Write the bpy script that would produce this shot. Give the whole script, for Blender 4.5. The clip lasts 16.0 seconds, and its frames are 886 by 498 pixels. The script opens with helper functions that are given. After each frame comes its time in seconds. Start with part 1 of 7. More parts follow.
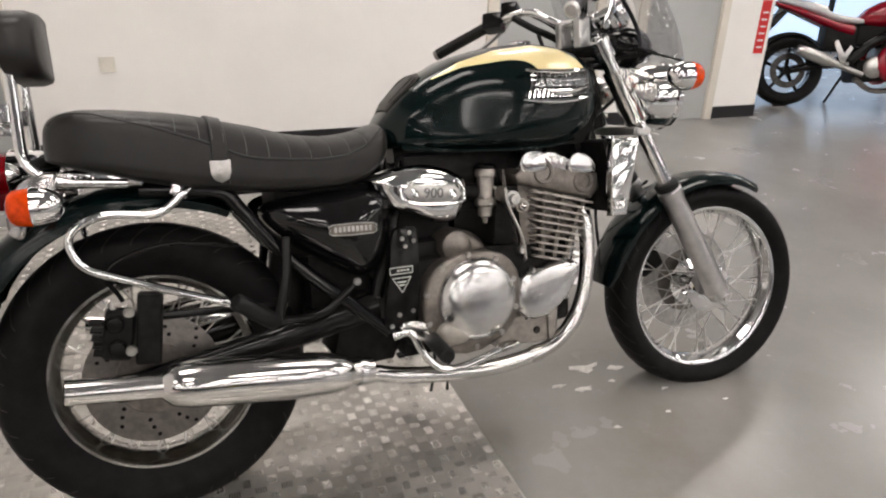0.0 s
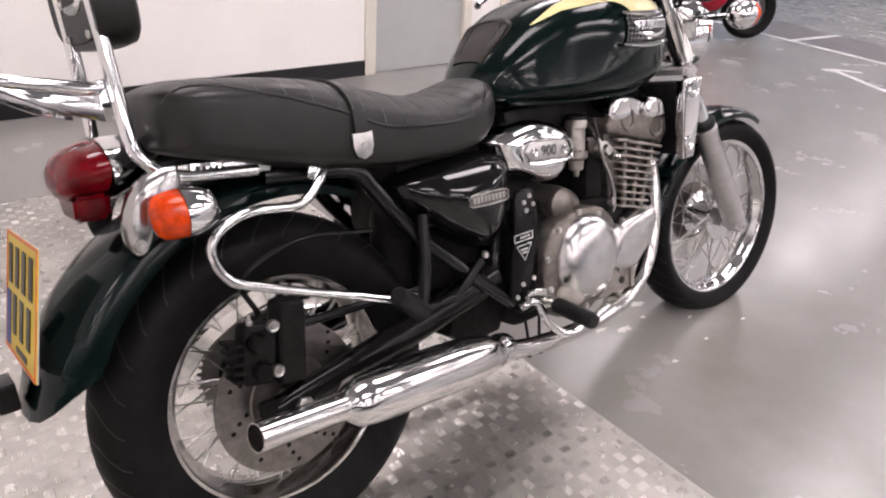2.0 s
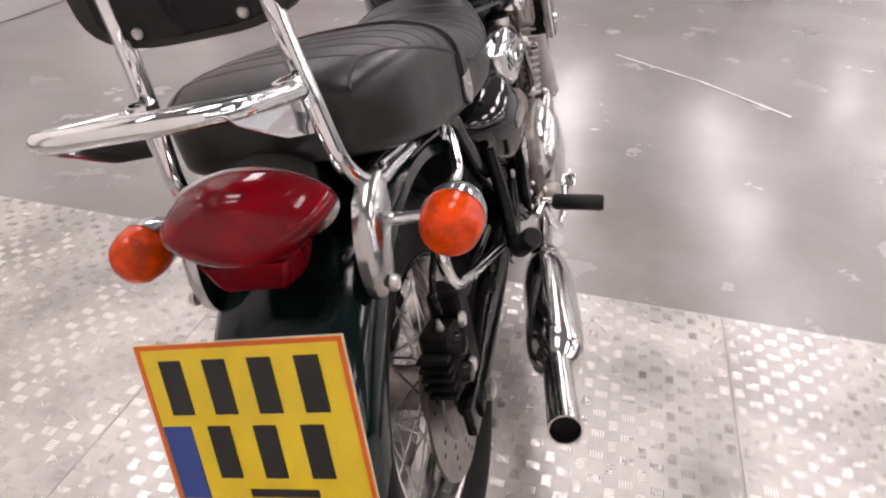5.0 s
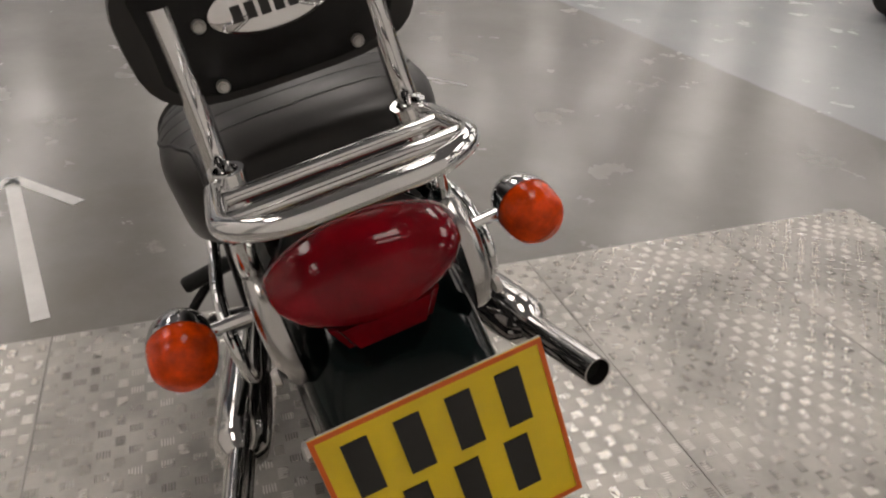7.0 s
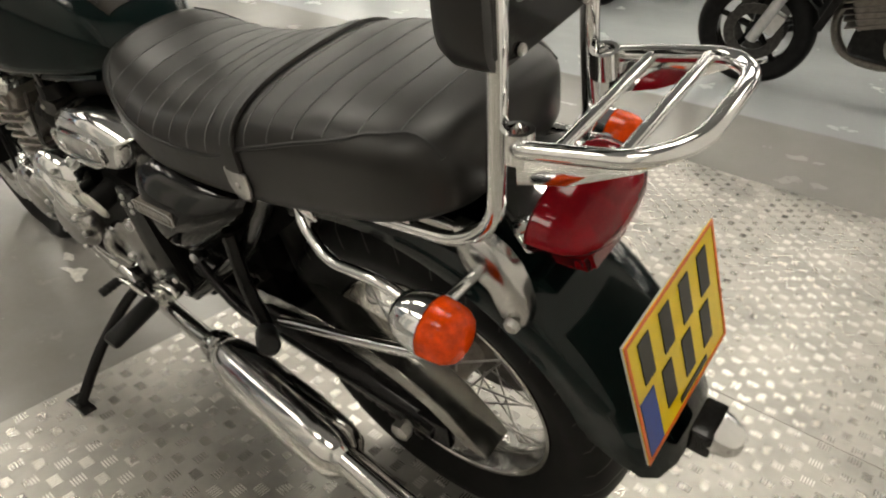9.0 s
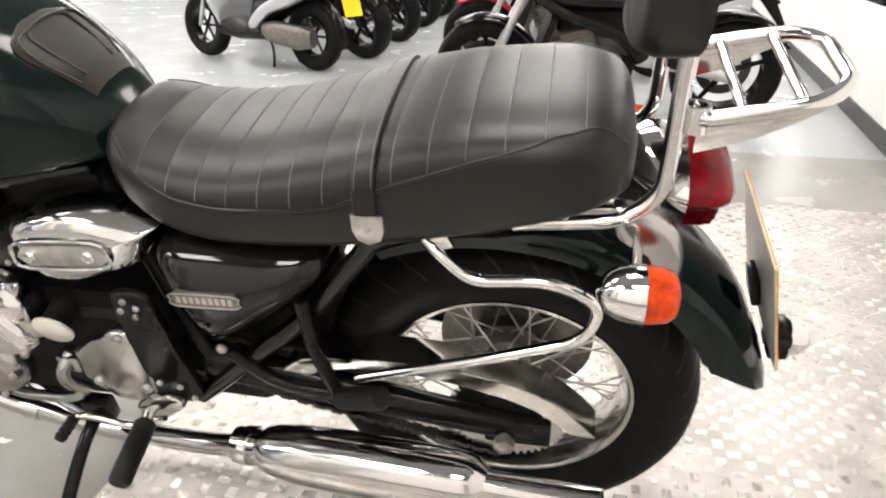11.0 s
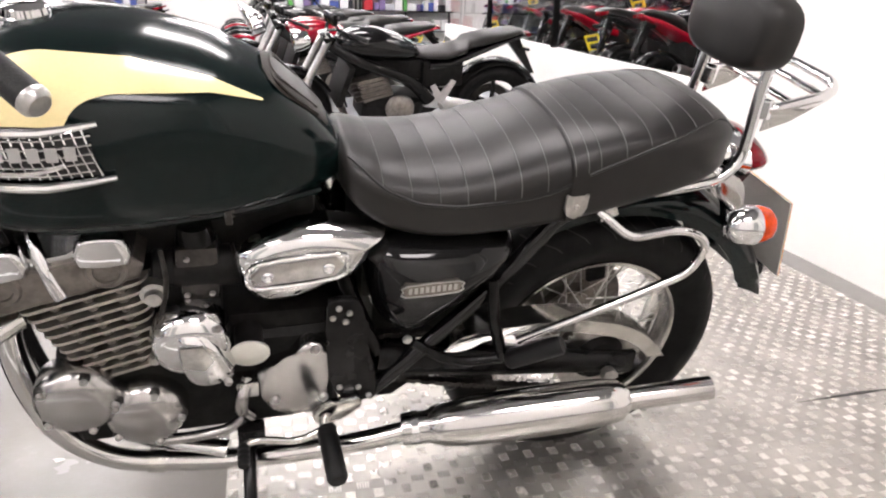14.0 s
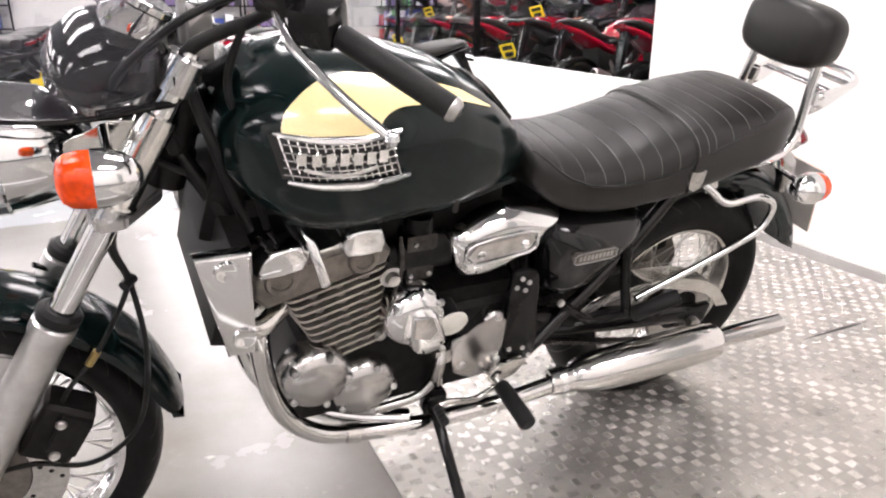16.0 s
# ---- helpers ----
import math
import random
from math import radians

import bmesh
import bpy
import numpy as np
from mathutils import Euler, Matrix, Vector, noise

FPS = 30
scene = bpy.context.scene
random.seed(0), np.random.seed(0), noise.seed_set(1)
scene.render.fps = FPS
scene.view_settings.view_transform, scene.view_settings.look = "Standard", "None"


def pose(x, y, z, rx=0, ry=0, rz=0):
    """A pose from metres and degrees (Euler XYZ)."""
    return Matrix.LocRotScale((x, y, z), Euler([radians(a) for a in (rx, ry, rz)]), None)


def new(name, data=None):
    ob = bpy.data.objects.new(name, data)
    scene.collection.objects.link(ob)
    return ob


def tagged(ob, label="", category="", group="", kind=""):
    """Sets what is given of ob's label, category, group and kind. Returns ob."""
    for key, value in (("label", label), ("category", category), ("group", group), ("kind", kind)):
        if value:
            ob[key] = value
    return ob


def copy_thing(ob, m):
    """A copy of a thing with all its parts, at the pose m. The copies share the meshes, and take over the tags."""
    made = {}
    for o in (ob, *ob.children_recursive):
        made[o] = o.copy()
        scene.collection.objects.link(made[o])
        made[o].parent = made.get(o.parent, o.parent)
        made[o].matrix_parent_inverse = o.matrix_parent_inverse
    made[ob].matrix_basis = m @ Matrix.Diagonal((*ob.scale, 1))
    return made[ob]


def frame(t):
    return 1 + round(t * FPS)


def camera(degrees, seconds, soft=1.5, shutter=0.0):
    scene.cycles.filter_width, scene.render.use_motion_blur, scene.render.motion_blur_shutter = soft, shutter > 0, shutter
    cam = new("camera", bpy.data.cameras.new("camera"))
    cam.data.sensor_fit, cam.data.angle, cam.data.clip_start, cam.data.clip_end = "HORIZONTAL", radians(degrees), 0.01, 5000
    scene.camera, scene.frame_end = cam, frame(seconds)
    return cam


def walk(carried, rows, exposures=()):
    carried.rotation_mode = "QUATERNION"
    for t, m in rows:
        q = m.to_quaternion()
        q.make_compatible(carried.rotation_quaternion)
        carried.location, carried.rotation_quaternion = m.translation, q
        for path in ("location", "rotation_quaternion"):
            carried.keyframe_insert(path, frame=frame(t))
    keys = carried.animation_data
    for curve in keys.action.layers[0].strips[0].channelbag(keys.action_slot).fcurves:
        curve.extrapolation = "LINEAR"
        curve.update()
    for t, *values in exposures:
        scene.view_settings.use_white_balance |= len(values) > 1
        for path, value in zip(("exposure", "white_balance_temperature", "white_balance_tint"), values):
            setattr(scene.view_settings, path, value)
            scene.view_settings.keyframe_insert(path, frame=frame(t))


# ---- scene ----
cam = camera(64.77, 16.0, soft=2.1)
PATH = [
    (0.0, pose(0.0411, -1.4096, 1.2070, 66.971, -2.203, -23.074)),
    (0.5, pose(-0.0737, -1.2824, 1.2004, 66.555, -1.645, -25.850)),
    (1.0, pose(-0.1843, -1.1550, 1.1801, 64.060, -3.437, -29.054)),
    (1.5, pose(-0.3512, -1.0337, 1.1798, 63.331, -2.284, -35.767)),
    (2.0, pose(-0.4850, -0.9149, 1.1772, 62.731, -3.716, -40.407)),
    (2.5, pose(-0.5470, -0.7730, 1.1737, 62.591, -3.281, -44.697)),
    (3.0, pose(-0.6195, -0.6297, 1.1665, 61.265, -4.712, -49.294)),
    (3.5, pose(-0.7251, -0.4931, 1.1673, 59.796, -3.422, -57.012)),
    (4.0, pose(-0.7886, -0.3670, 1.1594, 59.138, -5.041, -61.737)),
    (4.5, pose(-0.8087, -0.2475, 1.1373, 58.595, -2.921, -68.900)),
    (4.7, pose(-0.8160, -0.1926, 1.1339, 58.055, -2.324, -72.732)),
    (6.8, pose(-0.7950, 0.2880, 1.1230, 58.141, -1.954, -108.138)),
    (7.0, pose(-0.7840, 0.3600, 1.1200, 58.780, -2.224, -111.741)),
    (7.5, pose(-0.7960, 0.5110, 1.1230, 58.679, -2.563, -119.255)),
    (8.0, pose(-0.7380, 0.6340, 1.1180, 59.541, -3.536, -126.593)),
    (8.5, pose(-0.6170, 0.7620, 1.0960, 59.628, -2.503, -134.661)),
    (9.0, pose(-0.5130, 0.8650, 1.0910, 59.330, -2.581, -142.813)),
    (9.2, pose(-0.4720, 0.9150, 1.0900, 59.408, -2.325, -147.041)),
    (11.3, pose(0.0260, 1.1990, 1.0160, 66.440, -1.375, -174.048)),
    (11.5, pose(0.0750, 1.2410, 1.0070, 67.001, -2.209, -176.635)),
    (12.0, pose(0.1970, 1.2960, 1.0010, 67.745, -2.036, -180.188)),
    (12.5, pose(0.3240, 1.3050, 0.9980, 67.384, -1.108, -182.426)),
    (13.0, pose(0.4600, 1.3170, 1.0030, 68.673, -1.490, -185.860)),
    (13.5, pose(0.5680, 1.3500, 1.0190, 69.451, -0.187, -191.294)),
    (14.0, pose(0.7220, 1.3860, 1.0160, 70.239, -1.412, -196.291)),
    (14.5, pose(0.8640, 1.3970, 0.9950, 70.533, -2.169, -197.467)),
    (15.0, pose(1.0250, 1.3940, 0.9990, 70.242, -0.565, -199.936)),
    (15.5, pose(1.1470, 1.3890, 1.0010, 70.787, -1.700, -201.288)),
    (16.0, pose(1.3110, 1.4100, 1.0290, 71.252, -0.000, -206.795)),
]
walk(cam, PATH, exposures=[(0.0, -0.57, 6600, 15), (1.0, -0.45, 6500, 22), (2.0, -0.3, 6400, 24), (3.0, -0.2, 6350, 24), (4.7, -0.25, 6450, 24), (6.8, -1.25, 6750, 17), (8.0, -1.33, 7100, 9), (9.2, -0.42, 7100, 7), (11.3, 0.31, 6500, 14), (14.0, 0.2, 6400, 18), (16.0, 0.38, 6350, 19)])

# ---- light ----
world = bpy.data.worlds.new("world")
scene.world = world
world.use_nodes = True
world.node_tree.nodes["Background"].inputs[0].default_value = (0.75, 0.82, 0.9, 1)
world.node_tree.nodes["Background"].inputs[1].default_value = 0.15
PANEL_STRENGTH = 18.0
CEILING = 3.1


# ---- materials ----
def material(name, base=(0.5, 0.5, 0.5), rough=0.5, metal=0.0, coat=0.0, vary=0.0, vary_scale=8.0,
             rough_vary=0.0, bump=0.0, bump_scale=200.0, alpha=1.0, trans=0.0, ior=1.45, second=None, emit=0.0, spec=0.5):
    m = bpy.data.materials.new(name)
    m.use_nodes = True
    nt = m.node_tree
    p = nt.nodes["Principled BSDF"]
    p.inputs["Base Color"].default_value = (*base, 1)
    p.inputs["Roughness"].default_value = rough
    p.inputs["Metallic"].default_value = metal
    p.inputs["Coat Weight"].default_value = coat
    p.inputs["Coat Roughness"].default_value = 0.03
    p.inputs["Alpha"].default_value = alpha
    p.inputs["Transmission Weight"].default_value = trans
    p.inputs["IOR"].default_value = ior
    p.inputs["Specular IOR Level"].default_value = spec
    if emit:
        p.inputs["Emission Color"].default_value = (*base, 1)
        p.inputs["Emission Strength"].default_value = emit
    geo = nt.nodes.new("ShaderNodeTexCoord")
    if vary or second or rough_vary:
        n = nt.nodes.new("ShaderNodeTexNoise")
        n.inputs["Scale"].default_value = vary_scale
        n.inputs["Detail"].default_value = 6
        n.inputs["Roughness"].default_value = 0.62
        nt.links.new(geo.outputs["Object"], n.inputs["Vector"])
        if vary or second:
            mix = nt.nodes.new("ShaderNodeMix")
            mix.data_type = "RGBA"
            dark = tuple(c * (1 - vary) for c in base)
            mix.inputs["A"].default_value = (*(second or dark), 1)
            mix.inputs["B"].default_value = (*[min(1, c * (1 + vary * 0.5)) for c in base], 1)
            ramp = nt.nodes.new("ShaderNodeMapRange")
            ramp.inputs["From Min"].default_value, ramp.inputs["From Max"].default_value = 0.35, 0.65
            nt.links.new(n.outputs["Fac"], ramp.inputs["Value"])
            nt.links.new(ramp.outputs["Result"], mix.inputs["Factor"])
            nt.links.new(mix.outputs["Result"], p.inputs["Base Color"])
        if rough_vary:
            rr = nt.nodes.new("ShaderNodeMapRange")
            rr.inputs["From Min"].default_value, rr.inputs["From Max"].default_value = 0.3, 0.7
            rr.inputs["To Min"].default_value = max(0.01, rough - rough_vary)
            rr.inputs["To Max"].default_value = rough + rough_vary
            nt.links.new(n.outputs["Fac"], rr.inputs["Value"])
            nt.links.new(rr.outputs["Result"], p.inputs["Roughness"])
    if bump:
        b = nt.nodes.new("ShaderNodeTexNoise")
        b.inputs["Scale"].default_value = bump_scale
        b.inputs["Detail"].default_value = 4
        nt.links.new(geo.outputs["Object"], b.inputs["Vector"])
        bn = nt.nodes.new("ShaderNodeBump")
        bn.inputs["Strength"].default_value = bump
        bn.inputs["Distance"].default_value = 0.002
        nt.links.new(b.outputs["Fac"], bn.inputs["Height"])
        nt.links.new(bn.outputs["Normal"], p.inputs["Normal"])
    return m


BRASS = material("dull_brass", (0.55, 0.40, 0.17), 0.35, 1.0, vary=0.2, vary_scale=40)
CHROME = material("chrome", (0.71, 0.71, 0.71), 0.08, 1.0, rough_vary=0.03, vary_scale=14)
OLD_CHROME = material("aged_chrome", (0.66, 0.65, 0.62), 0.14, 1.0, rough_vary=0.08, vary_scale=25, vary=0.15)
RIM_CHROME = material("rim_chrome", (0.52, 0.51, 0.49), 0.16, 1.0, rough_vary=0.06, vary_scale=30, vary=0.2)
COVER_BRIGHT = material("satin_polished_cover", (0.60, 0.595, 0.59), 0.22, 1.0, rough_vary=0.04, vary_scale=30, vary=0.10)
CAP_DULL = material("dull_plain_alloy", (0.36, 0.335, 0.30), 0.45, 0.5, vary=0.12, vary_scale=40)
POLISHED = material("polished_alloy", (0.55, 0.55, 0.55), 0.15, 1.0, rough_vary=0.03, vary_scale=18, vary=0.05)
CAST = material("cast_alloy", (0.205, 0.186, 0.166), 0.42, 0.85, vary=0.3, vary_scale=40, bump=0.2, bump_scale=400)
SILVER = material("silver_lacquer", (0.56, 0.55, 0.54), 0.28, 0.9, vary=0.12, vary_scale=30)
STEEL = material("brushed_steel", (0.52, 0.51, 0.49), 0.3, 1.0, vary=0.2, vary_scale=60)
GLOSS_BLACK = material("gloss_black_paint", (0.0055, 0.0054, 0.0056), 0.07, 0.0, vary=0.2, spec=0.45)
SATIN_BLACK = material("satin_black_paint", (0.0085, 0.0082, 0.0080), 0.14, vary=0.4, vary_scale=30, bump=0.03, spec=0.2)
DULL_BLACK = material("dull_black_casting", (0.0105, 0.0100, 0.0096), 0.5, vary=0.5, vary_scale=40, bump=0.12, bump_scale=300, spec=0.13)
RUBBER = material("tyre_rubber", (0.0095, 0.0092, 0.0092), 0.52, vary=0.35, vary_scale=25, bump=0.06, bump_scale=250, spec=0.09)
GRIP = material("grip_rubber", (0.007, 0.007, 0.007), 0.5, vary=0.3, vary_scale=60, bump=0.3, bump_scale=300, spec=0.3)
GREEN = material("dark_green_metallic_paint", (0.0017, 0.0062, 0.0061), 0.15, 0.0, coat=0.16, vary=0.15, vary_scale=500, spec=0.22)
PAD_BROWN = material("dark_brown_vinyl", (0.016, 0.013, 0.010), 0.42, vary=0.3, vary_scale=30, bump=0.05, bump_scale=400, spec=0.28)
CREAM = material("cream_yellow_paint", (0.80, 0.67, 0.35), 0.25, coat=0.6, vary=0.03, vary_scale=200)
LEATHER = material("black_vinyl", (0.0085, 0.0074, 0.0066), 0.39, vary=0.3, vary_scale=30, rough_vary=0.04, bump=0.035, bump_scale=420, spec=0.46)
PIPING = material("piping_vinyl", (0.008, 0.008, 0.008), 0.5, vary=0.2)
STITCH = material("pale_seam_thread", (0.10, 0.10, 0.10), 0.6, vary=0.3)
RED_LENS = material("red_lens", (0.165, 0.0016, 0.006), 0.09, vary=0.5, vary_scale=13, spec=0.28)
ORANGE_LENS = material("orange_lens", (0.70, 0.056, 0.001), 0.10, coat=0.0, vary=0.45, vary_scale=38, bump=0.35, bump_scale=140, spec=0.32)
PLATE_YELLOW = material("plate_yellow", (0.76, 0.54, 0.004), 0.35, coat=0.3, vary=0.06, vary_scale=15)
PLATE_RED = material("plate_orange_edge", (0.65, 0.12, 0.01), 0.4, vary=0.1)
INK = material("black_ink", (0.012, 0.011, 0.010), 0.4, vary=0.2)
BLUE = material("blue_field", (0.03, 0.06, 0.25), 0.4, vary=0.15)
PALE_INK = material("pale_print", (0.55, 0.55, 0.52), 0.5, vary=0.15)
WHITE_PAINT = material("white_wall_paint", (0.86, 0.84, 0.81), 0.75, vary=0.04, vary_scale=1.5, bump=0.1, bump_scale=120)
FLOOR_WHITE = material("white_floor_paint", (0.78, 0.78, 0.77), 0.45, vary=0.08, vary_scale=9)
SKIRT = material("black_skirting_paint", (0.010, 0.010, 0.012), 0.3, vary=0.4, vary_scale=4)
DOOR_GREY = material("grey_door_paint", (0.43, 0.44, 0.43), 0.5, vary=0.06, vary_scale=2)
FRAME_WHITE = material("cream_frame_paint", (0.72, 0.68, 0.60), 0.5, vary=0.06, vary_scale=4)
SOCKET = material("ivory_plastic", (0.68, 0.65, 0.58), 0.35, vary=0.04)
SIGN_RED = material("red_sign", (0.62, 0.02, 0.02), 0.4, vary=0.08)
SIGN_WHITE = material("white_print", (0.8, 0.8, 0.8), 0.5, vary=0.05)
GLASS = material("tinted_screen", (0.10, 0.10, 0.12), 0.02, alpha=0.22, vary=0.1)
LAMP_GLASS = material("lamp_glass", (0.75, 0.78, 0.8), 0.03, trans=0.8, vary=0.05)
RACING_RED = material("red_bike_paint", (0.27, 0.002, 0.014), 0.2, coat=0.5, vary=0.08)
BIKE_WHITE = material("white_bike_paint", (0.72, 0.72, 0.72), 0.25, coat=1.0, vary=0.05)
BIKE_SILVER = material("silver_bike_paint", (0.45, 0.46, 0.48), 0.28, 0.6, coat=1.0, vary=0.06)
NEON = material("acid_yellow_paint", (0.62, 0.82, 0.01), 0.35, coat=0.6, vary=0.05)
BIKE_ORANGE = material("orange_bike_paint", (0.85, 0.13, 0.01), 0.3, coat=1.0, vary=0.05)
BIKE_BLUE = material("blue_bike_paint", (0.02, 0.05, 0.22), 0.25, coat=1.0, vary=0.05)
PLATE_BACK = material("plate_back", (0.46, 0.45, 0.42), 0.4, vary=0.08, vary_scale=20)
CEILING_PAINT = material("grey_ceiling_paint", (0.34, 0.34, 0.35), 0.8, vary=0.08, vary_scale=2)
DARK_WALL = material("dark_grey_paint", (0.06, 0.06, 0.065), 0.6, vary=0.2, vary_scale=2)
DARK_STEEL = material("oily_steel", (0.065, 0.061, 0.057), 0.35, 0.9, vary=0.4, vary_scale=60)
COVER_ALLOY = material("lacquered_engine_alloy", (0.46, 0.45, 0.44), 0.22, 1.0, rough_vary=0.03, vary_scale=25, vary=0.08)
CAP_PALE = material("pale_satin_cap", (0.80, 0.79, 0.72), 0.3, 0.3, vary=0.06, vary_scale=30)
ENGRAVED = material("engraved_grey", (0.13, 0.13, 0.13), 0.5, 0.4, vary=0.1)
FIN_ALLOY = material("raw_fin_alloy", (0.42, 0.39, 0.355), 0.38, 0.9, vary=0.25, vary_scale=40)
DISC_STEEL = material("dull_disc_steel", (0.22, 0.205, 0.19), 0.34, 1.0, vary=0.25, vary_scale=50)
EXHAUST = material("exhaust_chrome", (0.62, 0.61, 0.60), 0.12, 1.0, rough_vary=0.04, vary_scale=10)


# ---- mesh helpers ----
def finish(bm, name, mat, sharp=38):
    bmesh.ops.recalc_face_normals(bm, faces=bm.faces[:])
    lim = radians(sharp)
    for fa in bm.faces:
        fa.smooth = True
    for e in bm.edges:
        if len(e.link_faces) == 2 and e.calc_face_angle(0) > lim:
            e.smooth = False
    me = bpy.data.meshes.new(name)
    bm.to_mesh(me)
    bm.free()
    me.materials.append(mat)
    return me


def part(name, bm, mat, parent, label="", sharp=38):
    """Links a bmesh as one mesh object under a thing or a part."""
    ob = new(name, finish(bm, name, mat, sharp))
    ob.parent = parent
    if label:
        ob["label"] = label
    return ob


def share(name, me, parent, m=None, label=""):
    ob = new(name, me)
    ob.parent = parent
    if m is not None:
        ob.matrix_basis = m
    if label:
        ob["label"] = label
    return ob


def thing(name, m, label, category, group="", kind=""):
    ob = new(name)
    ob.matrix_basis = m
    ob.empty_display_size = 0.05
    return tagged(ob, label, category, group, kind)


def smooth_path(pts, steps=6, closed=False):
    """Catmull-Rom through the points."""
    pts = [Vector(p) for p in pts]
    n = len(pts)
    out = []
    spans = n if closed else n - 1
    for i in range(spans):
        if closed:
            p0, p1, p2, p3 = pts[i - 1], pts[i], pts[(i + 1) % n], pts[(i + 2) % n]
        else:
            p1, p2 = pts[i], pts[i + 1]
            p0 = pts[i - 1] if i else p1 * 2 - p2
            p3 = pts[i + 2] if i + 2 < n else p2 * 2 - p1
        for k in range(steps):
            t = k / steps
            out.append(0.5 * (2 * p1 + (p2 - p0) * t + (2 * p0 - 5 * p1 + 4 * p2 - p3) * t * t + (3 * p1 - p0 - 3 * p2 + p3) * t ** 3))
    if not closed:
        out.append(pts[-1])
    return out


def bent_path(pts, radius=0.03, steps=5):
    """Straight runs with rounded bends."""
    pts = [Vector(p) for p in pts]
    out = [pts[0]]
    for a, b, c in zip(pts, pts[1:], pts[2:]):
        r = min(radius, (a - b).length * 0.48, (c - b).length * 0.48)
        s, e = b + (a - b).normalized() * r, b + (c - b).normalized() * r
        for k in range(steps + 1):
            t = k / steps
            out.append(s * (1 - t) ** 2 + b * 2 * t * (1 - t) + e * t * t)
    out.append(pts[-1])
    return out


def tube(bm, path, r, seg=12, closed=False, caps=True, flat=1.0):
    """Sweeps a circle (r may be a list) along the path."""
    path = [Vector(p) for p in path]
    n = len(path)
    rs = r if isinstance(r, (list, tuple)) else [r] * n
    rings = []
    up = None
    for i, p in enumerate(path):
        if closed:
            d = (path[(i + 1) % n] - path[i - 1]).normalized()
        else:
            d = (path[min(i + 1, n - 1)] - path[max(i - 1, 0)]).normalized()
        if up is None:
            up = d.orthogonal().normalized() if abs(d.z) > 0.9 else Vector((0, 0, 1))
        side = d.cross(up).normalized()
        up = side.cross(d).normalized()
        rings.append([bm.verts.new(p + side * (math.cos(a) * rs[i]) + up * (math.sin(a) * rs[i] * flat))
                      for a in (2 * math.pi * k / seg for k in range(seg))])
    for i in range(n if closed else n - 1):
        a, b = rings[i], rings[(i + 1) % n]
        for k in range(seg):
            bm.faces.new((a[k], a[(k + 1) % seg], b[(k + 1) % seg], b[k]))
    if caps and not closed:
        bm.faces.new(rings[0][::-1])
        bm.faces.new(rings[-1])
    return bm


def lathe(bm, profile, origin, axis, seg=32, closed=False):
    """Turns a profile of (radius, along) about the axis through origin."""
    axis = Vector(axis).normalized()
    u = axis.orthogonal().normalized()
    v = axis.cross(u)
    o = Vector(origin)
    rings = []
    for r, h in profile:
        if r < 1e-6:
            rings.append([bm.verts.new(o + axis * h)])
        else:
            rings.append([bm.verts.new(o + axis * h + (u * math.cos(a) + v * math.sin(a)) * r) for a in (2 * math.pi * k / seg for k in range(seg))])
    pairs = list(zip(rings, rings[1:]))
    if closed:
        pairs.append((rings[-1], rings[0]))
    for a, b in pairs:
        for k in range(seg):
            k2 = (k + 1) % seg
            if len(a) == 1 and len(b) == 1:
                continue
            if len(a) == 1:
                bm.faces.new((a[0], b[k2], b[k]))
            elif len(b) == 1:
                bm.faces.new((a[k], a[k2], b[0]))
            else:
                bm.faces.new((a[k], a[k2], b[k2], b[k]))
    return bm


def box(bm, c, size, bevel=0.003, turn=(0, 0, 0), segs=2):
    m = pose(*c, *turn) @ Matrix.Diagonal((*size, 1))
    made = bmesh.ops.create_cube(bm, size=1.0, matrix=m)
    if bevel:
        edges = list({e for v in made["verts"] for e in v.link_edges})
        bmesh.ops.bevel(bm, geom=edges, offset=bevel, segments=segs, profile=0.7, affect="EDGES", clamp_overlap=True)
    return bm


def loft(bm, loops, cap=True, closed=True, ring=False):
    """Skins a row of loops that have equally many points."""
    rows = [[bm.verts.new(Vector(p)) for p in lp] for lp in loops]
    pairs = list(zip(rows, rows[1:])) + ([(rows[-1], rows[0])] if ring else [])
    for a, b in pairs:
        n = len(a)
        for k in range(n if closed else n - 1):
            bm.faces.new((a[k], a[(k + 1) % n], b[(k + 1) % n], b[k]))
    if cap and closed and not ring:
        bm.faces.new(rows[0][::-1])
        bm.faces.new(rows[-1])
    return bm


def slab(bm, outline, y0, y1, bevel=0.004, round_steps=0, segs=2):
    """A plate cut to an outline of (x, z), from y0 to y1, its edges rounded."""
    if round_steps:
        outline = [(p.x, p.z) for p in smooth_path([(x, 0, z) for x, z in outline], round_steps, True)]
    lo = [bm.verts.new((x, y0, z)) for x, z in outline]
    hi = [bm.verts.new((x, y1, z)) for x, z in outline]
    n = len(outline)
    fs = [bm.faces.new(lo[::-1]), bm.faces.new(hi)]
    for k in range(n):
        fs.append(bm.faces.new((lo[k], lo[(k + 1) % n], hi[(k + 1) % n], hi[k])))
    if bevel:
        edges = [e for f2 in fs[:2] for e in f2.edges]
        bmesh.ops.bevel(bm, geom=edges, offset=bevel, segments=segs, profile=0.5, affect="EDGES", clamp_overlap=True)
    return bm


def bolt(bm, c, axis, r=0.006, h=0.005, seg=10):
    return lathe(bm, [(0, h), (r * 0.45, h), (r * 0.5, h * 0.7), (r * 0.8, h), (r, h * 0.6), (r, 0), (0, 0)], c, axis, seg)


def M():
    return bmesh.new()


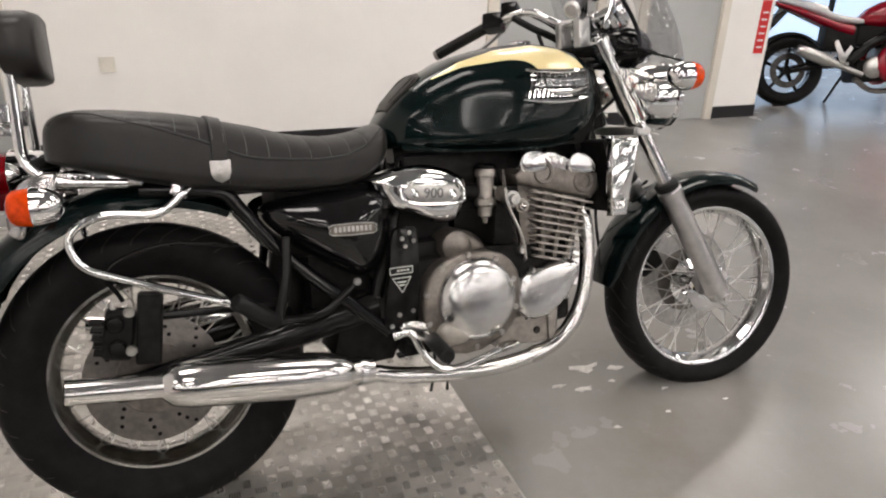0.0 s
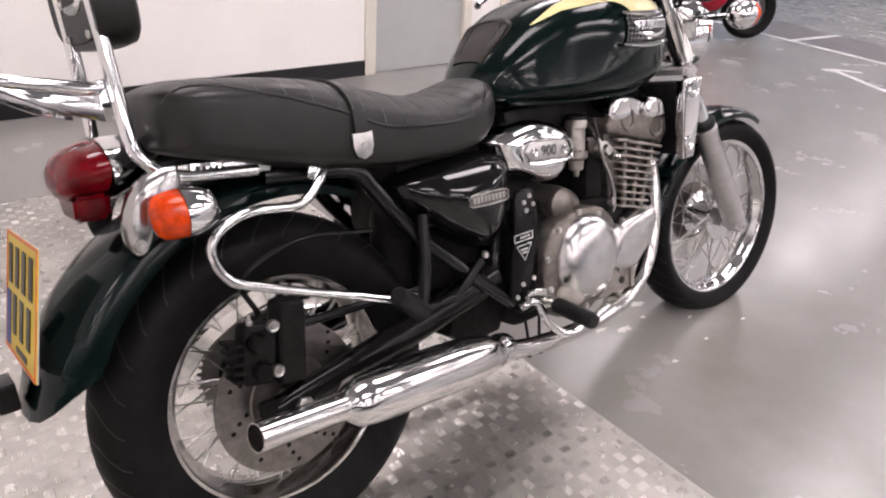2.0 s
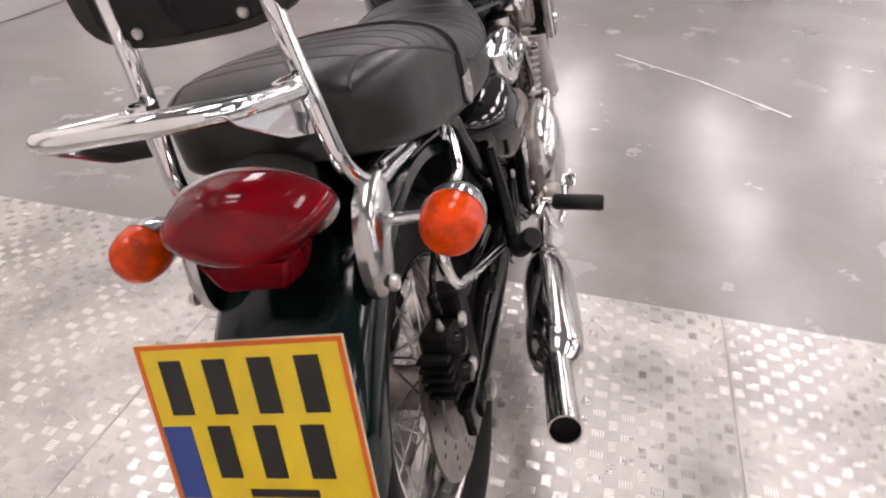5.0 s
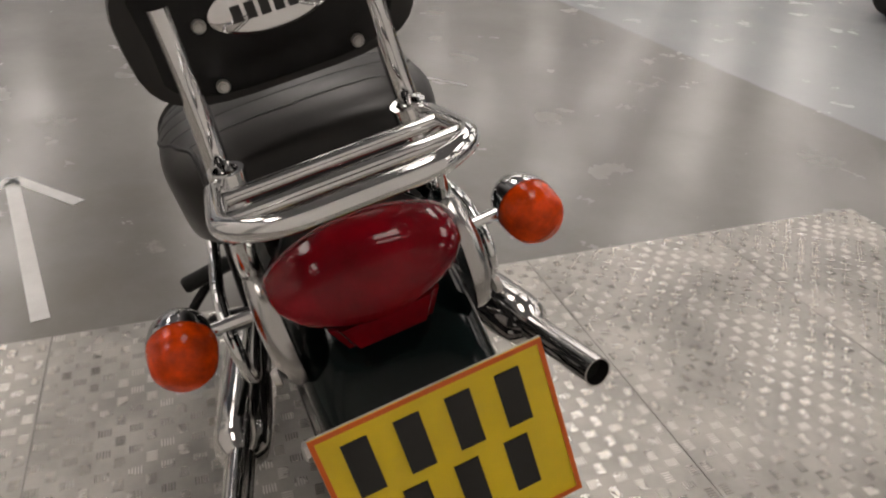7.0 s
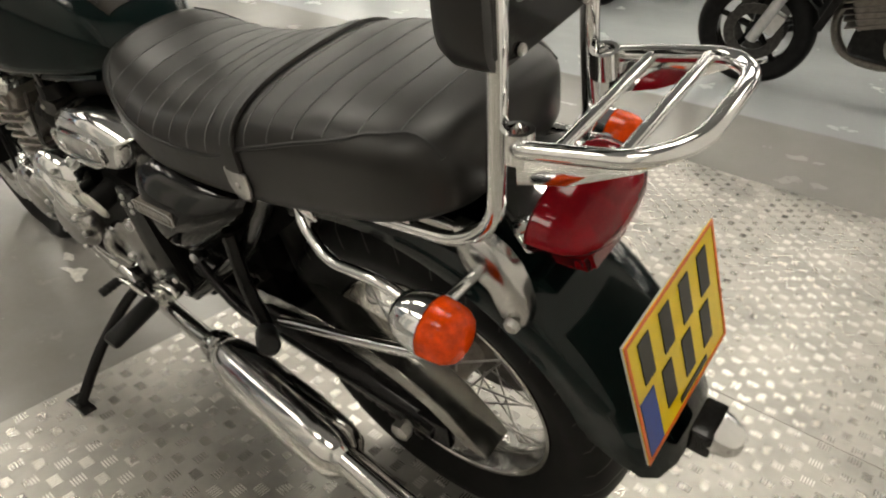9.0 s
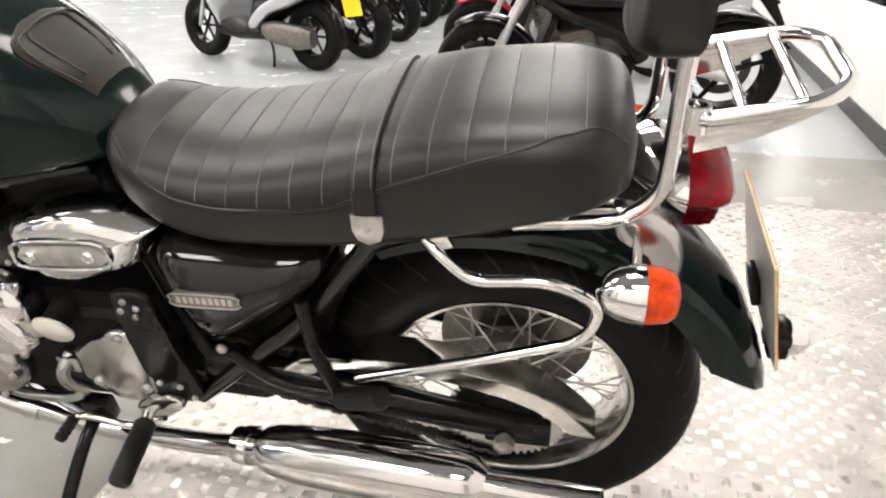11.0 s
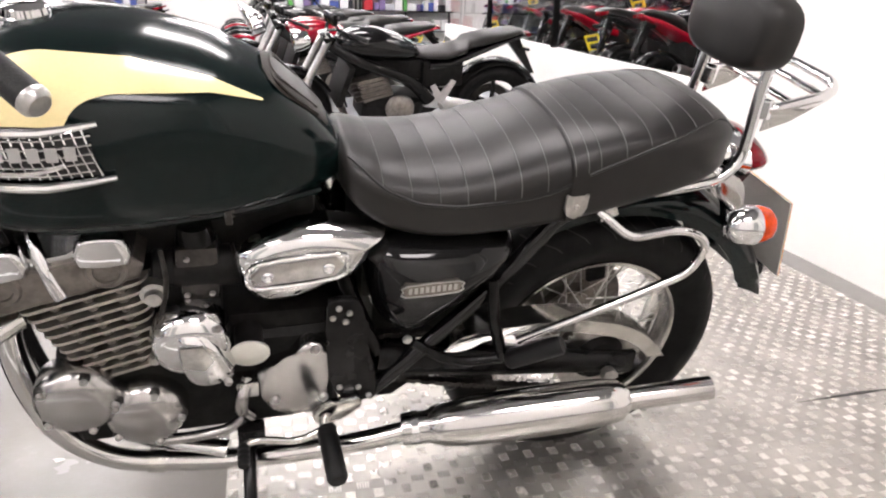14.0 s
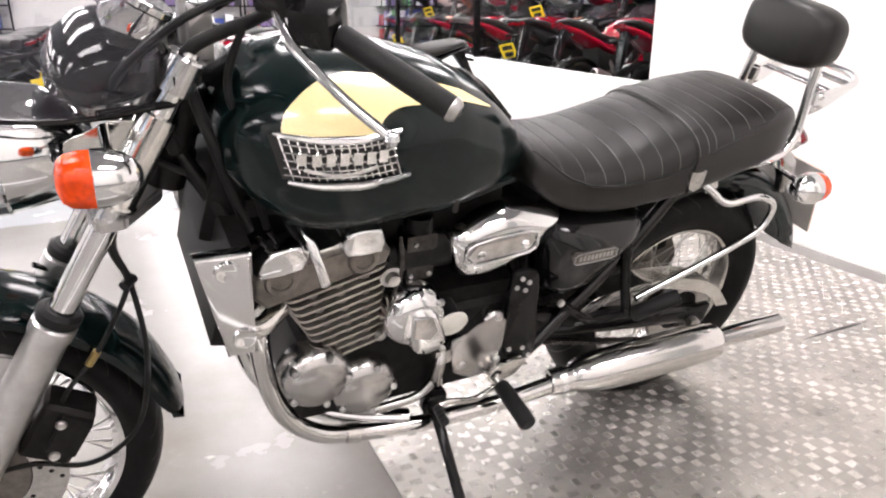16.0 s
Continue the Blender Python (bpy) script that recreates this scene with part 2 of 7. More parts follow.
def super_loop(cx, w, z0, z1, n=24, power=2.6, axis="x", crown=0.0):
    """A rounded loop across the machine at x = cx: half width w, between z0 and z1."""
    out = []
    cz, hz = (z0 + z1) / 2, (z1 - z0) / 2
    for k in range(n):
        a = 2 * math.pi * k / n
        c, s = math.cos(a), math.sin(a)
        out.append((cx, w * math.copysign(abs(c) ** (2 / power), c), cz + hz * math.copysign(abs(s) ** (2 / power), s)))
    return out


def dome(bm, outline, y0, y1, rim=0.45, steps=5, round_steps=2, push=0.16):
    """A bulging cover: the outline at y0, swelling to y1 over its middle."""
    if round_steps:
        outline = [(p.x, p.z) for p in smooth_path([(x, 0, z) for x, z in outline], round_steps, True)]
    cx = sum(p[0] for p in outline) / len(outline)
    cz = sum(p[1] for p in outline) / len(outline)
    ym = y0 + (y1 - y0) * rim
    loops = [[(x, y0, z) for x, z in outline]]
    for k in range(steps + 1):
        a = math.pi / 2 * k / steps
        f = 1 - push * (1 - math.cos(a))
        y = ym + (y1 - ym) * math.sin(a)
        loops.append([(cx + (x - cx) * f, y, cz + (z - cz) * f) for x, z in outline])
    f2 = (1 - push) * 0.5
    loops.append([(cx + (x - cx) * f2, y1 + (y1 - y0) * 0.03, cz + (z - cz) * f2) for x, z in outline])
    return loft(bm, loops)


def pillow(bm, outline, y0, y1, round_steps=3, power=3.2):
    """A cover that is rounded all over: the outline at y0, bulging to y1."""
    outline = [(p.x, p.z) for p in smooth_path([(x, 0, z) for x, z in outline], round_steps, True)]
    cx = sum(p[0] for p in outline) / len(outline)
    cz = sum(p[1] for p in outline) / len(outline)
    loops = [[(x, y0 - (y1 - y0) * 0.4, z) for x, z in outline]]
    for f in (1.0, 0.99, 0.96, 0.91, 0.84, 0.74, 0.60, 0.44, 0.26, 0.08):
        y = y0 + (y1 - y0) * (1 - f ** power) ** 0.5
        loops.append([(cx + (x - cx) * f, y, cz + (z - cz) * f) for x, z in outline])
    return loft(bm, loops)


def bolts(name, parent, mat, spots, axis, r=0.006, h=0.005, seg=10):
    """Alike bolt heads, each its own object on one mesh."""
    me = finish(bolt(M(), (0, 0, 0), axis, r, h, seg), name, mat)
    for p in spots:
        share(name, me, parent, Matrix.Translation(p))


def bars(name, parent, mat, cells, m=None):
    """Plain rectangular bars (centre, size), each its own object."""
    for c, size in cells:
        bm = box(M(), c, size, 0.0)
        if m is not None:
            bm.transform(m)
        part(name, bm, mat, parent)


# ---- the motorcycle on show: x ahead, y to its left, z up, leaning on its side stand ----
def tyre_mesh(bm, c, R, hw, rim_r):
    d = R - rim_r
    half = [(rim_r - 0.008, hw * 0.58), (rim_r + d * 0.15, hw * 0.80), (rim_r + d * 0.42, hw * 0.98), (rim_r + d * 0.58, hw),
            (rim_r + d * 0.76, hw * 0.90), (rim_r + d * 0.88, hw * 0.70), (rim_r + d * 0.965, hw * 0.38), (R, 0)]
    prof = half + [(r, -h) for r, h in half[-2::-1]]
    return lathe(bm, prof, c, (0, 1, 0), 72, closed=True)


def tread_grooves(parent, c, R, hw, rim_r, count):
    """Slanting dark grooves over the crown and shoulders, alike pieces on two meshes."""
    d = R - rim_r
    prof = [(0.10, R - d * 0.002), (0.38, rim_r + d * 0.965), (0.70, rim_r + d * 0.88), (0.90, rim_r + d * 0.76), (0.965, rim_r + d * 0.66)]
    made = []
    for s in (1, -1):
        bm = M()
        rows = []
        for k, (u, r) in enumerate(prof):
            a = 0.19 * u * u
            half = 0.0025 * (1 - 0.5 * k / 4) / R
            rows.append([((r + 0.0004) * math.cos(a + e), s * hw * u, (r + 0.0004) * math.sin(a + e)) for e in (-half, half)])
        loft(bm, rows, cap=False, closed=False)
        made.append(finish(bm, "tread_groove", INK))
    for k in range(count):
        share("tread_groove", made[k % 2], parent, pose(*c, 0, 360.0 * k / count, 0))


def rim_mesh(bm, c, r, hw):
    half = [(r, hw * 0.9), (r - 0.001, hw), (r - 0.007, hw), (r - 0.011, hw * 0.93), (r - 0.013, hw * 0.72), (r - 0.023, hw * 0.5), (r - 0.027, 0)]
    outer = [(r - 0.006, -hw * 0.6), (r - 0.006, hw * 0.6)]
    prof = half + [(q, -h) for q, h in half[-2::-1]] + outer
    return lathe(bm, prof, c, (0, 1, 0), 72, closed=True)


def hub_mesh(bm, c, r, hw):
    prof = [(0, hw + 0.012), (0.014, hw + 0.012), (0.016, hw), (r * 0.6, hw), (r, hw * 0.82), (r, hw * 0.7), (r * 0.62, hw * 0.55), (r * 0.55, 0)]
    return lathe(bm, prof + [(q, -h) for q, h in prof[-2::-1]], c, (0, 1, 0), 36)


def spokes(parent, c, r_hub, hw_hub, r_rim, count, steel):
    """Laced wire spokes; four lays share their meshes."""
    lays = []
    for side in (1, -1):
        for way in (1, -1):
            bm = M()
            a = Vector((r_hub * math.cos(0.0), side * hw_hub, 0))
            ang = way * 0.55
            b = Vector((r_rim * math.cos(ang), side * 0.008, r_rim * math.sin(ang)))
            tube(bm, [a, b], 0.0019, 6)
            tube(bm, [b.lerp(a, 0.09), b], 0.0032, 6)
            lays.append(finish(bm, "spoke", steel))
    for k in range(count):
        ang = 360.0 * k / count
        share("spoke", lays[k % 4], parent, pose(*c, 0, ang + (3 if k % 2 else -3), 0))


def fender(bm, c, th0, th1, R0, R1, skirt0, skirt1, hw, steps=28, thick=0.003, taper=1.0, tip=0.12, slant=0.0):
    loops = []
    for i in range(steps + 1):
        t = i / steps
        th = radians(th0 + (th1 - th0) * t)
        R = R0 + (R1 - R0) * t
        S = skirt0 + (skirt1 - skirt0) * t
        w = hw * (1 - (1 - taper) * abs(2 * t - 1) ** 3)
        if t > 0.9:
            S = R - (R - S) * max(tip, math.sqrt(max(0.0, 1 - ((t - 0.9) / 0.1) ** 2)))
        outer = [(w, S), (w * 1.01, (S * 0.6 + R * 0.4)), (w * 0.95, R - 0.022), (w * 0.78, R - 0.009), (w * 0.45, R - 0.002), (0, R)]
        outer = outer + [(-y, r) for y, r in outer[-2::-1]]
        inner = [(y * (1 - thick / hw), r - (thick if r > S + 0.001 else 0)) for y, r in outer[::-1]]
        bend = radians(slant) * max(0.0, (t - 0.8) / 0.2) / (R - S)
        loops.append([(c[0] + math.cos(th - bend * (R - r)) * r, c[1] + y, c[2] + math.sin(th - bend * (R - r)) * r) for y, r in outer + inner])
    return loft(bm, loops)


def sausage(bm, a, b, r, ribs=0, seg=14, end=0.006):
    a, b = Vector(a), Vector(b)
    L = (b - a).length
    prof = [(0, 0), (r * 0.8, 0), (r, end)]
    for k in range(ribs):
        h = end + (L - 2 * end) * (k + 0.5) / ribs
        w = (L - 2 * end) / ribs
        prof += [(r, h - w * 0.3), (r * 0.88, h - w * 0.12), (r * 0.88, h + w * 0.12), (r, h + w * 0.3)]
    prof += [(r, L - end), (r * 0.8, L), (0, L)]
    return lathe(bm, prof, a, b - a, seg)


TANK = [(0.556, 0.055, 0.792, 0.835), (0.578, 0.082, 0.784, 0.868), (0.612, 0.110, 0.778, 0.907), (0.662, 0.140, 0.774, 0.950), (0.75, 0.176, 0.770, 0.993),
        (0.85, 0.197, 0.768, 1.017), (0.95, 0.207, 0.768, 1.027), (1.02, 0.200, 0.772, 1.022), (1.07, 0.182, 0.790, 1.010),
        (1.11, 0.152, 0.822, 0.992), (1.138, 0.110, 0.852, 0.968), (1.155, 0.050, 0.885, 0.940)]
TANK_P, TANK_LOW = 2.55, 5.0


def tank_at(x):
    for a, b in zip(TANK, TANK[1:]):
        if x <= b[0]:
            t = max(0.0, (x - a[0]) / (b[0] - a[0]))
            return [a[k] + (b[k] - a[k]) * t for k in range(1, 4)]
    return list(TANK[-1][1:])


def tank_mid(x):
    w, z0, z1 = tank_at(x)
    return z0 + (z1 - z0) * 0.40


def tank_y(x, z, off=0.0):
    w, z0, z1 = tank_at(x)
    zm = tank_mid(x)
    p, half = (TANK_P, z1 - zm) if z > zm else (TANK_LOW, zm - z0)
    s = min(1.0, abs(z - zm) / half)
    return w * max(0.0, 1 - s ** p) ** (1 / p) + off


def tank_ring(x, off=0.0, n=48):
    """The tank's section: crowned above, flat-sided towards its seam."""
    w, z0, z1 = tank_at(x)
    zm = tank_mid(x)
    out = []
    for k in range(n):
        a = 2 * math.pi * k / n
        c, s = math.cos(a), math.sin(a)
        p, half = (TANK_P, z1 - zm) if s > 0 else (TANK_LOW, zm - z0)
        out.append((x, (w + off) * math.copysign(abs(c) ** (2 / p), c), zm + (half + off) * math.copysign(abs(s) ** (2 / p), s)))
    return out


SEAT = [(-0.146, 0.070, 0.806, 0.852), (-0.140, 0.100, 0.802, 0.872), (-0.126, 0.122, 0.797, 0.887), (-0.095, 0.143, 0.786, 0.897), (-0.05, 0.155, 0.772, 0.899), (0.05, 0.160, 0.746, 0.891),
        (0.13, 0.162, 0.728, 0.880), (0.20, 0.163, 0.717, 0.864), (0.26, 0.163, 0.709, 0.850), (0.34, 0.162, 0.704, 0.828),
        (0.42, 0.156, 0.704, 0.818), (0.49, 0.141, 0.716, 0.822), (0.535, 0.124, 0.742, 0.833), (0.556, 0.108, 0.764, 0.838), (0.568, 0.085, 0.782, 0.834)]
SEAT_PIPE = [(-0.146, 0.86), (-0.10, 0.893), (-0.05, 0.890), (0.0, 0.876), (0.05, 0.862), (0.09, 0.848), (0.15, 0.826), (0.185, 0.810), (0.22, 0.793), (0.26, 0.783), (0.32, 0.777), (0.39, 0.772), (0.45, 0.776), (0.50, 0.793), (0.54, 0.822), (0.568, 0.836)]


def pipe_at(x):
    """Height of the piping, which runs low in front and climbs to the top at the rear."""
    for a, b in zip(SEAT_PIPE, SEAT_PIPE[1:]):
        if x <= b[0]:
            t = max(0.0, (x - a[0]) / (b[0] - a[0]))
            return a[1] + (b[1] - a[1]) * t
    return SEAT_PIPE[-1][1]


def seat_power(x):
    """How square the seat's upper section is: rounder under the rider."""
    t = min(1.0, max(0.0, (x - 0.02) / 0.24))
    return 4.6 - 1.9 * t * t * (3 - 2 * t)


def seat_at(x):
    """Half width, underside and top of the seat, eased smoothly through its sections."""
    x = min(max(x, SEAT[0][0]), SEAT[-1][0])
    k = next(i for i in range(len(SEAT) - 1) if x <= SEAT[i + 1][0])
    a, b = SEAT[k], SEAT[k + 1]
    h = b[0] - a[0]
    t = (x - a[0]) / h
    out = []
    for c in (1, 2, 3):
        m = [(SEAT[min(i + 1, len(SEAT) - 1)][c] - SEAT[max(i - 1, 0)][c]) / (SEAT[min(i + 1, len(SEAT) - 1)][0] - SEAT[max(i - 1, 0)][0]) for i in (k, k + 1)]
        out.append((2 * t ** 3 - 3 * t * t + 1) * a[c] + (t ** 3 - 2 * t * t + t) * h * m[0] + (3 * t * t - 2 * t ** 3) * b[c] + (t ** 3 - t * t) * h * m[1])
    return out


def seat_ring(x, off=0.0, n=40):
    """The seat's section: flat below, sides drawn in a little, top softly crowned."""
    w, z0, z1 = seat_at(x)
    out = []
    for k in range(n):
        a = 2 * math.pi * k / n
        c, s = math.cos(a), math.sin(a)
        p = seat_power(x) if s > 0 else 7.0
        y = (w + off) * math.copysign(abs(c) ** (2 / p), c)
        z = (z0 + z1) / 2 + ((z1 - z0) / 2 + off) * math.copysign(abs(s) ** (2 / p), s)
        if s > 0:
            y *= 1 - 0.05 * s ** 3
            z += 0.006 * (1 - (y / w) ** 2)
        out.append(Vector((x, y, z)))
    return out


def disc_holes(parent, c, r0, r1, groups, y, face):
    """Drillings in slanting rows of three, each its own object on one mesh."""
    me = finish(lathe(M(), [(0, 0), (0.0046, 0)], (0, 0, 0), (0, face, 0), 10), "disc_hole", DULL_BLACK)
    for k in range(groups):
        for j in range(3):
            a = 2 * math.pi * (k + j * 0.16) / groups
            r = r0 + (r1 - r0) * j / 2
            share("disc_hole", me, parent, Matrix.Translation((c[0] + r * math.cos(a), y, c[2] + r * math.sin(a))))


def hero():
    LEAN, STEER = 14.95, 6.0
    bike = thing("motorcycle", pose(0, 0.0015, -0.0055, -LEAN, 0, 0), "dark green and cream classic roadster motorcycle leaning on its side stand", "motorcycle")
    RA, FA = (0.010, 0.0, 0.329), (1.581, 0.0, 0.2975)
    # rear wheel
    rim = part("rear_wheel", rim_mesh(M(), RA, 0.2205, 0.053), RIM_CHROME, bike, "chromed spoked rear wheel rim")
    ty = part("tyre", tyre_mesh(M(), RA, 0.330, 0.075, 0.2185), RUBBER, rim, "black road tyre")
    tread_grooves(ty, RA, 0.330, 0.075, 0.2185, 64)
    part("hub", hub_mesh(M(), RA, 0.066, 0.062), CAST, rim)
    spokes(rim, RA, 0.060, 0.042, 0.196, 40, STEEL)
    bm = lathe(M(), [(0.078, 0.002), (0.142, 0.002), (0.142, -0.003), (0.078, -0.003)], (0, -0.083, RA[2]), (0, 1, 0), 56, closed=True)
    disc = part("brake_disc", bm, DISC_STEEL, rim, "drilled steel brake disc")
    disc_holes(disc, RA, 0.096, 0.128, 10, -0.0866, -1)
    bm = lathe(M(), [(0.03, 0.012), (0.076, 0.012), (0.082, 0), (0.076, -0.006), (0.03, -0.006)], (0, -0.083, RA[2]), (0, 1, 0), 36, closed=True)
    part("disc_carrier", bm, CAST, rim)
    bm = M()
    for k in range(46):
        a = 2 * math.pi * k / 46
        box(bm, (0.098 * math.cos(a), 0.096, RA[2] + 0.098 * math.sin(a)), (0.010, 0.006, 0.006), 0.0, (0, -math.degrees(a), 0))
    lathe(bm, [(0.06, 0.003), (0.096, 0.003), (0.096, -0.003), (0.06, -0.003)], (0, 0.096, RA[2]), (0, 1, 0), 46, closed=True)
    part("sprocket", bm, STEEL, rim, "toothed steel rear sprocket")
    part("sprocket_carrier", lathe(M(), [(0, 0.012), (0.045, 0.012), (0.060, 0.0), (0.064, -0.02), (0, -0.02)], (0, 0.098, RA[2]), (0, 1, 0), 30), DULL_BLACK, rim)
    bm = tube(M(), [(0, -0.135, RA[2]), (0, 0.150, RA[2])], 0.011, 12)
    lathe(bm, [(0, 0.018), (0.012, 0.018), (0.018, 0.014), (0.018, 0), (0, 0)], (0, 0.148, RA[2]), (0, 1, 0), 6)
    lathe(bm, [(0, 0.018), (0.012, 0.018), (0.018, 0.014), (0.018, 0), (0, 0)], (0, -0.133, RA[2]), (0, -1, 0), 6)
    part("axle", bm, STEEL, rim)

    # front wheel
    rim = part("front_wheel", rim_mesh(M(), FA, 0.251, 0.041), CHROME, bike, "chromed spoked front wheel rim")
    ty = part("tyre", tyre_mesh(M(), FA, 0.318, 0.060, 0.249), RUBBER, rim, "black road tyre")
    tread_grooves(ty, FA, 0.318, 0.060, 0.249, 64)
    part("hub", hub_mesh(M(), FA, 0.074, 0.060), CHROME, rim, "chromed front hub")
    spokes(rim, FA, 0.068, 0.042, 0.226, 40, STEEL)
    disc = part("brake_disc", lathe(M(), [(0.100, 0.002), (0.158, 0.002), (0.158, -0.003), (0.100, -0.003)], (FA[0], 0.072, FA[2]), (0, 1, 0), 56, closed=True), STEEL, rim, "drilled steel brake disc")
    disc_holes(disc, FA, 0.112, 0.146, 10, 0.0746, 1)
    part("disc_carrier", lathe(M(), [(0.03, 0.006), (0.098, 0.003), (0.102, -0.003), (0.03, -0.004)], (FA[0], 0.072, FA[2]), (0, 1, 0), 36, closed=True), CAST, rim)
    part("axle", tube(M(), [(FA[0], -0.132, FA[2]), (FA[0], 0.132, FA[2])], 0.011, 12), STEEL, rim)

    # fork
    def fx(z):
        return 1.195 + 0.548 * (0.98 - z)
    for s in (1, -1):
        y = s * 0.102
        leg = part("fork_leg", tube(M(), [(fx(z), y, z) for z in (1.03, 0.60)], 0.0205, 20), CHROME, bike, "chromed fork stanchion")
        bm = lathe(M(), [(0, 0), (0.016, 0.0), (0.031, 0.012), (0.033, 0.05), (0.032, 0.30), (0.031, 0.365), (0.034, 0.372), (0.034, 0.392), (0.024, 0.400), (0.0, 0.400)],
                   (fx(0.275), y, 0.275), Vector((fx(0.70) - fx(0.275), 0, 0.425)), 24)
        box(bm, (fx(0.295), y, 0.292), (0.060, 0.05, 0.045), 0.012, (0, 29, 0))
        part("slider", bm, SILVER, leg, "satin silver fork slider")
        part("dust_seal", lathe(M(), [(0.021, 0), (0.033, 0), (0.034, 0.016), (0.027, 0.022), (0.021, 0.022)], (fx(0.625), y, 0.625), Vector((-0.48, 0, 0.877)), 20, closed=True), GRIP, leg)
        part("shroud", lathe(M(), [(0.021, 0), (0.031, 0), (0.032, 0.006), (0.0285, 0.012), (0.0285, 0.155), (0.021, 0.155)], (fx(0.815), y, 0.815), Vector((-0.48, 0, 0.877)), 24, closed=True), OLD_CHROME, leg, "polished upper fork shroud")
        part("fork_cap", lathe(M(), [(0, 0.010), (0.014, 0.010), (0.016, 0.004), (0.026, 0.003), (0.0285, 0.0), (0.0285, -0.05), (0.0, -0.05)], (fx(1.03), y, 1.03), Vector((-0.48, 0, 0.877)), 20), POLISHED, leg)
        bolts("axle_clamp_bolt", leg, STEEL, [(fx(0.29) + 0.004, y + s * 0.026, 0.288)], (0, s, 0), 0.012, 0.007, 6)
    for nm, z, mat in (("upper_yoke", 1.005, SATIN_BLACK), ("lower_yoke", 0.79, SILVER)):
        bm = M()
        ol = [(fx(z) - 0.08, -0.03), (fx(z) - 0.028, -0.12), (fx(z) + 0.012, -0.132), (fx(z) + 0.028, -0.09), (fx(z) - 0.005, -0.03), (fx(z) - 0.005, 0.03), (fx(z) + 0.028, 0.09), (fx(z) + 0.012, 0.132), (fx(z) - 0.028, 0.12), (fx(z) - 0.08, 0.03)]
        loft(bm, [[(x, y, z - 0.011) for x, y in ol], [(x, y, z + 0.011) for x, y in ol]])
        bmesh.ops.bevel(bm, geom=bm.edges[:], offset=0.005, segments=2, affect="EDGES", clamp_overlap=True)
        part(nm, bm, mat, bike)

    # front mudguard
    g = part("front_mudguard", fender(M(), FA, 62, 172, 0.352, 0.364, 0.318, 0.330, 0.078, taper=0.8), GREEN, bike, "dark green painted front mudguard")
    for s in (1, -1):
        bm = M()
        tube(bm, smooth_path([(fx(0.50), s * 0.072, 0.50), (1.40, s * 0.084, 0.585), (1.44, s * 0.076, 0.625)], 4), 0.008, 8, flat=0.5)
        part("mudguard_stay", bm, SATIN_BLACK, g)

    # tank
    bm = M()
    xs = [0.556 + (1.155 - 0.556) * (0.5 - 0.5 * math.cos(math.pi * k / 34)) for k in range(35)]
    loops = []
    for x in xs:
        kn = max(0.0, 1 - ((x - 0.74) / 0.14) ** 2)
        loops.append([(px, py * (1 - 0.07 * kn * max(0.0, 1 - ((pz - 0.87) / 0.08) ** 2)), pz) for px, py, pz in tank_ring(x)])
    loft(bm, loops)
    bmesh.ops.smooth_vert(bm, verts=bm.verts[:], factor=0.2, use_axis_x=True, use_axis_y=True, use_axis_z=True)
    tank = part("fuel_tank", bm, GREEN, bike, "dark green teardrop fuel tank", 60)
    for s in (1, -1):
        bm = M()
        rows = []
        for i in range(61):
            x = 0.682 + (1.066 - 0.682) * i / 60
            w, z0, z1 = tank_at(x)
            u = min(1.0, (x - 0.682) / 0.17)
            top = z1 - 0.020 + 0.006 * u
            if x > 0.955:
                q = (x - 0.955) / 0.111
                top = 0.952 + (top - 0.952) * math.sqrt(max(0.0, 1 - q * q))
            if x < 0.85:
                lo = top - 0.002 - 0.029 * u
            elif x < 0.922:
                t = (x - 0.85) / 0.072
                lo = (z1 - 0.045) + (0.944 - z1 + 0.045) * (1 - math.sqrt(max(0.0, 1 - t * t)))
            else:
                lo = 0.944
            lo = min(lo, top - 0.001)
            rows.append([(x, s * tank_y(x, lo + (top - lo) * k / 10, 0.0022), lo + (top - lo) * k / 10) for k in range(11)])
        loft(bm, rows, cap=False, closed=False)
        part("tank_flash", bm, CREAM, tank, "cream yellow painted flash", 60)
        # grille badge of plain bars
        bm = M()
        def bp(x, z, off):
            return (x, s * (tank_y(x, z, off) + 0.004), z)
        for zz, x0, x1, r in ((0.946, 0.888, 1.078, 0.0066), (0.877, 0.873, 1.062, 0.0066)):
            tube(bm, [bp(x0 + (x1 - x0) * k / 12, zz - 0.007 * math.sin(math.pi * k / 12), 0.004) for k in range(13)],
                 [r * (0.35 + 0.65 * math.sin(math.pi * (0.08 + 0.84 * k / 12))) for k in range(13)], 8)
        badge = part("badge", bm, CHROME, tank, "chromed grille badge")
        bm = M()
        for j in range(5):
            zz = 0.888 + j * 0.0112
            tube(bm, [bp(0.897 + 0.170 * k / 8, zz - 0.004 * math.sin(math.pi * k / 8), 0.001) for k in range(9)], 0.0017, 5)
        for j in range(15):
            x = 0.899 + 0.0118 * j
            tube(bm, [bp(x - 0.010, 0.880, 0.001), bp(x, 0.911, 0.001), bp(x + 0.008, 0.942, 0.001)], 0.0017, 5)
        part("badge_grid", bm, CHROME, badge)["kind"] = "stuff"
        bars("badge_block", badge, CHROME, [(bp(0.921 + 0.0205 * j, 0.914, 0.004), (0.014, 0.004, 0.020)) for j in range(7)])
        bm = M()
        tube(bm, [bp(0.93 + 0.11 * k / 8, 0.898 - 0.010 * math.sin(math.pi * k / 8), 0.003) for k in range(9)], 0.003, 6)
        part("badge_swoosh", bm, STEEL, badge)
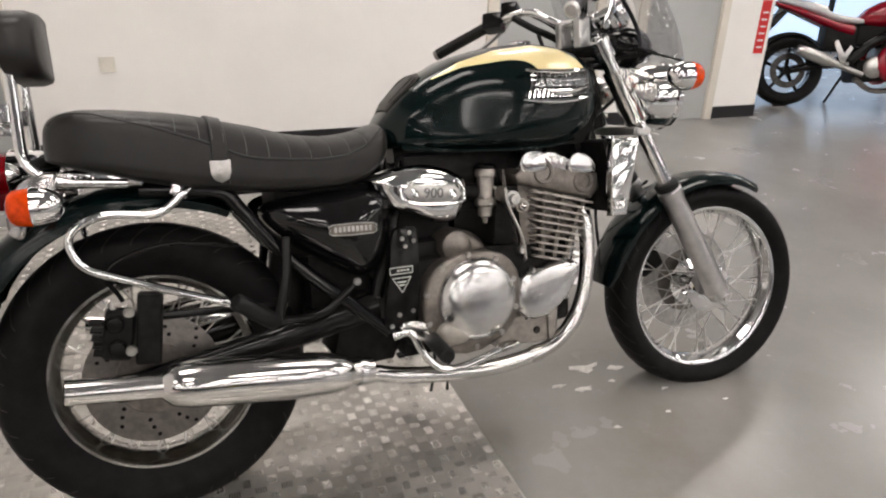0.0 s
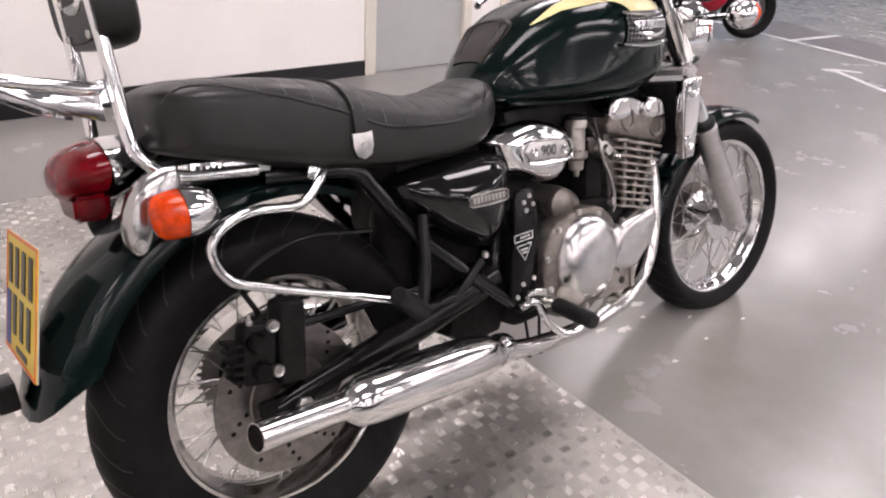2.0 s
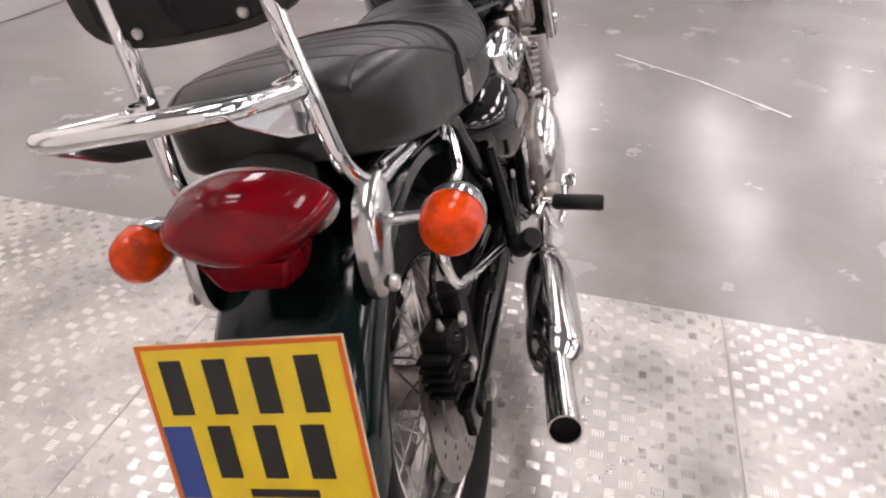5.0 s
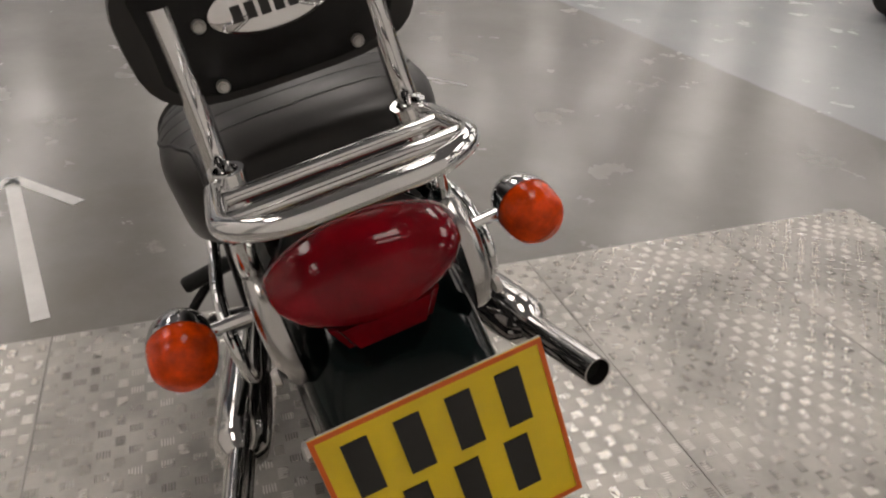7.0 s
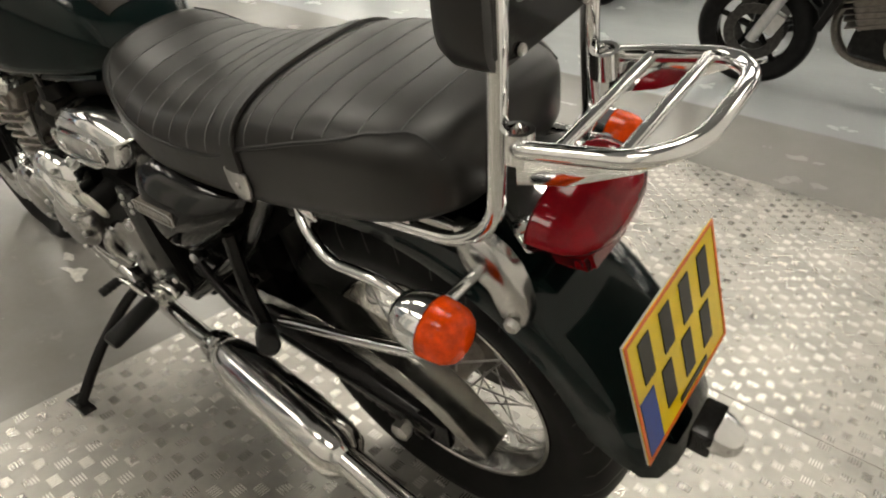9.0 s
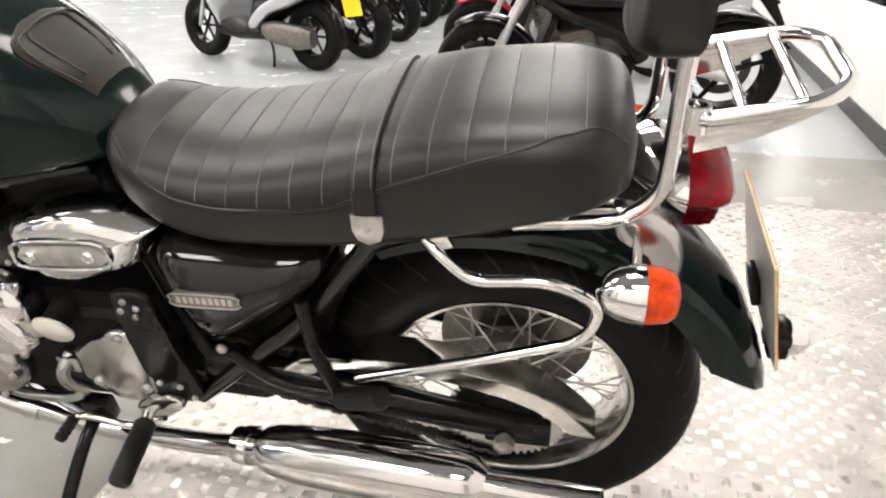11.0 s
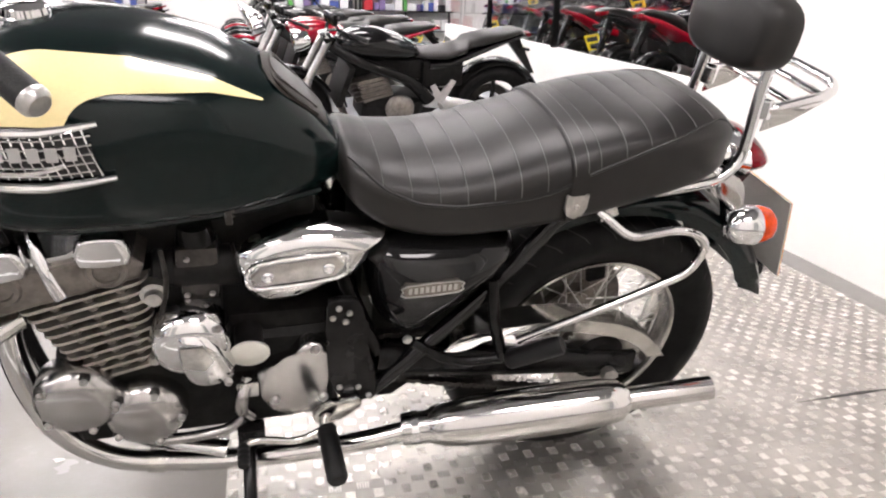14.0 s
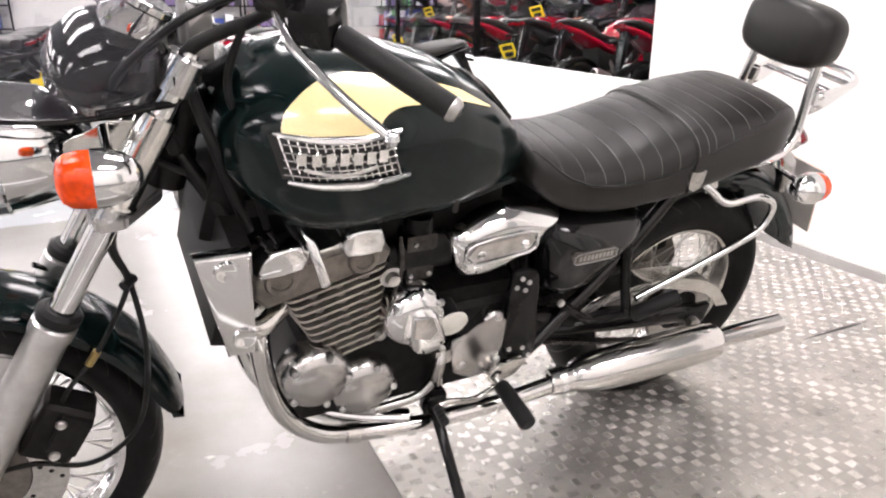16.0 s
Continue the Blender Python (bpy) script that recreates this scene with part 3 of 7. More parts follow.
        bm = M()
        loops = [[bp(0.889 + 0.180 * k / 8 + 0.004 * j, 0.880 + 0.062 * j / 4, -0.001) for k in range(9)] for j in range(5)]
        loft(bm, loops, cap=False, closed=False)
        part("badge_backing", bm, INK, badge)
    # pad over the rear of the tank
    bm = M()
    rows = []
    for i in range(13):
        x = 0.582 + 0.096 * i / 12
        w, z0, z1 = tank_at(x)
        zm = tank_mid(x)
        span = 0.43 * math.sqrt(max(0.05, 1 - max(0.0, (i - 8) / 4.2) ** 2))
        row = []
        for k in range(17):
            a = math.pi / 2 + (k / 8 - 1) * span * 1.15
            e = 0.0045 - 0.003 * abs(k / 8 - 1) ** 6
            cc, ss = math.cos(a), math.sin(a)
            row.append((x, (w + e) * math.copysign(abs(cc) ** (2 / TANK_P), cc), zm + (z1 - zm + e) * math.copysign(abs(ss) ** (2 / TANK_P), ss)))
        rows.append(row)
    loft(bm, rows, cap=False, closed=False)
    pad = part("tank_pad", bm, PAD_BROWN, tank, "dark brown padded cover over the tank's rear", 60)
    for u in (0.50, 0.85):
        bm = M()
        tube(bm, smooth_path([rows[2][8 - round(8 * u)], rows[7][8 - round(8 * u)], rows[10][8 - round(6 * u)], rows[10][8 + round(6 * u)], rows[7][8 + round(8 * u)], rows[2][8 + round(8 * u)]], 5), 0.0028, 6)
        part("pad_rib", bm, PAD_BROWN, pad)
    bm = lathe(M(), [(0, 0.022), (0.022, 0.022), (0.030, 0.018), (0.032, 0.008), (0.040, 0.004), (0.040, -0.006), (0, -0.006)], (0.985, 0, 1.016), (0, 0, 1), 28)
    part("filler_cap", bm, CHROME, tank, "chromed filler cap")
    bm = M()
    tube(bm, smooth_path([(0.60, 0.10, 0.783), (0.75, 0.135, 0.769), (0.95, 0.15, 0.764), (1.05, 0.14, 0.780)], 6), 0.006, 6)
    tube(bm, smooth_path([(0.60, -0.10, 0.783), (0.75, -0.135, 0.769), (0.95, -0.15, 0.764), (1.05, -0.14, 0.780)], 6), 0.006, 6)
    part("tank_seam", bm, GREEN, tank)

    # seat
    bm = M()
    sx = [-0.146 + 0.714 * k / 238 for k in range(239)]
    def puffed(x, off=0.0):
        """Each pleat swells a little between its seams, above the piping."""
        ph = abs(math.sin(math.pi * (x + 0.125) / 0.045)) ** 0.5 - 0.62
        live = 0.0008 if -0.085 < x < 0.51 and abs(x - 0.182) > 0.024 else 0.0
        out = []
        for v in seat_ring(x, off, 96):
            t = max(0.0, min(1.0, (v.z - pipe_at(x)) / 0.030))
            out.append(v + Vector((0, 0, live * ph * t * t * (3 - 2 * t))))
        return out
    loft(bm, [puffed(x) for x in sx])
    seat = part("seat", bm, LEATHER, bike, "black pleated vinyl dual seat", 60)
    bm = M()
    for k in range(15):
        x = -0.125 + 0.045 * k
        if abs(x - 0.182) < 0.026 or x < -0.11:
            continue
        ring = [v for v in puffed(x, 0.0002)[1:48] if v.z > pipe_at(x) + 0.002]
        if len(ring) > 3:
            tube(bm, ring, 0.0009, 5)
    part("pleat_seam", bm, STITCH, seat, "pale transverse pleat seams")
    for s in (1, -1):
        bm = M()
        line = []
        for k in range(34):
            x = -0.128 + 0.683 * k / 33
            w, z0, z1 = seat_at(x)
            zz = min(pipe_at(x), z1 - 0.004)
            ss = min(1.0, (2 * zz - z0 - z1) / (z1 - z0))
            p = seat_power(x) if ss > 0 else 7.0
            y = w * (1 - abs(ss) ** p) ** (1 / p)
            line.append((x, s * (y * (1 - 0.05 * max(0.0, ss) ** 3) + 0.0006), zz + 0.006 * max(0.0, ss) * (1 - (y / w) ** 2)))
        tube(bm, smooth_path(line, 2), 0.0030, 6)
        part("piping", bm, PIPING, seat)
    bm = M()
    ra, rm, rb = seat_ring(0.164, 0.001, 60), seat_ring(0.180, 0.006, 60), seat_ring(0.196, 0.001, 60)
    rows = [[a, a.lerp(m, 0.12) + (m - (a + b) / 2) * 0.8, m, b.lerp(m, 0.12) + (m - (a + b) / 2) * 0.8, b] for a, m, b in zip(ra, rm, rb)]
    loft(bm, rows[-3:] + rows[:34], cap=False, closed=False)
    strap = part("seat_strap", bm, LEATHER, seat, "black vinyl strap across the seat")
    for x in (0.169, 0.191):
        part("strap_seam", tube(M(), seat_ring(x, 0.0052, 60)[2:29], 0.0011, 5), STITCH, strap)
    for s in (1, -1):
        bm = M()
        slab(bm, [(0.158, 0.786), (0.200, 0.786), (0.200, 0.760), (0.194, 0.746), (0.179, 0.739), (0.164, 0.746), (0.158, 0.760)], s * 0.163, s * 0.169, 0.002)
        clip = part("strap_clip", bm, STEEL, seat, "chromed strap end plate")
        bolts("rivet", clip, STEEL, [(0.179, s * 0.169, 0.764)], (0, s, 0), 0.005, 0.003)

    # rear mudguard
    mg = part("rear_mudguard", fender(M(), RA, 62, 165, 0.413, 0.422, 0.376, 0.340, 0.104, 40, tip=0.92, slant=13), GREEN, bike, "dark green painted rear mudguard")
    bm = slab(M(), [(-0.106, 0.781), (-0.026, 0.768), (-0.029, 0.750), (-0.109, 0.763)], -0.1205, -0.1155, 0.0005)
    mk = part("maker_plate", bm, CHROME, mg, "small chromed plate with dark lettering bars")
    bars("plate_mark", mk, INK, [((-0.097 + 0.0100 * k, -0.1212, 0.7705 - 0.0016 * k), (0.006, 0.0008, 0.009)) for k in range(7)])
    for s in (1, -1):
        yo = 0.104 if s > 0 else 0.112
        bm = slab(M(), [(0.035, 0.762), (-0.03, 0.775), (-0.11, 0.784), (-0.150, 0.780), (-0.155, 0.748), (-0.06, 0.748), (0.025, 0.742)], s * 0.102, s * 0.113, 0.005)
        pillow(bm, [(-0.125, 0.785), (-0.172, 0.778), (-0.205, 0.752), (-0.222, 0.705), (-0.219, 0.668), (-0.206, 0.656), (-0.192, 0.664), (-0.178, 0.700), (-0.160, 0.726), (-0.128, 0.742)], s * yo, s * (yo + 0.020), 2, 3.4)
        br = part("tail_bracket", bm, COVER_ALLOY, bike, "polished alloy tail bracket")
        bolts("bolt", br, STEEL, [(-0.207, s * (yo + 0.018), 0.676), (-0.05, s * 0.113, 0.760)], (0, s, 0), 0.010, 0.008)
        # indicator
        bm = tube(M(), [(-0.160, s * 0.105, 0.730), (-0.154, s * 0.178, 0.728)], 0.0075, 10)
        ind = part("rear_indicator", bm, CHROME, bike, "chrome bullet rear indicator with orange lens")
        part("indicator_body", lathe(M(), [(0, 0.056), (0.011, 0.054), (0.024, 0.045), (0.032, 0.030), (0.0362, 0.013), (0.0370, 0.0), (0, 0.0)], (-0.163, s * 0.203, 0.725), (1, 0, 0), 28), CHROME, ind)
        part("indicator_lens", lathe(M(), [(0, 0.041), (0.014, 0.040), (0.026, 0.0355), (0.0325, 0.027), (0.0352, 0.012), (0.0358, 0.0), (0, 0.0)], (-0.164, s * 0.203, 0.725), (-1, 0, 0), 28), ORANGE_LENS, ind, "orange plastic lens")
        # grab rail
        bm = tube(M(), bent_path([(0.112, s * 0.135, 0.731), (0.094, s * 0.148, 0.718), (0.051, s * 0.160, 0.684), (-0.057, s * 0.163, 0.699), (-0.124, s * 0.163, 0.664), (-0.106, s * 0.163, 0.596), (0.02, s * 0.163, 0.543), (0.232, s * 0.155, 0.457)], 0.045), 0.0085, 12)
        box(bm, (0.095, s * 0.140, 0.728), (0.035, 0.006, 0.022), 0.002, (0, 25, 0))
        part("grab_rail", bm, CHROME, bike, "chromed tubular grab rail")
        # sissy bar upright
        bm = tube(M(), bent_path([(0.0, s * 0.116, 0.752), (-0.136, s * 0.112, 0.764), (-0.181, s * 0.104, 0.803), (-0.182, s * 0.088, 0.95), (-0.186, s * 0.084, 1.055)], 0.04), 0.0107, 14)
        box(bm, (-0.03, s * 0.117, 0.765), (0.08, 0.008, 0.016), 0.003)
        part("backrest_post", bm, CHROME, bike, "chromed backrest post")

    # backrest
    bm = M()
    loops = []
    for k, (x, sc) in enumerate([(-0.128, 0.80), (-0.133, 0.92), (-0.150, 1.0), (-0.180, 1.0), (-0.190, 0.985)]):
        lp = super_loop(x + 0.012, 0.122 * sc, 1.031 - 0.070 * sc, 1.031 + 0.070 * sc, 36, 3.2)
        loops.append([(px - 0.02 * (pz - 1.03) - 0.02 * (py / 0.13) ** 2, py, pz) for px, py, pz in lp])
    loft(bm, loops)
    pad = part("backrest", bm, LEATHER, bike, "black padded vinyl backrest", 50)
    bm = M()
    loft(bm, [[(px - 0.02 * (pz - 1.03), py, pz) for px, py, pz in super_loop(x + 0.012, 0.112 * sc, 1.031 - 0.060 * sc, 1.031 + 0.060 * sc, 32, 3.4)] for x, sc in ((-0.186, 1), (-0.200, 1), (-0.203, 0.97))])
    part("back_panel", bm, SATIN_BLACK, pad, "satin black backrest panel")
    bm = lathe(M(), [(0, 0.004), (0.040, 0.003), (0.045, 0), (0, 0)], (0, 0, 0), (0, 0, 1), 32)
    for v in bm.verts:
        v.co = Vector((-0.1915 - v.co.z, v.co.x * 1.15, 1.034 + v.co.y * 0.48))
    part("oval_emblem", bm, CHROME, pad, "oval chromed emblem plate")
    bars("emblem_bar", pad, INK, [((-0.1965, -0.029 + 0.0116 * k, 1.034), (0.001, 0.008, 0.013)) for k in range(6)])
    bolts("screw", pad, STEEL, [(-0.1915, yy, zz) for yy, zz in ((0.06, 1.033), (-0.06, 1.033), (0.06, 0.982), (-0.06, 0.982))], (-1, 0, 0), 0.006, 0.004)

    # rack
    zr = 0.902
    bm = tube(M(), bent_path([(-0.200, 0.088, zr - 0.004), (-0.212, 0.102, zr + 0.003), (-0.330, 0.100, zr + 0.028), (-0.366, 0.062, zr + 0.036), (-0.366, -0.062, zr + 0.036), (-0.330, -0.100, zr + 0.028), (-0.212, -0.102, zr + 0.003), (-0.200, -0.088, zr - 0.004)], 0.035), 0.0093, 14)
    rack = part("luggage_rack", bm, CHROME, bike, "chromed tubular luggage rack")
    for x in (-0.251, -0.312):
        part("cross_bar", tube(M(), [(x, -0.099, zr - 0.223 * (x + 0.2)), (x, 0.099, zr - 0.223 * (x + 0.2))], 0.0068, 10), CHROME, rack)
    for s in (1, -1):
        bm = slab(M(), [(-0.205, 0.902), (-0.345, 0.930), (-0.33, 0.916), (-0.26, 0.876), (-0.205, 0.858)], s * 0.095, s * 0.098, 0.001)
        part("rack_plate", bm, CHROME, rack)
        part("rack_clamp", lathe(M(), [(0.0115, -0.016), (0.0165, -0.016), (0.0165, 0.016), (0.0115, 0.016)], (-0.202, s * 0.088, zr - 0.002), (0, -s * 0.1, 1), 16, closed=True), CHROME, rack)

    # tail lamp
    bm = M()
    loft(bm, [super_loop(x, w, z0, z1, 32, 1.9) for x, w, z0, z1 in ((-0.115, 0.016, 0.790, 0.808), (-0.135, 0.048, 0.768, 0.820), (-0.170, 0.080, 0.748, 0.832), (-0.202, 0.098, 0.738, 0.834), (-0.212, 0.103, 0.736, 0.836))])
    lamp = part("tail_lamp", bm, CHROME, bike, "chromed tail lamp housing with red lens")
    bm = M()
    loops = []
    for x, w, z0, z1 in ((-0.2125, 0.101, 0.741, 0.832), (-0.228, 0.1000, 0.741, 0.830), (-0.250, 0.095, 0.743, 0.824), (-0.265, 0.083, 0.748, 0.814), (-0.274, 0.060, 0.755, 0.802), (-0.277, 0.031, 0.765, 0.792)):
        lp = super_loop(x, w, z0, z1, 36, 1.85)
        loops.append([(px - 0.10 * max(0.0, 0.80 - pz), py * (1 - 3.6 * max(0.0, 0.79 - pz)), pz) for px, py, pz in lp])
    loft(bm, loops)
    part("tail_lens", bm, RED_LENS, lamp, "deep red tail lens", 50)
    bm = loft(M(), [[(x, y * k, z) for y, z in ((0.066, 0.754), (-0.066, 0.754), (-0.046, 0.713), (0.046, 0.713))] for x, k in ((-0.215, 1.0), (-0.252, 0.97), (-0.265, 0.86))])
    bmesh.ops.bevel(bm, geom=bm.edges[:], offset=0.008, segments=3, affect="EDGES", clamp_overlap=True)
    part("lower_lens", bm, RED_LENS, lamp, "", 50)

    # number plate
    pm = Matrix.Translation((-0.357, -0.005, 0.612)) @ pose(0, 0, 0, 0, 14, 0)
    bm = M()
    box(bm, (-0.001, 0, 0), (0.0012, 0.236, 0.190), 0.0)
    bm.transform(pm)
    plate = part("number_plate", bm, PLATE_YELLOW, bike, "yellow two-line rear number plate")
    for c, sz in (((-0.0022, 0, 0.0925), (0.0012, 0.236, 0.005)), ((-0.0022, 0, -0.0925), (0.0012, 0.236, 0.005)), ((-0.0022, 0.1155, 0), (0.0012, 0.005, 0.18)), ((-0.0022, -0.1155, 0), (0.0012, 0.005, 0.18))):
        bars("plate_edge", plate, PLATE_RED, [(c, sz)], pm)
    bars("plate_bar", plate, INK, [((-0.0025, 0.080 - 0.052 * k, 0.046), (0.0012, 0.026, 0.062)) for k in range(4)] + [((-0.0025, 0.043 - 0.054 * k, -0.030), (0.0012, 0.026, 0.062)) for k in range(3)]
         + [((-0.0025, -0.015, -0.0795), (0.0012, 0.080, 0.009))], pm)
    bm = box(M(), (0.0008, 0, 0), (0.0022, 0.237, 0.191), 0.0)
    bm.transform(pm)
    part("plate_back", bm, PLATE_BACK, plate, "pale reverse of the plate")
    bm = box(M(), (-0.0024, 0.094, -0.043), (0.0012, 0.034, 0.088), 0.0)
    bm.transform(pm)
    part("plate_band", bm, BLUE, plate)
    bm = box(M(), (0.010, 0, -0.03), (0.014, 0.05, 0.05), 0.004)
    bm.transform(pm)
    part("plate_bracket", bm, SATIN_BLACK, plate)
    bm = lathe(M(), [(0, 0.040), (0.014, 0.038), (0.024, 0.028), (0.029, 0.010), (0.030, 0.0), (0, 0.0)], (-0.420, 0.0, 0.480), (-1, 0, -0.25), 24)
    rl = part("plate_lamp", bm, CHROME, bike, "small chromed lamp under the number plate")
    part("lamp_foot", box(M(), (-0.412, 0, 0.478), (0.03, 0.06, 0.045), 0.006), SATIN_BLACK, rl)

    # frame
    bm = M()
    for s in (1, -1):
        tube(bm, smooth_path([(0.02, s * 0.095, 0.735), (0.17, s * 0.122, 0.720), (0.215, s * 0.126, 0.675), (0.30, s * 0.128, 0.565), (0.43, s * 0.138, 0.440), (0.52, s * 0.146, 0.360)], 6), 0.0155, 12)
    fr = part("frame_tube", bm, GLOSS_BLACK, bike, "gloss black frame tubes")
    bm = M()
    tube(bm, [(1.165, 0, 0.97), (1.215, 0, 0.80)], 0.034, 18)
    tube(bm, smooth_path([(1.17, 0, 0.93), (0.95, 0, 0.80), (0.60, 0, 0.765)], 5), 0.034, 14)
    for s in (1, -1):
        tube(bm, smooth_path([(1.19, s * 0.03, 0.86), (1.135, s * 0.07, 0.76), (1.08, s * 0.10, 0.60)], 5), 0.015, 10)
        tube(bm, [(0.62, s * 0.06, 0.75), (0.50, s * 0.12, 0.44)], 0.016, 10)
    part("main_frame", bm, SATIN_BLACK, bike)
    part("battery_box", box(M(), (0.41, 0, 0.63), (0.24, 0.20, 0.16), 0.02), DULL_BLACK, bike)
    part("airbox", box(M(), (0.43, 0, 0.50), (0.15, 0.16, 0.16), 0.02), DULL_BLACK, bike)
    # two plain black blocks, added to darken the see-through gaps behind the carburettors
    part("airbox_front", box(M(), (0.755, 0, 0.69), (0.30, 0.17, 0.15), 0.02), DULL_BLACK, bike)
    part("inlet_shield", box(M(), (0.852, 0, 0.60), (0.060, 0.255, 0.15), 0.01, (0, 6, 0)), DULL_BLACK, bike)
    # added block: keeps the bright floor from showing through below the pivot
    part("suspension_linkage", slab(M(), [(0.40, 0.30), (0.42, 0.365), (0.53, 0.37), (0.575, 0.31), (0.55, 0.265), (0.45, 0.262)], -0.07, 0.07, 0.008), DULL_BLACK, bike, "black filler block in the dark gap by the suspension linkage")
    part("coil_tray", box(M(), (0.985, 0, 0.780), (0.24, 0.18, 0.035), 0.01), DULL_BLACK, bike)
    # added black block that closes the light gap ahead of the engine
    part("headstock_cover", box(M(), (1.125, 0, 0.795), (0.075, 0.15, 0.17), 0.015, (0, -14, 0)), DULL_BLACK, bike)
    part("seat_base", box(M(), (0.30, 0, 0.722), (0.46, 0.20, 0.03), 0.01), DULL_BLACK, bike)
    bm = lathe(M(), [(0.03, 0), (0.045, 0.01), (0.045, 0.22), (0.03, 0.23)], (0.30, 0, 0.38), (0.15, 0, 1), 20)
    part("shock_absorber", bm, DULL_BLACK, bike)
    # swing arm
    bm = M()
    for s in (1, -1):
        tube(bm, [(0.50, s * 0.115, 0.42), (0.25, s * 0.118, 0.375), (-0.045, s * 0.118, 0.328)], [0.030, 0.027, 0.022], 12, flat=1.2)
        box(bm, (-0.02, s * 0.122, 0.329), (0.11, 0.018, 0.058), 0.008)
    tube(bm, [(0.47, -0.12, 0.42), (0.47, 0.12, 0.42)], 0.036, 16)
    tube(bm, [(0.33, -0.11, 0.39), (0.33, 0.11, 0.39)], 0.026, 14)
    part("swing_arm", bm, SATIN_BLACK, bike, "black tubular swing arm")
    # side panels and intake covers
    for s in (1, -1):
        fw = 1.0 if s > 0 else 1.10
        bm = pillow(M(), [(0.250 + (x - 0.250) * fw, z) for x, z in ((0.530, 0.640), (0.524, 0.684), (0.490, 0.700), (0.40, 0.700), (0.275, 0.692), (0.250, 0.664), (0.272, 0.622), (0.345, 0.556), (0.420, 0.504), (0.455, 0.490), (0.497, 0.512), (0.520, 0.570))], s * 0.100, s * 0.193, 3, 2.1)
        for _ in range(5):
            bmesh.ops.smooth_vert(bm, verts=bm.verts[:], factor=0.5, use_axis_x=True, use_axis_y=True, use_axis_z=True)
        sp = part("side_panel", bm, GLOSS_BLACK, bike, "gloss black side panel", 60)
        bx, bz = (0.0, 0.0) if s > 0 else (0.016, -0.016)
        bm = slab(M(), [(x + bx, z + bz) for x, z in ((0.378, 0.622), (0.470, 0.619), (0.476, 0.631), (0.470, 0.643), (0.378, 0.646), (0.372, 0.634))], s * 0.160, s * 0.1912, 0.002)
        bd = part("name_badge", bm, CAST, sp, "small grey name badge in a bright rim")
        part("badge_rim", tube(M(), smooth_path([(x + bx, s * 0.1912, z + bz) for x, z in ((0.379, 0.6225), (0.470, 0.6195), (0.4755, 0.631), (0.470, 0.6425), (0.379, 0.6455), (0.3735, 0.634))], 2, True), 0.0014, 6, closed=True), STEEL, bd)
        bars("badge_bar", bd, STEEL, [((0.385 + bx + 0.0098 * k, s * 0.1916, 0.6342 + bz - 0.0003 * k), (0.006, 0.001, 0.012)) for k in range(9)])
        bolts("panel_bolt", sp, STEEL, [(0.450, s * 0.150, 0.490)], (0, s, 0), 0.009, 0.006)
        bm = pillow(M(), [(0.746, 0.680), (0.740, 0.704), (0.716, 0.720), (0.690, 0.732), (0.64, 0.743), (0.590, 0.741), (0.540, 0.731), (0.506, 0.721), (0.495, 0.716), (0.506, 0.703), (0.524, 0.672), (0.545, 0.644), (0.585, 0.630), (0.630, 0.610), (0.665, 0.600), (0.710, 0.602), (0.728, 0.622), (0.738, 0.650)], s * 0.116, s * 0.168, 3, 5)
        ic = part("intake_cover", bm, CHROME, bike, "chromed intake cover", 60)
        bm = slab(M(), [(0.570, 0.684), (0.585, 0.701), (0.700, 0.691), (0.717, 0.668), (0.702, 0.652), (0.586, 0.662)], s * 0.158, s * 0.1715, 0.003, 0)
        rail = [(x, s * 0.1700, z) for x, z in ((0.565, 0.684), (0.583, 0.705), (0.703, 0.695), (0.722, 0.667), (0.704, 0.648), (0.583, 0.658))]
        part("plate_rim", tube(M(), smooth_path(rail, 3, True), 0.0035, 8, closed=True), CHROME, ic)
        ip = part("inset_plate", bm, STEEL, ic, "brushed plate with displacement number" if s < 0 else "brushed blank plate")
        bolts("screw", ip, CHROME, [(x, s * 0.1715, z) for x, z in ((0.596, 0.680), (0.691, 0.671))], (0, s, 0), 0.010, 0.005)

    # engine
    bm = box(M(), (0.80, 0, 0.415), (0.46, 0.27, 0.22), 0.03, segs=3)
    box(bm, (0.74, 0, 0.30), (0.34, 0.20, 0.06), 0.02)
    box(bm, (0.66, 0, 0.50), (0.22, 0.24, 0.12), 0.03)
    eng = part("crankcase", bm, DULL_BLACK, bike, "black crankcase")
    def fin_line(u, x):
        """Height of the cylinder's cross-section u (0 foot, 1 head) at x: it leans forward."""
        return 0.498 + 0.165 * u - 0.26 * (x - 0.89)
    def fin_front(u):
        return 1.030 + 0.070 * u
    bm = loft(M(), [[(x, y, fin_line(u, x)) for x, y in ((0.890, -0.128), (fin_front(u) - 0.022, -0.128), (fin_front(u) - 0.067, 0.122), (0.890, 0.122))] for u in (-0.15, 0.5, 1.15)])
    part("cylinder_block", bm, CAST, bike, "cast alloy cylinder block")
    for k in range(10):
        u = k / 9
        ol = []
        for cx, cy, a0 in ((fin_front(u) - 0.065, 0.134, 0), (0.888, 0.134, 90), (0.936, -0.140, 180), (fin_front(u) - 0.02, -0.140, 270)):
            for q in range(4):
                a = radians(a0 + 30 * q)
                ol.append((cx + 0.020 * math.cos(a), cy + 0.020 * math.sin(a)))
        part("cooling_fin", loft(M(), [[(x, y, fin_line(u, x) + dz) for x, y in ol] for dz in (-0.0026, 0.0026)]), FIN_ALLOY, eng)
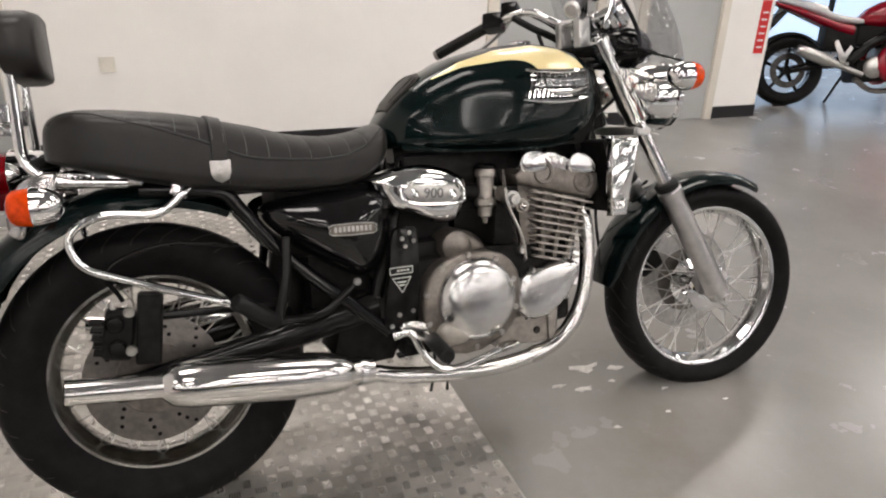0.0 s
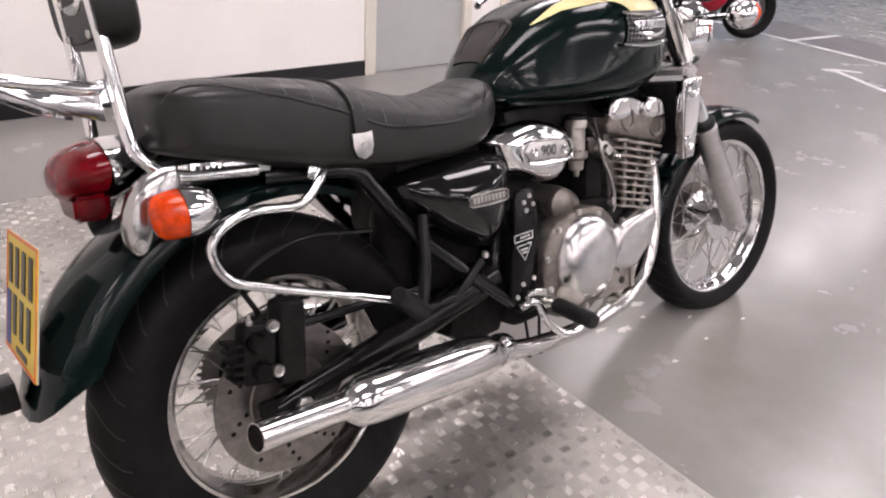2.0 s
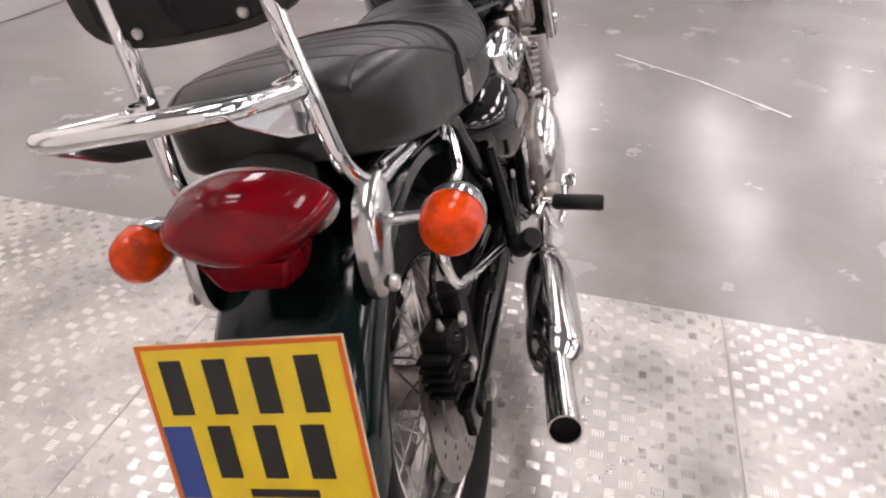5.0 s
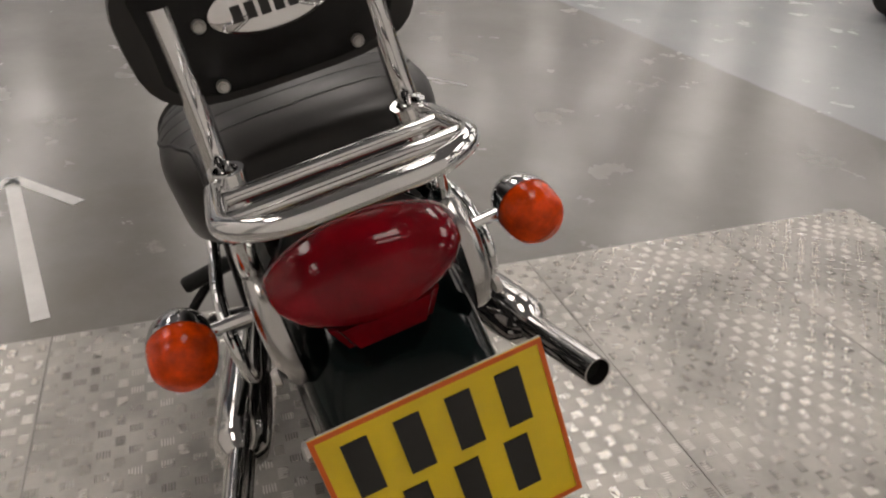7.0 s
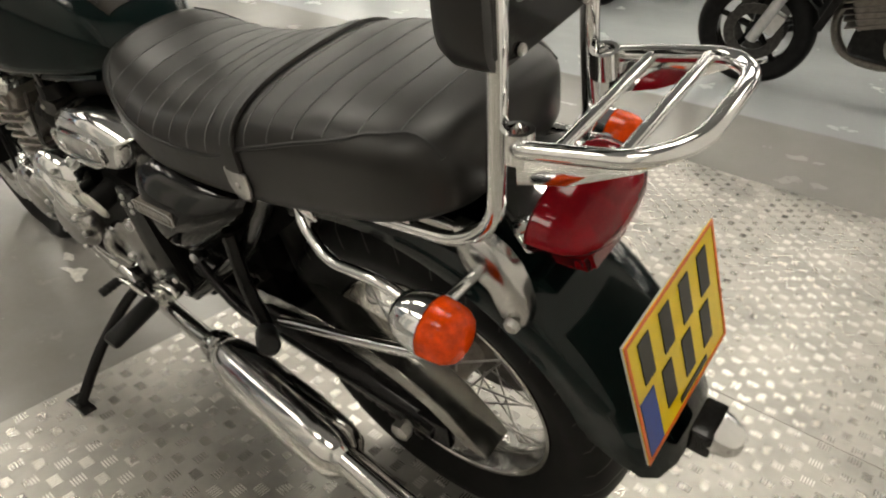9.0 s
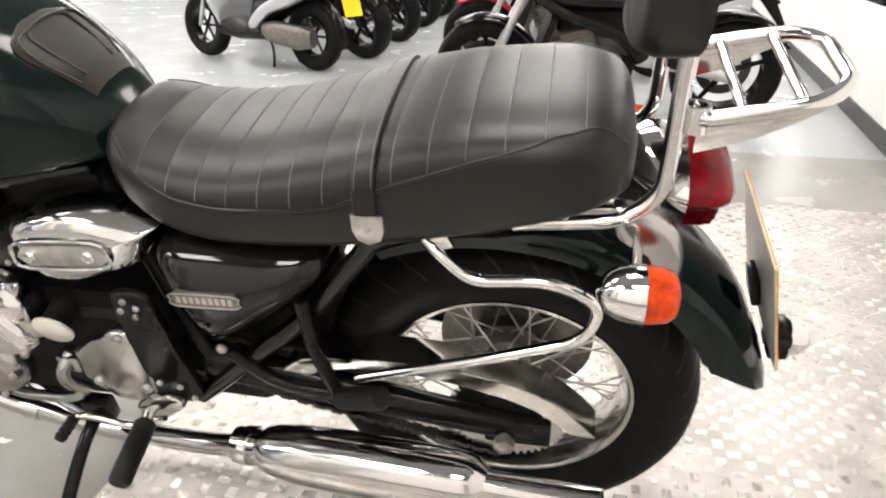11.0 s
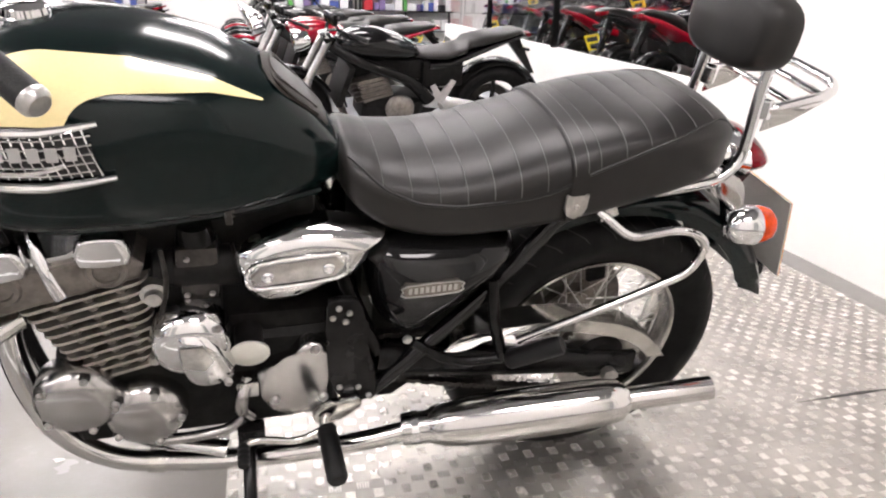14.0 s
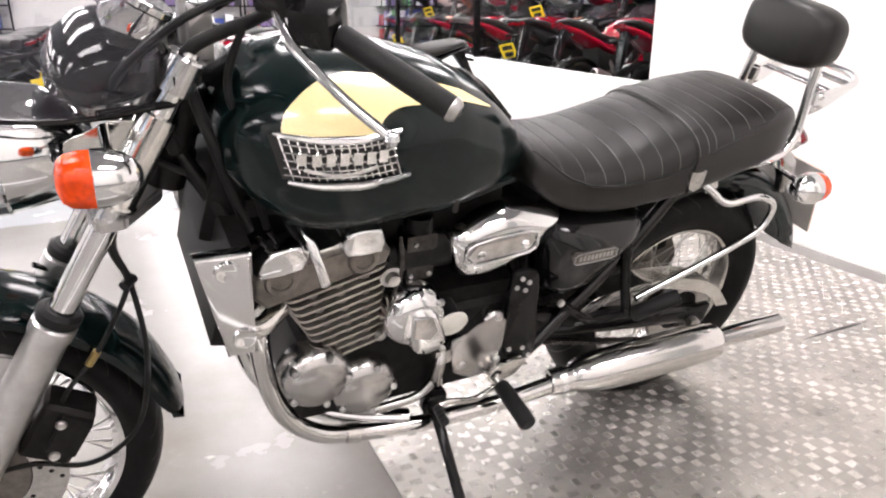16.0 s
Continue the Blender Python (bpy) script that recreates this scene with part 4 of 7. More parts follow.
    for s in (1, -1):
        for q in (0.18, 0.5, 0.82):
            x0, cut = (0.882, 0.945) if s > 0 else (0.925, 0.925)
            lo, hi = [Vector((x0 + (fin_front(u) - cut) * q, s * 0.138, fin_line(u, x0 + (fin_front(u) - cut) * q))) for u in (-0.02, 1.05)]
            part("fin_rib", tube(M(), [lo, hi], 0.0085, 8), CAST, eng)
    bm = slab(M(), [(0.876, 0.676), (1.088, 0.620), (1.115, 0.648), (1.110, 0.686), (1.02, 0.700), (0.96, 0.712), (0.882, 0.714), (0.868, 0.700)], -0.158, 0.158, 0.010, 0, 3)
    part("cylinder_head", bm, CAST, bike, "cast alloy cylinder head")
    bm = slab(M(), [(0.880, 0.700), (0.884, 0.735), (0.897, 0.755), (0.938, 0.757), (0.952, 0.744), (0.965, 0.716), (1.012, 0.708), (1.028, 0.732), (1.040, 0.742), (1.080, 0.734), (1.104, 0.712), (1.108, 0.684)], -0.148, 0.148, 0.008, 0, 3)
    cc = part("cam_cover", bm, CHROME, bike, "polished twin cam cover")
    bm = slab(M(), [(0.945, 0.700), (0.947, 0.753), (0.975, 0.748), (1.045, 0.727), (1.047, 0.690)], -0.150, -0.050, 0.006, 0, 3)
    part("cam_bridge", bm, CHROME, cc)
    for s in (1, -1):
        for x, z in ((0.920, 0.700), (1.064, 0.682)) if s > 0 else ((0.948, 0.706), (1.063, 0.674)):
            part("cam_end_cap", lathe(M(), [(0, -0.004), (0.016, -0.004), (0.019, 0.004), (0.026, 0.005), (0.030, 0)], (x, s * 0.1575, z - 0.006), (0, s, 0), 24), CAST, cc)
        part("cam_lobe", dome(M(), [(0.884, 0.705), (0.886, 0.745), (0.900, 0.757), (0.940, 0.757), (0.956, 0.742), (0.958, 0.703)], s * 0.140, s * 0.165, 0.3, 5, 2, 0.28), CHROME, cc, "", 60)
        part("cam_lobe", dome(M(), [(1.022, 0.694), (1.026, 0.735), (1.040, 0.744), (1.080, 0.736), (1.102, 0.716), (1.104, 0.684)], s * 0.140, s * 0.165, 0.3, 5, 2, 0.28), CHROME, cc, "", 60)
    sn = part("temperature_sensor", lathe(M(), [(0, 0.030), (0.010, 0.029), (0.013, 0.020), (0.013, 0.012), (0.018, 0.010), (0.018, 0.0), (0, 0.0)], (0.888, -0.143, 0.622), (-0.25, -1, 0), 14), FIN_ALLOY, bike, "small metal sensor on the cylinder")
    part("sensor_cap", lathe(M(), [(0, 0.014), (0.007, 0.012), (0.008, 0.0), (0, 0.0)], (0.878, -0.172, 0.622), (-0.6, -1, 0), 12), OLD_CHROME, sn)
    part("sensor_wire", tube(M(), smooth_path([(0.855, -0.10, 0.71), (0.842, -0.150, 0.670), (0.845, -0.158, 0.625), (0.864, -0.160, 0.580), (0.880, -0.160, 0.535), (0.890, -0.150, 0.490), (0.893, -0.130, 0.478)], 5), 0.0042, 8), STEEL, bike, "grey sheathed wire down the cylinder")
    # right-hand covers
    bm = slab(M(), [(0.605, 0.33), (0.600, 0.45), (0.66, 0.515), (0.78, 0.525), (0.85, 0.47), (0.845, 0.36), (0.78, 0.295), (0.66, 0.285)], -0.185, -0.125, 0.012, 3, 3)
    cv = part("clutch_case", bm, CAST, bike, "cast alloy clutch case", 50)
    bm = lathe(M(), [(0, 0.040), (0.030, 0.0393), (0.058, 0.0365), (0.078, 0.031), (0.092, 0.021), (0.100, 0.009), (0.102, 0.001), (0.102, -0.002), (0, -0.002)], (0.733, -0.185, 0.414), (0, -1, 0), 64)
    part("clutch_dome", bm, COVER_BRIGHT, cv, "satin polished clutch dome", 60)
    bm = pillow(M(), [(0.622, 0.350), (0.640, 0.368), (0.668, 0.366), (0.698, 0.345), (0.703, 0.326), (0.690, 0.314), (0.655, 0.312), (0.630, 0.326)], -0.190, -0.212, 2, 3.0)
    part("oil_plate", bm, CAP_DULL, cv, "dull plain oil filter plate", 60)
    bolts("cover_bolt", cv, STEEL, [(0.720 + 0.121 * math.cos(radians(20 + 36 * k)), -0.183, 0.410 + 0.114 * math.sin(radians(20 + 36 * k))) for k in range(10)], (0, -1, 0), 0.0075, 0.007)
    bm = dome(M(), [(0.843, 0.388), (0.853, 0.431), (0.893, 0.457), (1.000, 0.472), (1.032, 0.462), (1.034, 0.437), (0.991, 0.375), (0.938, 0.338), (0.887, 0.332), (0.854, 0.356)], -0.125, -0.186, 0.55, 6, 3, 0.30)
    cv = part("ignition_cover", bm, COVER_BRIGHT, bike, "polished ignition cover", 50)
    bolts("cover_bolt", cv, STEEL, [(x, -0.165, z) for x, z in ((0.898, 0.460), (0.991, 0.471), (0.851, 0.430), (0.846, 0.379), (0.878, 0.340), (0.938, 0.339), (0.991, 0.379))], (0, -1, 0), 0.0075, 0.010)
    bm = slab(M(), [(0.800, 0.335), (0.930, 0.350), (0.985, 0.350), (0.980, 0.290), (0.965, 0.262), (0.800, 0.266)], -0.146, -0.090, 0.010, 0, 3)
    lc = part("lower_case", bm, FIN_ALLOY, bike, "plain alloy lower crankcase")
    bolts("case_bolt", lc, DARK_STEEL, [(0.915, -0.146, 0.296)], (0, -1, 0), 0.010, 0.005)
    part("case_rib", box(M(), (0.952, -0.148, 0.300), (0.010, 0.010, 0.066), 0.003), FIN_ALLOY, lc)
    part("starter_motor", lathe(M(), [(0, 0.046), (0.022, 0.044), (0.038, 0.032), (0.043, 0.01), (0.043, -0.12), (0, -0.12)], (0.705, -0.118, 0.540), (0, -1, 0), 28), CAST, bike, "cast starter housing")
    part("starter_cover", pillow(M(), [(0.672, 0.520), (0.676, 0.552), (0.705, 0.574), (0.750, 0.570), (0.786, 0.545), (0.790, 0.515), (0.730, 0.505)], -0.10, -0.150, 3, 2.6), CAST, bike, "cast starter drive cover")
    part("starter_mask", box(M(), (0.645, -0.02, 0.595), (0.15, 0.12, 0.13), 0.02), DULL_BLACK, bike)
    # right-hand carburettor
    cb = part("carburettor", lathe(M(), [(0, 0.060), (0.024, 0.058), (0.027, 0.050), (0.027, 0.040), (0.022, 0.038), (0.022, -0.012), (0.027, -0.016), (0.027, -0.030), (0.019, -0.036), (0.017, -0.058), (0.008, -0.062), (0.006, -0.076), (0, -0.076)], (0.806, -0.112, 0.660), (0.07, 0, 1), 24), FIN_ALLOY, bike, "dull alloy carburettor body")
    part("carburettor_lid", lathe(M(), [(0, 0.012), (0.020, 0.010), (0.028, 0.003), (0.028, -0.004), (0, -0.004)], (0.811, -0.112, 0.722), (0.07, 0, 1), 24), SATIN_BLACK, cb)
    part("intake_stub", tube(M(), [(0.745, -0.100, 0.668), (0.870, -0.100, 0.655)], 0.021, 18), DULL_BLACK, cb)
    part("throttle_wheel", lathe(M(), [(0, 0.006), (0.018, 0.006), (0.020, 0.003), (0.018, 0.0), (0, 0)], (0.838, -0.128, 0.655), (0.25, -1, 0), 20), CAST, cb)
    bolts("lid_screw", cb, STEEL, [(0.792, -0.136, 0.648), (0.820, -0.136, 0.672), (0.806, -0.136, 0.632)], (0, -1, 0), 0.0045, 0.005)
    # left-hand covers
    for nm, c, r, h in (("generator_cover", (1.001, 0.135, 0.447), 0.068, 0.050), ("clutch_side_cover", (0.904, 0.135, 0.394), 0.068, 0.046)):
        bm = lathe(M(), [(0, h + 0.006), (r * 0.4, h + 0.005), (r * 0.7, h + 0.001), (r * 0.9, h - 0.010), (r * 0.98, h - 0.022), (r, h - 0.036), (r, -0.01), (0, -0.01)], c, (0, 1, 0), 40)
        cv = part(nm, bm, COVER_ALLOY, bike, "lacquered alloy round engine cover", 60)
        for k in range(5):
            a = radians(38 + 72 * k)
            p = (c[0] + r * 0.84 * math.cos(a), c[1] + h - 0.017, c[2] + r * 0.84 * math.sin(a))
            # a dark raised disc imitates the shade in the pocket round each bolt
            part("bolt_boss", lathe(M(), [(0, 0.010), (0.0075, 0.010), (0.0095, 0.007), (0.0095, 0), (0, 0)], p, (0, 1, 0), 14), DARK_STEEL, cv)
            part("cover_bolt", bolt(M(), (p[0], p[1] + 0.012, p[2]), (0, 1, 0), 0.0065, 0.006), STEEL, cv)
    bm = lathe(M(), [(0, 0.060), (0.020, 0.0592), (0.038, 0.056), (0.052, 0.049), (0.061, 0.037), (0.0645, 0.022), (0.0650, 0.0), (0, 0.0)], (0.816, 0.140, 0.552), (0, 1, 0), 48)
    ac = part("alternator_cover", bm, CHROME, bike, "chromed round alternator cover", 60)
    bm = pillow(M(), [(0.836, 0.590), (0.797, 0.590), (0.772, 0.560), (0.752, 0.508), (0.760, 0.480), (0.798, 0.471), (0.826, 0.488), (0.838, 0.535)], 0.176, 0.209, 3, 4.5)
    part("cover_lobe", bm, CHROME, ac, "", 60)
    part("lobe_inset", slab(M(), [(0.831, 0.574), (0.796, 0.574), (0.781, 0.540), (0.796, 0.520), (0.830, 0.532)], 0.200, 0.2095, 0.003), STEEL, ac)
    bolts("cover_bolt", ac, STEEL, [(0.860, 0.180, 0.588), (0.764, 0.200, 0.487), (0.772, 0.186, 0.590)], (0, 1, 0), 0.0065, 0.008)
    fd = part("filler_disc", lathe(M(), [(0, 0.0), (0.024, 0.0), (0.024, -0.05), (0, -0.05)], (0.727, 0.165, 0.512), (0, 1, -0.22), 24), DULL_BLACK, bike, "round engine filler plug")
    part("disc_cap", lathe(M(), [(0, 0.008), (0.029, 0.007), (0.033, 0.004), (0.033, 0.0), (0, 0.0)], (0.727, 0.165, 0.512), (0, 1, -0.22), 36), CAP_PALE, fd, "pale satin cap")
    bm = slab(M(), [(0.598, 0.490), (0.610, 0.512), (0.640, 0.511), (0.661, 0.482), (0.718, 0.458), (0.712, 0.400), (0.700, 0.366), (0.670, 0.353), (0.622, 0.349), (0.597, 0.366)], 0.10, 0.166, 0.012, 2, 4)
    cv = part("sprocket_cover", bm, COVER_ALLOY, bike, "polished front sprocket cover", 50)
    bolts("cover_bolt", cv, STEEL, [(x, 0.164, z) for x, z in ((0.618, 0.503), (0.604, 0.385), (0.690, 0.392))], (0, 1, 0), 0.009, 0.007)
    bm = M()
    tube(bm, smooth_path([(0.735, 0.15, 0.44), (0.745, 0.172, 0.415), (0.748, 0.170, 0.385), (0.735, 0.155, 0.350)], 4), 0.012, 12)
    box(bm, (0.735, 0.150, 0.425), (0.040, 0.035, 0.036), 0.008)
    part("water_elbow", bm, COVER_ALLOY, bike)
    part("oil_pipe", tube(M(), smooth_path([(0.945, 0.140, 0.330), (0.89, 0.150, 0.312), (0.82, 0.150, 0.310), (0.77, 0.152, 0.322), (0.74, 0.150, 0.350)], 5), 0.010, 12), COVER_ALLOY, bike, "plain metal oil pipe")
    for s in (1, -1):
        x = 0.795
        if s > 0:
            bm = lathe(M(), [(0, 0.05), (0.030, 0.05), (0.034, 0.03), (0.034, -0.06), (0, -0.06)], (x - 0.01, s * 0.105, 0.655), (1, 0, 0), 18)
            cb = part("carburettor", bm, DULL_BLACK, bike, "black carburettor")
            part("float_bowl", box(M(), (x, s * 0.110, 0.635), (0.058, 0.050, 0.055), 0.012), DARK_STEEL, cb)
            part("carburettor_body", box(M(), (x, s * 0.105, 0.672), (0.065, 0.055, 0.07), 0.012), DARK_STEEL, cb)
            part("carburettor_top", lathe(M(), [(0, 0.03), (0.026, 0.028), (0.030, 0.0), (0, 0.0)], (x, s * 0.105, 0.708), (0, 0, 1), 18), SATIN_BLACK, cb)
            part("inlet_rubber", lathe(M(), [(0.026, 0), (0.031, 0.004), (0.031, 0.012), (0.027, 0.016), (0.031, 0.022), (0.031, 0.032), (0.026, 0.036)], (x + 0.034, s * 0.105, 0.657), (1, 0, 0.06), 20), GRIP, cb)
            bolts("carburettor_screw", cb, STEEL, [(0.81, s * 0.1335, 0.69), (0.78, s * 0.1335, 0.655), (0.777, s * 0.135, 0.622), (0.815, s * 0.135, 0.622)], (0, s, 0), 0.005, 0.004)
        fp = part("fuel_pipe", tube(M(), smooth_path([(0.845, s * 0.138, 0.715), (0.842, s * 0.152, 0.66), (0.858, s * 0.154, 0.59), (0.868, s * 0.152, 0.52)], 5), 0.004, 8), DARK_STEEL, bike)
        bolts("banjo_bolt", fp, STEEL, [(0.876, s * 0.150, 0.512)], (0, s, 0), 0.011, 0.012)
        part("sensor_plug", lathe(M(), [(0, 0.016), (0.012, 0.016), (0.014, 0.004), (0.021, 0.002), (0.021, -0.02), (0, -0.02)], (0.862, s * 0.150, 0.640), (0, s, 0), 16), STEEL, bike)
    bm = tube(M(), smooth_path([(1.018, 0.095, 0.750), (1.012, 0.130, 0.735), (1.000, 0.152, 0.695), (0.988, 0.158, 0.655)], 5), 0.011, 14)
    part("breather_pipe", bm, CHROME, bike, "chromed water pipe on the head")
    ft = part("fuel_tap", lathe(M(), [(0, 0.012), (0.008, 0.012), (0.010, 0.006), (0.010, -0.03), (0, -0.03)], (0.742, 0.125, 0.772), (0, 1, 0), 14), CAST, bike)
    part("tap_lever", box(M(), (0.742, 0.140, 0.766), (0.010, 0.006, 0.026), 0.002), DARK_STEEL, ft)
    part("tap_body", box(M(), (0.742, 0.105, 0.762), (0.020, 0.024, 0.024), 0.004), CAST, ft)
    # foot plates
    for s in (1, -1):
        bm = slab(M(), [(0.600, 0.590), (0.585, 0.605), (0.555, 0.605), (0.535, 0.585), (0.525, 0.50), (0.505, 0.40), (0.515, 0.365), (0.565, 0.365), (0.590, 0.42), (0.597, 0.50)], s * 0.150, s * 0.166, 0.004, 2)
        pl = part("pivot_plate", bm, SATIN_BLACK, bike, "black swing arm pivot plate with bolts")
        bolts("plate_bolt", pl, STEEL, [(x, s * 0.166, z) for x, z in ((0.578, 0.590), (0.560, 0.578), (0.588, 0.570), (0.566, 0.560), (0.540, 0.40), (0.575, 0.405), (0.520, 0.375))], (0, s, 0), 0.0055, 0.004)
        if s < 0:
            bm = M()
            for a, b in (((0.525, 0.512), (0.580, 0.512)), ((0.580, 0.512), (0.580, 0.497)), ((0.580, 0.497), (0.525, 0.497)), ((0.525, 0.497), (0.525, 0.512)),
                         ((0.530, 0.487), (0.575, 0.487)), ((0.575, 0.487), (0.552, 0.452)), ((0.552, 0.452), (0.530, 0.487))):
                tube(bm, [(a[0], -0.167, a[1]), (b[0], -0.167, b[1])], 0.0012, 4)
            for k in range(4):
                box(bm, (0.545 + 0.008 * k, -0.167, 0.5045), (0.005, 0.001, 0.005), 0.0)
            box(bm, (0.552, -0.167, 0.477), (0.022, 0.001, 0.004), 0.0)
            box(bm, (0.552, -0.167, 0.470), (0.014, 0.001, 0.004), 0.0)
            part("warning_print", bm, PALE_INK, pl, "pale printed warning outlines")
    # exhausts
    for s in (1, -1):
        out = 0.0 if s < 0 else -0.015
        hp = smooth_path([(1.055, s * 0.095, 0.640), (1.086, s * (0.112 + out), 0.590), (1.092, s * (0.124 + out), 0.500), (1.076, s * (0.132 + out), 0.395), (1.040, s * (0.136 + out), 0.310), (0.975, s * (0.140 + out), 0.252), (0.890, s * (0.142 + out), 0.228), (0.75, s * (0.150 + out / 2), 0.222), (0.55, s * 0.170, 0.252), (0.42, s * 0.192, 0.294)], 6)
        ex = part("exhaust_pipe", tube(M(), hp, 0.0198, 18), EXHAUST, bike, "chromed exhaust header pipe")
        a, b = Vector((0.455, s * 0.186, 0.288)), Vector((-0.149, s * 0.278, 0.388))
        d = b - a
        L = d.length
        prof = [(0.0215, 0), (0.030, 0.0), (0.0315, 0.004), (0.0315, 0.050), (0.034, 0.056), (0.039, 0.064), (0.044, 0.085), (0.0485, 0.13), (0.050, 0.20), (0.049, 0.33), (0.0465, 0.40), (0.041, 0.432), (0.030, 0.445), (0.0235, 0.452), (0.0235, L), (0.0208, L), (0.0208, L - 0.15), (0.0, L - 0.15)]
        part("silencer", lathe(M(), prof, a, d, 36), EXHAUST, ex, "chromed peashooter silencer")
        part("baffle", lathe(M(), [(0, L - 0.02), (0.0206, L - 0.02)], a, d, 24), DULL_BLACK, ex)
        part("pipe_clamp", lathe(M(), [(0.0198, 0), (0.0228, 0), (0.0228, 0.03), (0.0198, 0.03)], hp[34], hp[36] - hp[34], 20, closed=True), OLD_CHROME, ex)
        part("silencer_band", lathe(M(), [(0.0312, 0.020), (0.0335, 0.020), (0.0335, 0.034), (0.0312, 0.034)], a, d, 28, closed=True), CHROME, ex)
    mid = smooth_path([(1.06, 0.0, 0.640), (1.105, 0.0, 0.590), (1.112, 0.0, 0.500), (1.085, 0.02, 0.370), (1.01, 0.05, 0.285), (0.90, 0.09, 0.245), (0.78, 0.13, 0.236)], 6)
    part("centre_header", tube(M(), mid, 0.0205, 14), CHROME, bike)
    # rear brake
    cal = part("rear_caliper", box(M(), (0.004, -0.108, 0.446), (0.052, 0.050, 0.150), 0.012, (0, 8, 0), 3), DULL_BLACK, bike, "black finned rear brake caliper")
    part("caliper_half", box(M(), (-0.056, -0.104, 0.442), (0.060, 0.05, 0.105), 0.016, (0, 12, 0), 3), DULL_BLACK, cal)
    for z in (0.468, 0.418):
        part("piston_cap", lathe(M(), [(0, 0.016), (0.014, 0.014), (0.019, 0.004), (0.019, -0.01), (0, -0.01)], (-0.060, -0.128, z), (0, -1, 0), 18), SATIN_BLACK, cal)
    for k in range(5):
        part("caliper_fin", box(M(), (-0.096, -0.104, 0.408 + 0.016 * k), (0.024, 0.045, 0.006), 0.002, (0, 12, 0)), DULL_BLACK, cal)
    part("bleed_nipple", lathe(M(), [(0, 0.018), (0.003, 0.018), (0.004, 0.008), (0.006, 0.006), (0.006, 0), (0, 0)], (-0.060, -0.112, 0.496), (0, 0, 1), 10), STEEL, cal)
    bolts("caliper_bolt", cal, STEEL, [(-0.030, -0.134, 0.491), (-0.035, -0.134, 0.410)], (0, -1, 0), 0.012, 0.008)
    bm = M()
    tube(bm, [(0.02, -0.115, 0.47), (0.30, -0.115, 0.455)], 0.009, 10)
    tube(bm, smooth_path([(-0.04, -0.11, 0.51), (-0.06, -0.12, 0.58), (0.05, -0.12, 0.62), (0.20, -0.12, 0.60)], 5), 0.005, 8)
    part("torque_arm", bm, SATIN_BLACK, cal)
    # chain, guard
    LINKS = [finish(slab(M(), [(-0.011, 0.0), (-0.008, 0.006), (0.0, 0.0045), (0.008, 0.006), (0.011, 0.0), (0.008, -0.006), (0.0, -0.0045), (-0.008, -0.006)], -w, w, 0.0), "chain_link", DARK_STEEL) for w in (0.0095, 0.0065)]
    chain = part("chain", tube(M(), [(0.61, 0.098, 0.4695), (0.02, 0.098, 0.428)], 0.003, 6), DARK_STEEL, bike, "dark steel drive chain")
    top = [(0.62, 0.098, 0.470), (0.30, 0.098, 0.452), (0.02, 0.098, 0.428)]
    bot = [(0.02, 0.098, 0.232), (0.30, 0.098, 0.300), (0.60, 0.098, 0.385)]
    for line in (top, bot):
        a, b, c2 = [Vector(p) for p in line]
        n = 40
        for k in range(n):
            p = (a.lerp(b, k / (n / 2)) if k < n / 2 else b.lerp(c2, (k - n / 2) / (n / 2)))
            d = (b - a) if k < n / 2 else (c2 - b)
            share("chain_link", LINKS[k % 2], chain, Matrix.Translation(p) @ pose(0, 0, 0, 0, -math.degrees(math.atan2(d.z, d.x)), 0))
    bm = M()
    outer = [(0.372, 0.422), (0.338, 0.453), (0.300, 0.462), (0.22, 0.470), (0.15, 0.471), (0.09, 0.466), (0.01, 0.450), (-0.058, 0.421), (-0.107, 0.382), (-0.146, 0.338)]
    inner = [(-0.104, 0.341), (-0.076, 0.370), (-0.043, 0.394), (0.00, 0.413), (0.045, 0.426), (0.09, 0.438), (0.15, 0.448), (0.22, 0.452), (0.29, 0.440), (0.338, 0.416)]
    slab(bm, outer + inner, 0.127, 0.1295, 0.0)
    pts = smooth_path([(x, 0, z) for x, z in outer], 4)
    loft(bm, [[(p.x, 0.070, p.z), (p.x, 0.128, p.z), (p.x, 0.128, p.z - 0.0025), (p.x, 0.070, p.z - 0.0025)] for p in pts])
    part("chain_guard", bm, OLD_CHROME, bike, "polished chain guard")
    # radiator
    part("radiator", box(M(), (1.150, 0, 0.675), (0.035, 0.36, 0.19), 0.005, (0, -12, 0)), DULL_BLACK, bike, "black radiator core")
    for s in (1, -1):
        bm = slab(M(), [(1.120, 0.772), (1.205, 0.772), (1.198, 0.74), (1.163, 0.575), (1.115, 0.575), (1.118, 0.61)], s * 0.178, s * 0.206, 0.007, 0, 3)
        rc = part("radiator_cover", bm, CHROME, bike, "chromed radiator side cover")
        for x, z in ((1.160, 0.745), (1.137, 0.613)):
            bm = lathe(M(), [(0, 0.002), (0.008, 0.002), (0.014, 0.006), (0.018, 0.006), (0.020, 0)], (x, s * 0.205, z), (0, s, 0), 20)
            part("cover_screw", bm, CHROME, rc)
    bm = tube(M(), smooth_path([(1.13, 0.17, 0.60), (1.10, 0.165, 0.595), (1.06, 0.13, 0.60)], 4), 0.018, 14)
    part("radiator_hose", bm, OLD_CHROME, bike)
